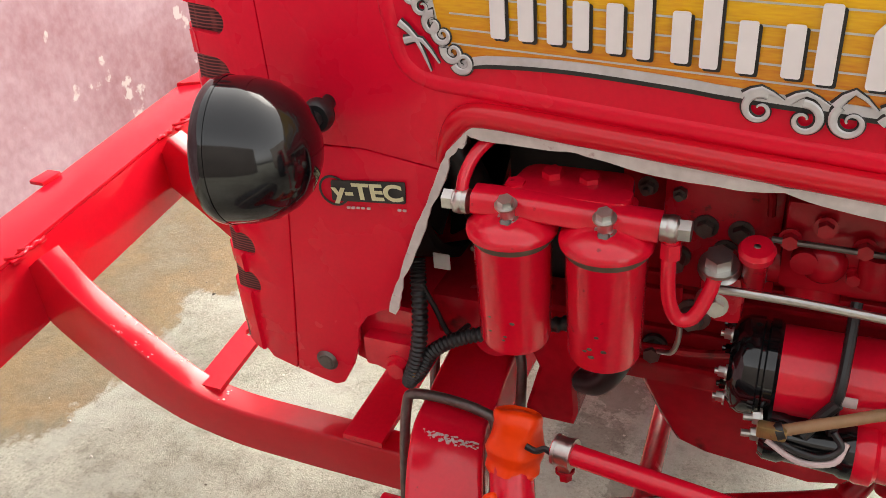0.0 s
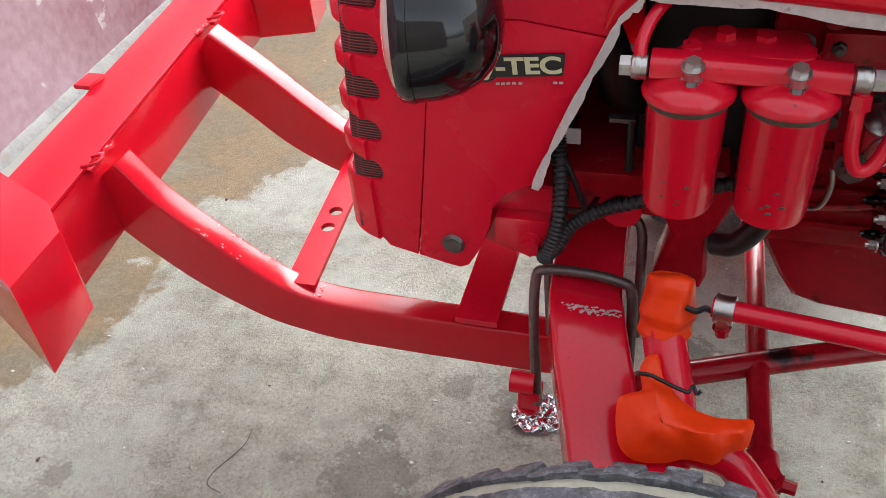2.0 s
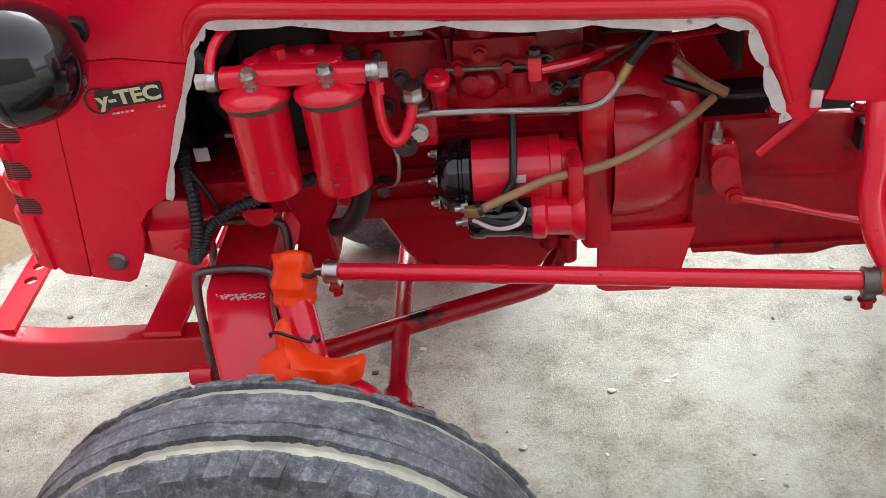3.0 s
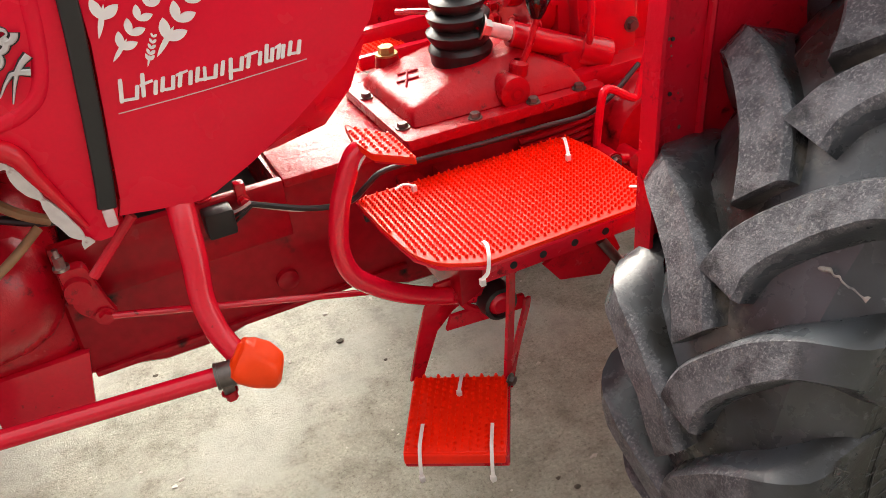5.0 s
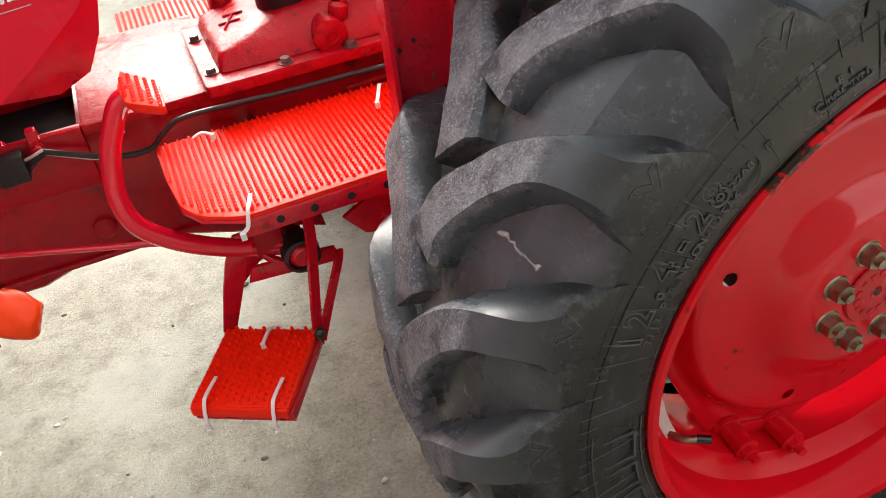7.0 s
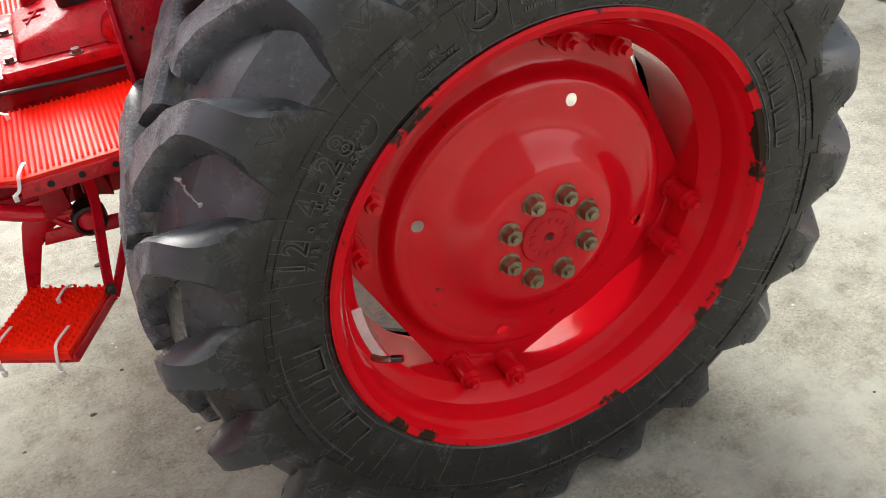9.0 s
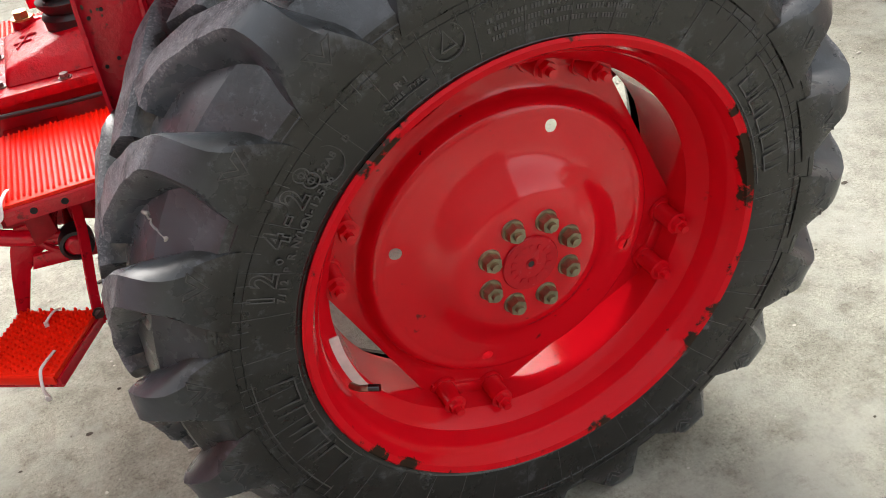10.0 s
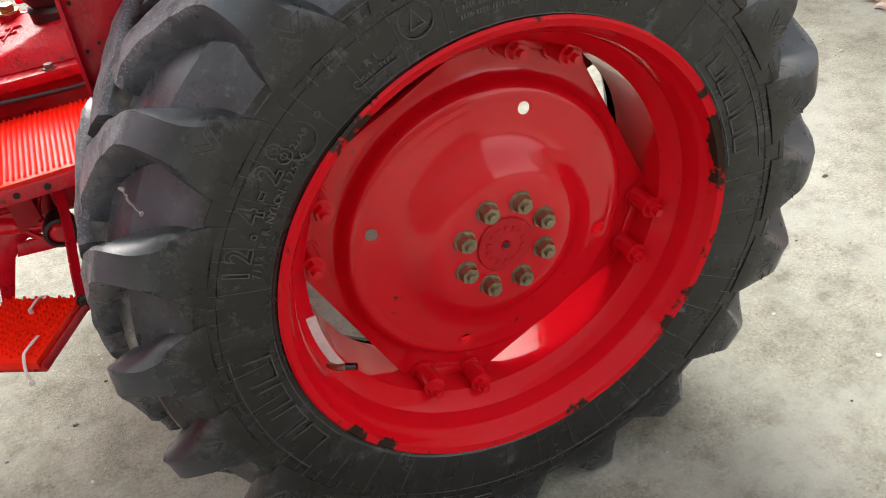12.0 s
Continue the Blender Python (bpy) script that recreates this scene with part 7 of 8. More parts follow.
def step():
    top = holder("step", tractor, "hanging steel step wrapped in an orange-red studded mat")
    turn = Matrix.Translation((-0.757, -0.504, 0.0)) @ Matrix.Rotation(radians(-30.6), 4, "Z")
    w, d = 0.0815, 0.085
    part("tread", put(box(-w, w, -d, d, 0.425, 0.447, 0.004), turn), RED_CAST, top)
    part("mat", put(box(-w - 0.001, w - 0.004, -d - 0.002, d, 0.446, 0.459, 0.004), turn), ORANGE, top, "orange-red studded rubber mat")
    part("mat_front", put(box(-w, w - 0.006, -d - 0.006, -d, 0.438, 0.457, 0.003), turn), ORANGE, top)
    tagged(part("mat_studs", put(studded([(-w, -d), (w - 0.005, -d), (w - 0.005, d), (-w, d)], 0.459, 0.0122, 0.42), turn), ORANGE, top), kind="stuff")
    for x, y0, y1 in ((-0.055, -0.035, -0.095), (0.055, -0.035, -0.095)):
        pts = [(x, y0, 0.468), (x, (y0 + y1) / 2 - 0.01, 0.471), (x, y1 + 0.006, 0.466), (x, y1 - 0.006, 0.44), (x, y1 - 0.006, 0.422)]
        tie([turn @ Vector(p) for p in pts], top)
    tie([turn @ Vector(p) for p in [(0.0, d + 0.003, 0.462), (0.0, d - 0.02, 0.470), (-0.002, d - 0.045, 0.467)]], top)
    # hangers
    part("hanger", slab([(-0.728, 0.632), (-0.660, 0.632), (-0.660, 0.588), (-0.700, 0.570), (-0.733, 0.540), (-0.768, 0.455), (-0.792, 0.455), (-0.770, 0.535), (-0.752, 0.588)], -0.394, -0.386, "y", 0.002), RED_CAST, top)
    part("cross_bar", slab([(-0.715, 0.578), (-0.640, 0.574), (-0.578, 0.566), (-0.572, 0.538), (-0.640, 0.544), (-0.725, 0.552)], -0.417, -0.408, "y", 0.002), RED_CAST, top)
    part("stay", sweep([(-0.605, -0.43, 0.735), (-0.615, -0.44, 0.62), (-0.64, -0.465, 0.50), (-0.652, -0.472, 0.425)], [(-0.009, -0.003), (0.009, -0.003), (0.009, 0.003), (-0.009, 0.003)], 4, up=(0.5, -1, 0)), RED_CAST, top)
    part("stay", sweep([(-0.574, -0.419, 0.560), (-0.580, -0.422, 0.540), (-0.612, -0.44, 0.482), (-0.645, -0.468, 0.43)], [(-0.008, -0.003), (0.008, -0.003), (0.008, 0.003), (-0.008, 0.003)], 4, up=(0.5, -1, 0)), RED_CAST, top)
    part("stay_bolt", hexbolt((-0.648, -0.477, 0.455), (0.6, -1, 0), 0.009, 0.010), DULL_STEEL, top)
    return top


step()


def pedals():
    top = holder("pedal", tractor, "red tubular clutch pedal with an orange studded pad")
    line = [(-0.795, -0.355, 0.887), (-0.817, -0.36, 0.880), (-0.838, -0.365, 0.845), (-0.855, -0.37, 0.805), (-0.866, -0.375, 0.745), (-0.856, -0.38, 0.698), (-0.825, -0.385, 0.665), (-0.785, -0.39, 0.638), (-0.73, -0.395, 0.613), (-0.66, -0.40, 0.592)]
    part("arm", sweep(line, circle(0.0155, 16), 6), RED, top)
    pad = slab(rounded([(-0.802, -0.290), (-0.756, -0.366), (-0.757, -0.458), (-0.805, -0.408), (-0.812, -0.352)], 0.008), 0.888, 0.900, "z", 0.002)
    part("pad", pad, ORANGE, top, "orange-red studded rubber pad")
    tagged(part("pad_studs", studded([(-0.802, -0.295), (-0.758, -0.368), (-0.760, -0.452), (-0.802, -0.405), (-0.808, -0.352)], 0.900, 0.0105), ORANGE, top), kind="stuff")
    part("pad_plate", slab([(-0.795, -0.31), (-0.76, -0.37), (-0.762, -0.44), (-0.80, -0.40)], 0.880, 0.888, "z", 0.002), RED, top)
    tie([(-0.800, -0.37, 0.885), (-0.812, -0.375, 0.875), (-0.822, -0.37, 0.858), (-0.826, -0.365, 0.85)], top)
    spring = sweep([Vector((-0.672 + 0.035 * s, -0.41 + 0.009 * math.cos(s * 75), 0.605 + 0.07 * s + 0.009 * math.sin(s * 75))) for s in [i / 150 for i in range(151)]], circle(0.0018, 6), 0)
    part("return_spring", spring, RED_DARK, top)
    drum = lathe([(-0.445, 0.0), (-0.445, 0.014), (-0.440, 0.020), (-0.436, 0.022)], (-0.635, 0, 0.585), (0, 1, 0), 24)
    part("pivot_cap", drum, RED_CAST, top)
    part("pivot_ring", lathe([(-0.437, 0.021), (-0.443, 0.024), (-0.441, 0.030), (-0.42, 0.032), (-0.40, 0.030)], (-0.635, 0, 0.585), (0, 1, 0), 24), BLACK_RUBBER, top, "black rubber ring")
    part("pivot_shaft", rod((-0.635, -0.42, 0.585), (-0.635, -0.10, 0.585), 0.018, seg=16), RED_DARK, top)
    part("link", tube([(-0.70, -0.405, 0.612), (-0.685, -0.41, 0.585), (-0.665, -0.412, 0.57), (-0.655, -0.41, 0.578)], 0.007, 4, 8), RED_CAST, top)
    part("link", tube([(-0.705, -0.41, 0.610), (-0.66, -0.415, 0.605), (-0.648, -0.412, 0.598)], 0.007, 4, 8), RED_CAST, top)
    return top


pedals()


def rear_axle():
    top = holder("rear_axle", tractor, "red cast rear axle housing and brake casings")
    part("trumpet", lathe([(-0.80, 0.06), (-0.72, 0.075), (-0.55, 0.085), (-0.30, 0.11), (-0.20, 0.14), (0.10, 0.14), (0.20, 0.11), (0.45, 0.085), (0.68, 0.06)], (0.0, 0, 0.587), (0, 1, 0), 36), RED_CAST, top)
    part("brake_drum", lathe([(-0.81, 0.0), (-0.81, 0.092), (-0.79, 0.098), (-0.60, 0.100), (-0.58, 0.09), (-0.58, 0.06)], (0.0, 0, 0.587), (0, 1, 0), 40), BLACK_HOLE, top, "plain black brake drum behind the wheel")
    brake = lathe([(-0.43, 0.0), (-0.43, 0.040), (-0.42, 0.047), (-0.36, 0.050), (-0.24, 0.060), (-0.19, 0.075)], (-0.475, 0, 0.615), (0, 1, 0), 30)
    part("brake_casing", brake, RED_CAST, top)
    part("brake_plate", slab([(-0.56, 0.64), (-0.51, 0.665), (-0.43, 0.665), (-0.41, 0.62), (-0.45, 0.58), (-0.53, 0.60)], -0.455, -0.445, "y", 0.003), RED_CAST, top)
    part("brake_rod", rod((-0.455, -0.46, 0.655), (-0.34, -0.49, 0.475), 0.009, seg=12), DULL_STEEL, top)
    part("lift_arm", rod((-0.36, -0.47, 0.56), (-0.10, -0.50, 0.48), 0.022, seg=14), RED_CAST, top)
    part("axle_bracket", box(-0.18, 0.10, -0.62, -0.56, 0.62, 0.74, 0.01), RED_CAST, top)
    return top


rear_axle()


def fender(y, sign, parent_label):
    top = holder("fender", tractor, parent_label)
    pts = [(-0.488, 0.690), (-0.486, 0.90), (-0.478, 1.10), (-0.45, 1.22), (-0.40, 1.32)]
    pts += [(0.80 * math.cos(radians(a)) * 0.80, 0.60 + 0.80 * math.sin(radians(a))) for a in range(112, 20, -10)]
    pts += [(0.58, 0.72), (0.40, 0.66), (0.2, 0.66), (0.0, 0.70), (-0.20, 0.67), (-0.36, 0.665)]
    bm = slab(pts, y - 0.002, y + 0.003, "y", 0.0008)
    part("side_plate", bm, RED_CAST, top)
    # turned front edge, then the crown over the tyre
    lip = sweep([(x, y - sign * 0.0, z) for x, z in pts[:5]], [(-0.003, -0.028), (0.003, -0.028), (0.003, 0.006), (-0.003, 0.006)], 3, up=(0, sign, 0))
    part("front_flange", lip, RED_CAST, top)
    arc_pts = [(0.82 * math.cos(radians(a)) * 0.80, 0.60 + 0.80 * math.sin(radians(a))) for a in range(124, 20, -8)]
    crown = sweep([(x, y - sign * 0.0 + (-0.13 if sign > 0 else 0.13), z) for x, z in arc_pts], [(-0.15, -0.003), (0.15, -0.003), (0.15, 0.003), (-0.15, 0.003)], 3)
    part("crown", crown, RED_CAST, top)
    rib = tube([(-0.40, y - sign * 0.006, 0.70), (-0.395, y - sign * 0.006, 0.95), (-0.385, y - sign * 0.006, 1.15)], 0.007, 4, 8)
    part("stiffening_rib", rib, RED_CAST, top)
    chips = bmesh.new()
    rng = random.Random(14)
    for _ in range(15):
        ball((-0.478 + rng.uniform(0, 0.05), y - sign * 0.0026, rng.uniform(0.72, 1.18)), rng.uniform(0.0014, 0.0034), (0.8, 0.12, rng.uniform(0.6, 1.6)), 8, chips)
    tagged(part("paint_chip", chips, OLIVE, top, "dark olive chips in the paint"), kind="stuff")
    for z in (0.78, 0.86, 0.945, 1.02, 1.09):
        for dx in (0.016, 0.036):
            part("rivet_hole", rod((-0.485 + dx, y - sign * 0.0045, z + dx * 0.4), (-0.485 + dx, y - sign * 0.003, z + dx * 0.4), 0.0030, seg=8), BLACK_HOLE, top)
    return top


fender(-0.60, 1, "red sheet-metal rear fender with a row of small holes")
fender(0.47, -1, "red sheet-metal rear fender")


# ---- wheels ----
def ring_text(text, r, a0, a1, size, depth, y, height=1.0, outlined=0.0):
    """Raised characters standing round the sidewall, heads outward."""
    bm = bmesh.new()
    n = len(text)
    for i, ch in enumerate(text):
        if ch == " ":
            continue
        a = radians(a0 + (a1 - a0) * (i / max(1, n - 1)))
        # the point at angle a; outward direction up, reading clockwise as seen from outside
        m = Matrix(((-math.sin(a), -math.cos(a), 0, -r * math.cos(a)), (0, 0, -1, y), (math.cos(a), -math.sin(a), 0, -r * math.sin(a)), (0, 0, 0, 1)))
        merge(bm, put(letters(ch, size, depth, 0.022, outlined), m @ Matrix.Scale(height, 4, (0, 1, 0))))
    return bm


def ring_bar(r0, r1, a0, a1, y, depth=0.0015, n=6):
    """A raised plain bar that follows the sidewall."""
    bm = bmesh.new()
    lo, hi = [], []
    outline = [(r0, a0 + (a1 - a0) * i / n) for i in range(n + 1)] + [(r1, a1 - (a1 - a0) * i / n) for i in range(n + 1)]
    pts = [(-r * math.cos(radians(a)), -r * math.sin(radians(a))) for r, a in outline]
    return slab(pts, y - depth, y + 0.002, "y", bm=bm)


SIDE = [(-0.130, 0.372), (-0.154, 0.384), (-0.160, 0.402), (-0.164, 0.440), (-0.167, 0.475), (-0.1665, 0.503), (-0.1645, 0.515), (-0.160, 0.520), (-0.100, 0.576), (-0.072, 0.586), (-0.035, 0.593), (0.0, 0.595)]


def sidewall(r):
    """The outer sidewall's y at radius r."""
    for (y0, r0), (y1, r1) in zip(SIDE, SIDE[1:]):
        if r0 <= r <= r1:
            return y0 + (y1 - y0) * (r - r0) / (r1 - r0)
    return SIDE[0][0]


def rear_wheel():
    top = holder("rear_wheel", tractor, "rear wheel with a deep-lugged black tyre on a glossy red rim")
    prof = SIDE + [(-y * 1.22, r) for y, r in SIDE[::-1][1:]]
    tyre = lathe(prof, seg=180)
    part("tyre", tyre, RUBBER, top, "worn black rubber carcass", sharp=19)
    # lugs: stations of (across, radius, normal across, normal out, height, base half width, top half width, turn in degrees, slant of the section)
    foot = [(-0.145, 0.561, -0.80, 0.60, 0.026, 0.043, 0.027, -40.2, 0), (-0.159, 0.536, -0.97, 0.20, 0.011, 0.052, 0.040, -40.6, 0), (-0.1655, 0.508, -1.0, 0.02, 0.005, 0.060, 0.051, -40.9, 0), (-0.167, 0.487, -1.0, 0.0, 0.002, 0.060, 0.055, -40.9, 0)]
    middle = [(-0.042, 0.595, -0.04, 1.0, 0.033, 0.034, 0.027, -32.4, 35), (-0.080, 0.590, -0.12, 0.99, 0.036, 0.035, 0.026, -36.3, 22), (-0.117, 0.580, -0.34, 0.94, 0.040, 0.035, 0.024, -39.2, 8)]
    stations = [(0.010, 0.597, 0.0, 1.0, 0.029, 0.037, 0.033, -22.7, 80), (0.006, 0.597, 0.0, 1.0, 0.032, 0.037, 0.031, -24.6, 72), (-0.008, 0.597, 0.0, 1.0, 0.032, 0.035, 0.028, -28.2, 55)] + middle + foot
    inner = [(-0.006, 0.597, 0.0, 1.0, 0.030, 0.035, 0.031, -25.3, 35), (-0.020, 0.597, 0.0, 1.0, 0.032, 0.036, 0.029, -28.8, 36)] + middle + foot

    def eased(rows, steps=3):
        """More stations between those given, along a smooth line."""
        p = [np.array(r, dtype=float) for r in rows]
        ext = [2 * p[0] - p[1], *p, 2 * p[-1] - p[-2]]
        out = []
        for a, b, c, d in zip(ext, ext[1:], ext[2:], ext[3:]):
            for q in range(steps):
                f = q / steps
                out.append(0.5 * (2 * b + (c - a) * f + (2 * a - 5 * b + 4 * c - d) * f * f + (3 * b - a - 3 * c + d) * f ** 3))
        return [tuple(float(v) for v in r) for r in out + [p[-1]]]

    outer_lug, inner_lug = eased(stations), eased(inner)

    def lug_mesh(flip, seed):
        bm = bmesh.new()
        rows = []
        for k, (y, r, ny, nr, h, bw, tw, a, slant) in enumerate(outer_lug if flip > 0 else inner_lug):
            ln = math.hypot(ny, nr)
            ny, nr = ny / ln, nr / ln
            row = []
            for side, width, lift in ((-1, bw * 1.06, -0.026), (-1, bw, -0.004), (-1, tw * 1.12, h * 0.72), (-1, tw * 0.9, h), (0, 0, h), (1, tw * 0.9, h), (1, tw * 1.12, h * 0.72), (1, bw, -0.004), (1, bw * 1.06, -0.026)):
                yy, rr = y + ny * lift, r + nr * lift
                wear = 0.0045 * noise.noise((k * 0.5 + seed, side * 1.7, lift * 90)) if lift > 0.01 else 0
                aa = radians(a) + side * width * math.cos(radians(slant)) / rr
                yy -= side * width * math.sin(radians(slant))
                rr += wear
                row.append(bm.verts.new((-rr * math.cos(aa), yy if flip > 0 else 0.012 - yy * 1.27, -rr * math.sin(aa))))
            rows.append(row)
        for p, q in zip(rows, rows[1:]):
            for i in range(len(p) - 1):
                bm.faces.new((p[i], p[i + 1], q[i + 1], q[i]))
        bm.faces.new(rows[0])
        bm.faces.new(rows[-1][::-1])
        bmesh.ops.recalc_face_normals(bm, faces=bm.faces)
        me = bpy.data.meshes.new("lug")
        bm.to_mesh(me)
        bm.free()
        me.materials.append(RUBBER)
        me.polygons.foreach_set("use_smooth", [True] * len(me.polygons))
        me.set_sharp_from_angle(angle=radians(28))
        return me

    kinds = [[lug_mesh(f, 3.1 * s) for s in range(4)] for f in (1, -1)]
    for i in range(20):
        for f, phase in ((0, LUG_PHASE), (1, LUG_PHASE - 8.0)):
            ob = new("lug", kinds[f][(i * 7 + f) % 4])
            ob.parent = top
            ob.matrix_basis = Matrix.Rotation(radians(-(18.0 * i + phase)), 4, "Y")
    # raised marks on the sidewall
    def y_at(r):
        return sidewall(r) - 0.001

    def rib(bm, r0, r1, a, width=0.0014, height=0.0013):
        """A thin moulded line that lies on the sidewall from r0 to r1."""
        steps = [r0 + (r1 - r0) * k / 4 for k in range(5)]
        cut = []
        for r in steps:
            d = width / 2 / r
            cut.append([bm.verts.new((-r * math.cos(a + e), y, -r * math.sin(a + e))) for e, y in ((-d, sidewall(r) + 0.001), (-d * 0.4, sidewall(r) - height), (d * 0.4, sidewall(r) - height), (d, sidewall(r) + 0.001))])
        for p, q in zip(cut, cut[1:]):
            for k in range(3):
                bm.faces.new((p[k], p[k + 1], q[k + 1], q[k]))

    def stroke(points, width, y0, y1):
        """A thin raised line through points given as (radius, degrees)."""
        bm = bmesh.new()
        flat_pts = [Vector((-r * math.cos(radians(a)), -r * math.sin(radians(a)))) for r, a in points]
        for p, q in zip(flat_pts, flat_pts[1:]):
            d = (q - p).normalized() * width / 2
            n = Vector((-d.y, d.x))
            slab([p - d + n, q + d + n, q + d - n, p - d - n], y0, y1, "y", bm=bm)
        return bm

    ticks = bmesh.new()
    for i in range(120):
        a = radians(3.0 * i)
        if i % 3 == 0:
            rib(ticks, 0.398, 0.484, a + 0.01)
        else:
            rib(ticks, 0.462, 0.484, a)
    tagged(part("radial_rib", ticks, RUBBER_MARK, top, "fine moulded radial ribs"), kind="stuff")
    for r, w in ((0.396, 0.0035), (0.473, 0.0010), (0.503, 0.0020)):
        part("moulded_ring", lathe([(y_at(r) + 0.002, r - w), (y_at(r) - 0.0004, r), (y_at(r) + 0.002, r + w)], seg=120), RUBBER, top)
    part("size_marking", ring_text("12.4-28", 0.447, -21.0, -44.5, 0.044, 0.0, y_at(0.447), 1.15, 0.0011), RUBBER_MARK, top, "raised size marking 12.4-28")
    part("ply_marking", ring_text("7/12 P.R.NYLON-125A6", 0.419, -20.5, -46.0, 0.0155, 0.0006, y_at(0.419) - 0.0004), RUBBER_MARK, top)
    part("load_marking", ring_text("122A8", 0.437, -45.6, -50.0, 0.0135, 0.0006, y_at(0.437) - 0.0004), RUBBER_MARK, top)
    part("load_marking", ring_text("D", 0.437, -53.4, -53.4, 0.0135, 0.0006, y_at(0.437) - 0.0004), RUBBER_MARK, top)
    a = radians(-47.8)
    part("load_ring", lathe([(0.001, 0.0255), (-0.0008, 0.0260), (-0.0008, 0.0268), (0.001, 0.0272)], (-0.437 * math.cos(a), y_at(0.437), -0.437 * math.sin(a)), (0, 1, 0), 28, close=True), RUBBER_MARK, top)
    part("type_marking", ring_text("R1", 0.438, -65.2, -66.8, 0.013, 0.0006, y_at(0.438) - 0.0004), RUBBER_MARK, top)
    part("type_marking", ring_text("TUBE TYPE", 0.4235, -62.8, -69.2, 0.0085, 0.0006, y_at(0.4235) - 0.0006), RUBBER_MARK, top)
    part("type_frame", stroke([(0.4195, -69.9), (0.4170, -70.2), (0.4170, -66.0), (0.4170, -61.6), (0.4210, -60.9), (0.4270, -60.9), (0.4290, -61.5), (0.4260, -62.0)], 0.0013, y_at(0.420) - 0.0012, y_at(0.420) + 0.003), RUBBER_MARK, top)
    a = radians(-75.4)
    part("moulded_mark", lathe([(0.001, 0.0235), (-0.0008, 0.0240), (-0.0008, 0.0250), (0.001, 0.0255)], (-0.448 * math.cos(a), y_at(0.448), -0.448 * math.sin(a)), (0, 1, 0), 24, close=True), RUBBER_MARK, top)
    part("moulded_mark", stroke([(0.439, -74.0), (0.439, -76.8), (0.464, -75.4), (0.439, -74.0)], 0.0016, y_at(0.448) - 0.0008, y_at(0.448) + 0.002), RUBBER_MARK, top)
    # plain outlined blocks where the maker's marks stand
    for a0, a1, r0, r1 in ((-1.5, 4.5, 0.408, 0.458), (6.5, 12.0, 0.408, 0.458), (14.0, 19.5, 0.408, 0.458), (21.5, 27.5, 0.408, 0.458), (-146.0, -150.0, 0.414, 0.450), (-151.5, -155.5, 0.414, 0.450), (-157.0, -161.0, 0.414, 0.450), (-162.5, -166.5, 0.414, 0.450), (-168.0, -172.0, 0.414, 0.450)):
        mid = (a0 + a1) / 2
        part("raised_outline", stroke([(r0, a0), (r1, a0), (r1, mid), (r1, a1), (r0, a1), (r0, mid), (r0, a0)], 0.0024, y_at((r0 + r1) / 2) - 0.0006, y_at(r1) + 0.004), RUBBER_MARK, top)
    for r, a0, a1 in ((0.397, -4, 30), (0.467, -4, 30), (0.402, -143, -175), (0.461, -143, -175)):
        part("frame_line", stroke([(r, a0 + (a1 - a0) * k / 12) for k in range(13)], 0.0018, y_at(r) - 0.0007, y_at(r) + 0.002), RUBBER_MARK, top)
    print_rows = bmesh.new()
    for i in range(46):
        for k, r in enumerate((0.418, 0.431, 0.444)):
            if (i * 7 + k * 3) % 5 and not (k == 2 and i > 36):
                a0 = -82.5 - 0.62 * i
                merge(print_rows, ring_bar(r, r + 0.006, a0, a0 - 0.40, y_at(r), 0.0005, 1))
    tagged(part("fine_print", print_rows, RUBBER_MARK, top, "rows of fine raised print"), kind="stuff")
    # open chevrons on the lug feet
    for i in range(20):
        c = 18.0 * i - 42.0
        part("chevron", stroke([(0.549, c - 2.2), (0.549, c - 1.0), (0.533, c + 0.0), (0.549, c + 1.1), (0.549, c + 2.2), (0.519, c + 0.0), (0.549, c - 2.2)], 0.0014, -0.1708, -0.160), RUBBER_MARK, top)
    # rim barrel
    rim = [(-0.139, 0.380), (-0.142, 0.388), (-0.138, 0.3925), (-0.132, 0.3915), (-0.128, 0.382), (-0.122, 0.372), (-0.112, 0.366), (-0.078, 0.360), (-0.068, 0.348), (-0.050, 0.334), (0.060, 0.330), (0.080, 0.347), (0.120, 0.352), (0.137, 0.380), (0.149, 0.3905), (0.153, 0.386), (0.150, 0.378)]
    inner = [(0.143, 0.372), (0.128, 0.352), (0.118, 0.345), (0.084, 0.340), (0.064, 0.323), (-0.046, 0.326), (-0.062, 0.338), (-0.074, 0.352), (-0.104, 0.358), (-0.110, 0.361), (-0.1150, 0.3640), (-0.119, 0.3675), (-0.123, 0.3695), (-0.1345, 0.3750), (-0.1385, 0.3772)]
    part("rim", lathe(rim + inner, seg=128, close=True), RIM_RED, top, "glossy red steel rim with worn dark patches", sharp=24)
    # dished disc with four ears
    bm = bmesh.new()
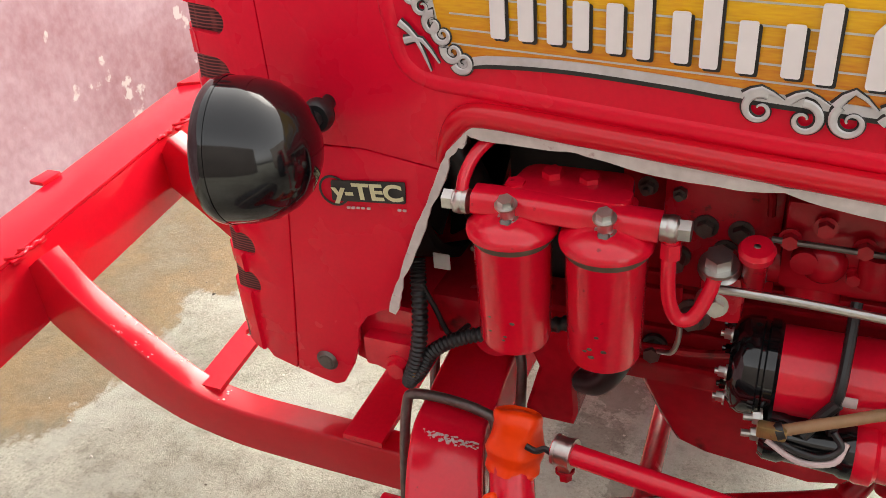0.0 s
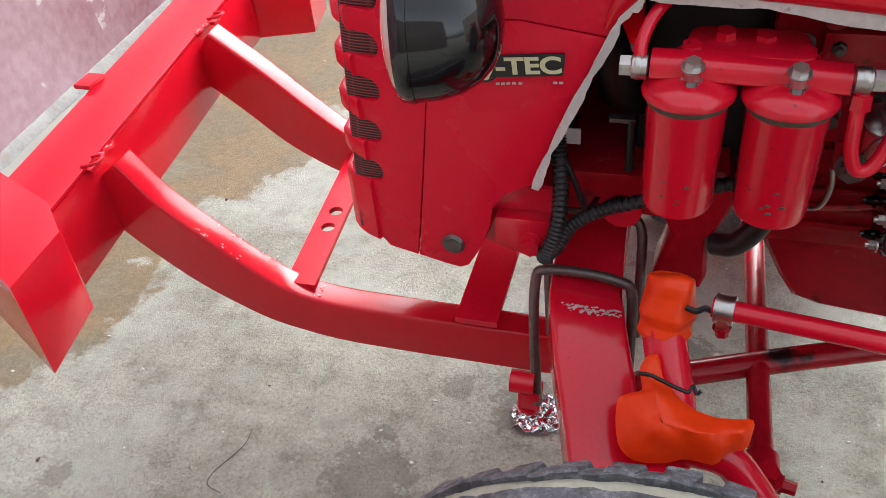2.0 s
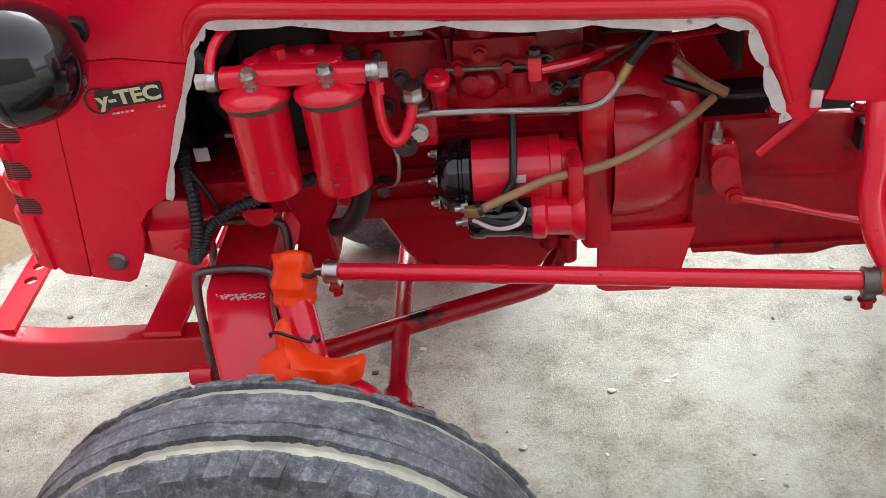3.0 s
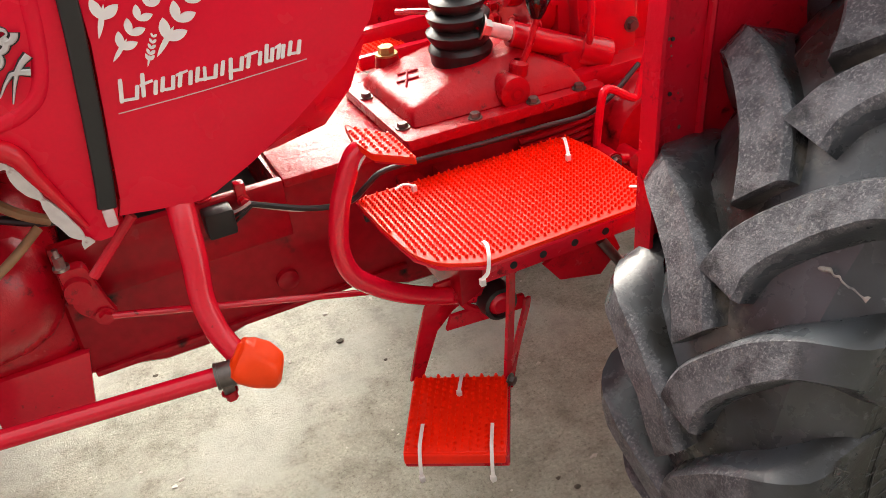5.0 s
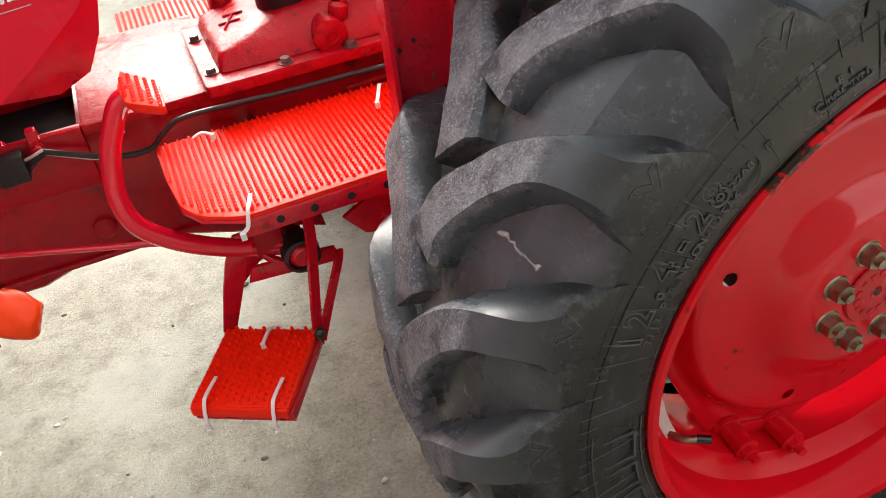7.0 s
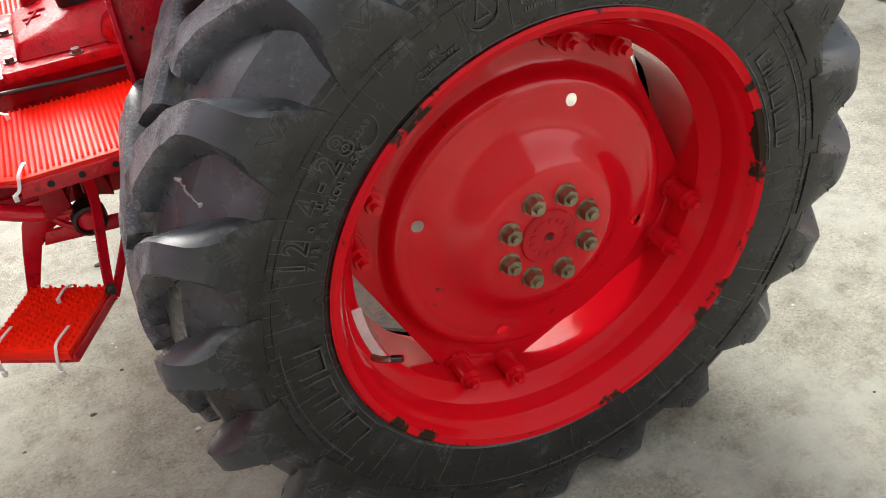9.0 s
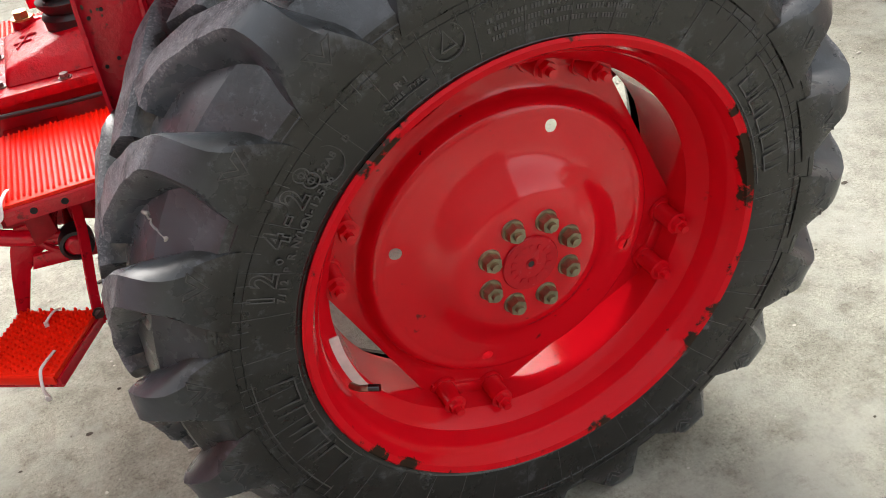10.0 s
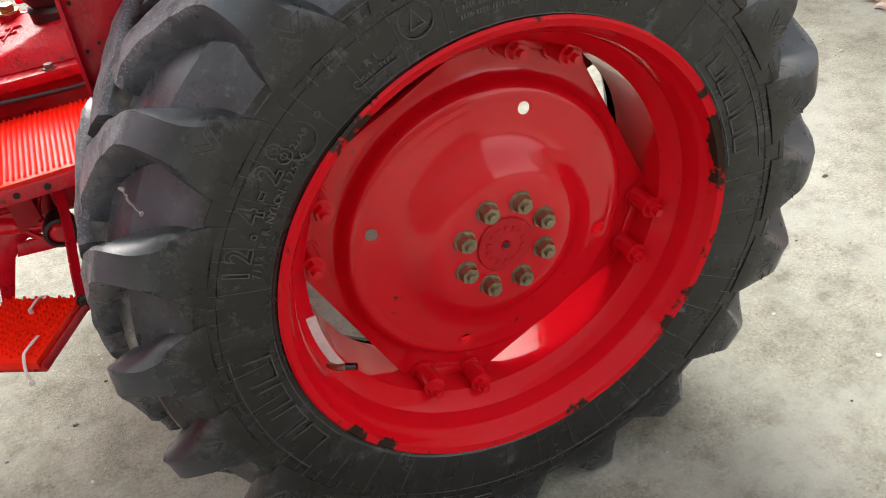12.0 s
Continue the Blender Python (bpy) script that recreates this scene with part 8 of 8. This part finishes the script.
    disc = [(r, -0.079 + (y + 0.079) * (1.42 if r < 0.236 else 1.42 - 0.42 * min(1, (r - 0.236) / 0.03))) for r, y in [(0.0, -0.079), (0.05, -0.079), (0.085, -0.0788), (0.105, -0.0782), (0.118, -0.0770), (0.128, -0.0745), (0.138, -0.0705), (0.148, -0.0655), (0.158, -0.0607), (0.168, -0.0568), (0.178, -0.0540), (0.188, -0.0522), (0.198, -0.0510), (0.203, -0.0505), (0.208, -0.0500), (0.213, -0.0495), (0.218, -0.0490), (0.223, -0.0485), (0.228, -0.0480), (0.233, -0.0473), (0.242, -0.0455), (0.249, -0.0405), (0.255, -0.0330), (0.259, -0.0190), (0.263, -0.0080), (0.268, -0.0015), (0.275, 0.0005), (0.282, 0.0010)]]
    seg, rings = 288, []

    def edge(a):
        """The disc's outer radius at an angle: long at the four pairs of bolts, cut straight between."""
        d = abs(((a - EAR) + 45) % 90 - 45)
        return min(0.326, 0.284 / math.cos(radians(45 - d)))

    for i in range(seg):
        a = 360 * i / seg
        c, s = math.cos(radians(a)), math.sin(radians(a))
        e = edge(a)
        cut = (min(0.282, e) - 0.242) / 0.040
        ring = []
        for r, y in disc[1:]:
            if r > 0.242:
                r = 0.242 + (r - 0.242) * cut
                y = float(np.interp(r, [p[0] for p in disc], [p[1] for p in disc]))
            ring.append(bm.verts.new((-r * c, y, -r * s)))
        e = max(e, r + 0.001)
        ring.append(bm.verts.new((-e * c, y + 0.002, -e * s)))
        ring.append(bm.verts.new((-e * c, y + 0.010, -e * s)))
        ring.append(bm.verts.new((-(e - 0.012) * c, y + 0.006, -(e - 0.012) * s)) if e < 0.27 else bm.verts.new((-0.27 * c, 0.014, -0.27 * s)))
        rings.append(ring)
    hub = bm.verts.new((0, -0.079, 0))
    for i in range(seg):
        a, b = rings[i], rings[(i + 1) % seg]
        bm.faces.new((hub, a[0], b[0]))
        for j in range(len(a) - 1):
            bm.faces.new((a[j], a[j + 1], b[j + 1], b[j]))
    # four round holes through the dish
    for i in range(4):
        a = radians(HOLE + 90 * i)
        c = Vector((-0.218 * math.cos(a), 0, -0.218 * math.sin(a)))

        def off(v, c=c):
            return math.hypot(v.co.x - c.x, v.co.z - c.z)

        bmesh.ops.delete(bm, geom=[f for f in bm.faces if min(off(v) for v in f.verts) < 0.0085 and f.calc_center_median().y < -0.02], context="FACES")
        for v in bm.verts:
            d = off(v)
            if d < 0.02 and any(e.is_boundary for e in v.link_edges):
                v.co.x, v.co.z = c.x + (v.co.x - c.x) * 0.0105 / d, c.z + (v.co.z - c.z) * 0.0105 / d
                v.co.y += 0.001
    part("disc", bm, RED_WHEEL, top, "glossy red dished wheel disc", sharp=40)
    hubcap = lathe([(-0.0785, 0.048), (-0.081, 0.0505), (-0.0835, 0.0485), (-0.0835, 0.010), (-0.080, 0.006), (-0.078, 0.0)], seg=36)
    part("hub_face", hubcap, RED_HUB, top, "dull red cast hub face")
    part("centre_hole", lathe([(-0.0842, 0.0), (-0.0842, 0.0055)], seg=12), BLACK_HOLE, top)
    cast = bmesh.new()
    for i in range(14):
        merge(cast, ring_bar(0.028, 0.036, 360 / 14 * i, 360 / 14 * i + 13, -0.0835, 0.0012, 2))
    tagged(part("cast_mark", cast, RED_HUB, top, "ring of small cast marks"), kind="stuff")
    for i in range(8):
        a = radians(NUT + 45 * i)
        p = Vector((-0.077 * math.cos(a), -0.077, -0.077 * math.sin(a)))
        nut = rod(p, p + Vector((0, -0.004, 0)), 0.0205, 0.0185, seg=20)
        rod(p + Vector((0, -0.003, 0)), p + Vector((0, -0.020, 0)), 0.0165, 0.0150, seg=6, bm=nut)
        rod(p + Vector((0, -0.018, 0)), p + Vector((0, -0.028, 0)), 0.0080, 0.0072, seg=14, bm=nut)
        part("wheel_nut", nut, NUT_STEEL, top, "olive-plated steel wheel nut")
    for i in range(4):
        for d in (-8.8, 8.8):
            a = EAR + 90 * i + d
            c, s = math.cos(radians(a)), math.sin(radians(a))
            p = Vector((-0.314 * c, 0, -0.314 * s))
            post = rod(p + Vector((0, 0.02, 0)), p + Vector((0, -0.048, 0)), 0.0195, 0.0180, seg=20)
            rod(p + Vector((0, 0.0, 0)), p + Vector((0, -0.006, 0)), 0.024, 0.022, seg=20, bm=post)
            part("boss", post, RED_WHEEL, top)
            head = hexbolt(p + Vector((0, -0.048, 0)), (0, -1, 0), 0.0150, 0.014, stud=0.012)
            part("rim_bolt", head, RED_WHEEL, top)
        a = EAR + 90 * i
        c, s = math.cos(radians(a)), math.sin(radians(a))
        pad = box(-0.03, 0.0, -0.03, 0.03, -0.075, 0.075, 0.006)
        put(pad, Matrix.Rotation(radians(-a), 4, "Y") @ Matrix.Translation((-0.302, 0.025, 0)))
        part("rim_bracket", pad, RED_WHEEL, top)
    a = radians(14.7)
    p = Vector((-0.330 * math.cos(a), -0.118, -0.330 * math.sin(a)))
    valve = tube([p + Vector((-0.012, 0.02, -0.004)), p + Vector((-0.004, 0.004, 0)), p + Vector((0.006, -0.006, 0.004)), p + Vector((0.012, -0.010, 0.005))], 0.0055, 4, 12)
    part("valve", valve, NUT_STEEL, top, "brass valve with a black cap")
    part("valve_cap", rod(p + Vector((0.009, -0.008, 0.005)), p + Vector((0.024, -0.018, 0.006)), 0.0060, seg=12), BLACK, top)
    drip = sweep([(-0.514, -0.080, 0.2935), (-0.513, -0.090, 0.2925), (-0.511, -0.102, 0.2895), (-0.5085, -0.116, 0.2855), (-0.505, -0.127, 0.2805), (-0.5025, -0.135, 0.2765)], lambda q: circle(0.0016 + 0.0030 * max(0, 0.25 - q) / 0.25 + 0.0016 * max(0, q - 0.8) / 0.2, 8), 5)
    part("dried_splash", crumple(drip, 0.0035, 110), SPLASH, top, "dried greyish-white splash on the tyre")
    part("overspray", ring_bar(0.326, 0.342, 2, 24, -0.066, 0.0005, 8), LEMON, top)
    # the carcass with its lugs and marks sits deep on the rim
    for child in top.children:
        if child.name.split(".")[0] in ON_TYRE:
            child.matrix_basis = Matrix.Translation((-0.006, 0.021, 0)) @ child.matrix_basis
    return top


ON_TYRE = {"tyre", "lug", "radial_rib", "moulded_ring", "size_marking", "ply_marking", "load_marking", "load_ring", "type_marking", "type_frame", "moulded_mark", "raised_outline", "frame_line", "fine_print", "chevron", "dried_splash"}
LUG_PHASE, EAR, NUT, HOLE = 0.0, -20.5, 18.9, -20.2
# paler than the tyre: highlights on the raised marks, put into their colour
RUBBER_MARK = shader("highlit_raised_rubber", (0.055, 0.055, 0.055), 0.45, 0, 0, 0.2, 20, 120, 0.2)
RED_HUB = shader("dull_red_hub", (0.44, 0.004, 0.012), 0.25, 0, 0.0, 0.15, 20, 120, 0.2, spec=0.3)
left_rear = rear_wheel()
left_rear.location = (0.038, -0.849, 0.578)
copy_thing(left_rear, pose(0.038, 0.745, 0.578, 0, 25, 180))


def front_wheel():
    top = holder("front_wheel", tractor, "front wheel with a ribbed dusty tyre")
    half = [(-0.060, 0.205), (-0.075, 0.225), (-0.084, 0.27), (-0.083, 0.31), (-0.078, 0.338), (-0.070, 0.350), (-0.057, 0.361), (-0.053, 0.361), (-0.050, 0.349), (-0.036, 0.349), (-0.033, 0.366), (-0.020, 0.368), (0.0, 0.368)]
    prof = half + [(-y, r) for y, r in half[::-1][1:]]
    part("tyre", crumple(lathe(prof, seg=240), 0.0035, 55), FRONT_RUBBER, top, "dusty ribbed rubber tyre")
    for s in (-1, 1):
        part("groove_mud", lathe([(s * 0.0525, 0.3545), (s * 0.048, 0.3548), (s * 0.038, 0.3552), (s * 0.0335, 0.3590)], seg=160), DUST, top, "pale dried mud in the groove")
        part("rib_edge", lathe([(s * 0.017, 0.3672), (s * 0.015, 0.3700), (s * 0.012, 0.3676)], seg=80), FRONT_RUBBER, top)
    bm = bmesh.new()
    rng = random.Random(5)
    for i in range(42):
        a = 360 / 42 * i
        for s in (-1, 1):
            blk = box(-0.0165 - rng.uniform(0, 0.002), 0.0150, s * 0.052, s * 0.079, 0.338, 0.3625 + rng.uniform(-0.002, 0.002), 0.005)
            for v in blk.verts:
                if abs(v.co.y) > 0.07:
                    v.co.z -= 0.012
                    v.co.x += 0.008 * s
            merge(bm, crumple(put(blk, Matrix.Rotation(radians(a), 4, "Y")), 0.004, 70, i))
    tagged(part("shoulder_block", bm, FRONT_RUBBER, top, "scalloped shoulder blocks"), kind="stuff")
    part("rim", lathe([(-0.066, 0.19), (-0.070, 0.207), (-0.062, 0.21), (-0.05, 0.195), (-0.03, 0.18), (0.03, 0.18), (0.05, 0.195), (0.062, 0.21), (0.07, 0.207), (0.066, 0.19)], seg=60), RED_WHEEL, top)
    part("disc", lathe([(-0.03, 0.0), (-0.03, 0.06), (-0.01, 0.10), (0.0, 0.14), (0.0, 0.182)], seg=48), RED_WHEEL, top)
    part("hub", lathe([(-0.09, 0.0), (-0.09, 0.03), (-0.08, 0.045), (-0.03, 0.05)], seg=28), RED_CAST, top)
    for i in range(6):
        a = radians(60 * i)
        part("wheel_nut", hexbolt((0.075 * math.cos(a), -0.026, 0.075 * math.sin(a)), (0, -1, 0), 0.011, 0.014), NUT_STEEL, top)
    return top


left_front = front_wheel()
left_front.location, left_front.rotation_euler = (-1.885, -0.745, 0.370), (0, 0, radians(0))
copy_thing(left_front, pose(-1.84, 0.70, 0.365, 0, 12, 180))
for s in (-1, 1):
    part("stub_axle", rod((-1.91, s * 0.50, 0.40), (-1.885, s * 0.70, 0.368), 0.035, 0.03, seg=20), RED, tractor)
    part("king_pin", rod((-1.90, s * 0.50, 0.30), (-1.90, s * 0.49, 0.50), 0.03, seg=20), RED, tractor)
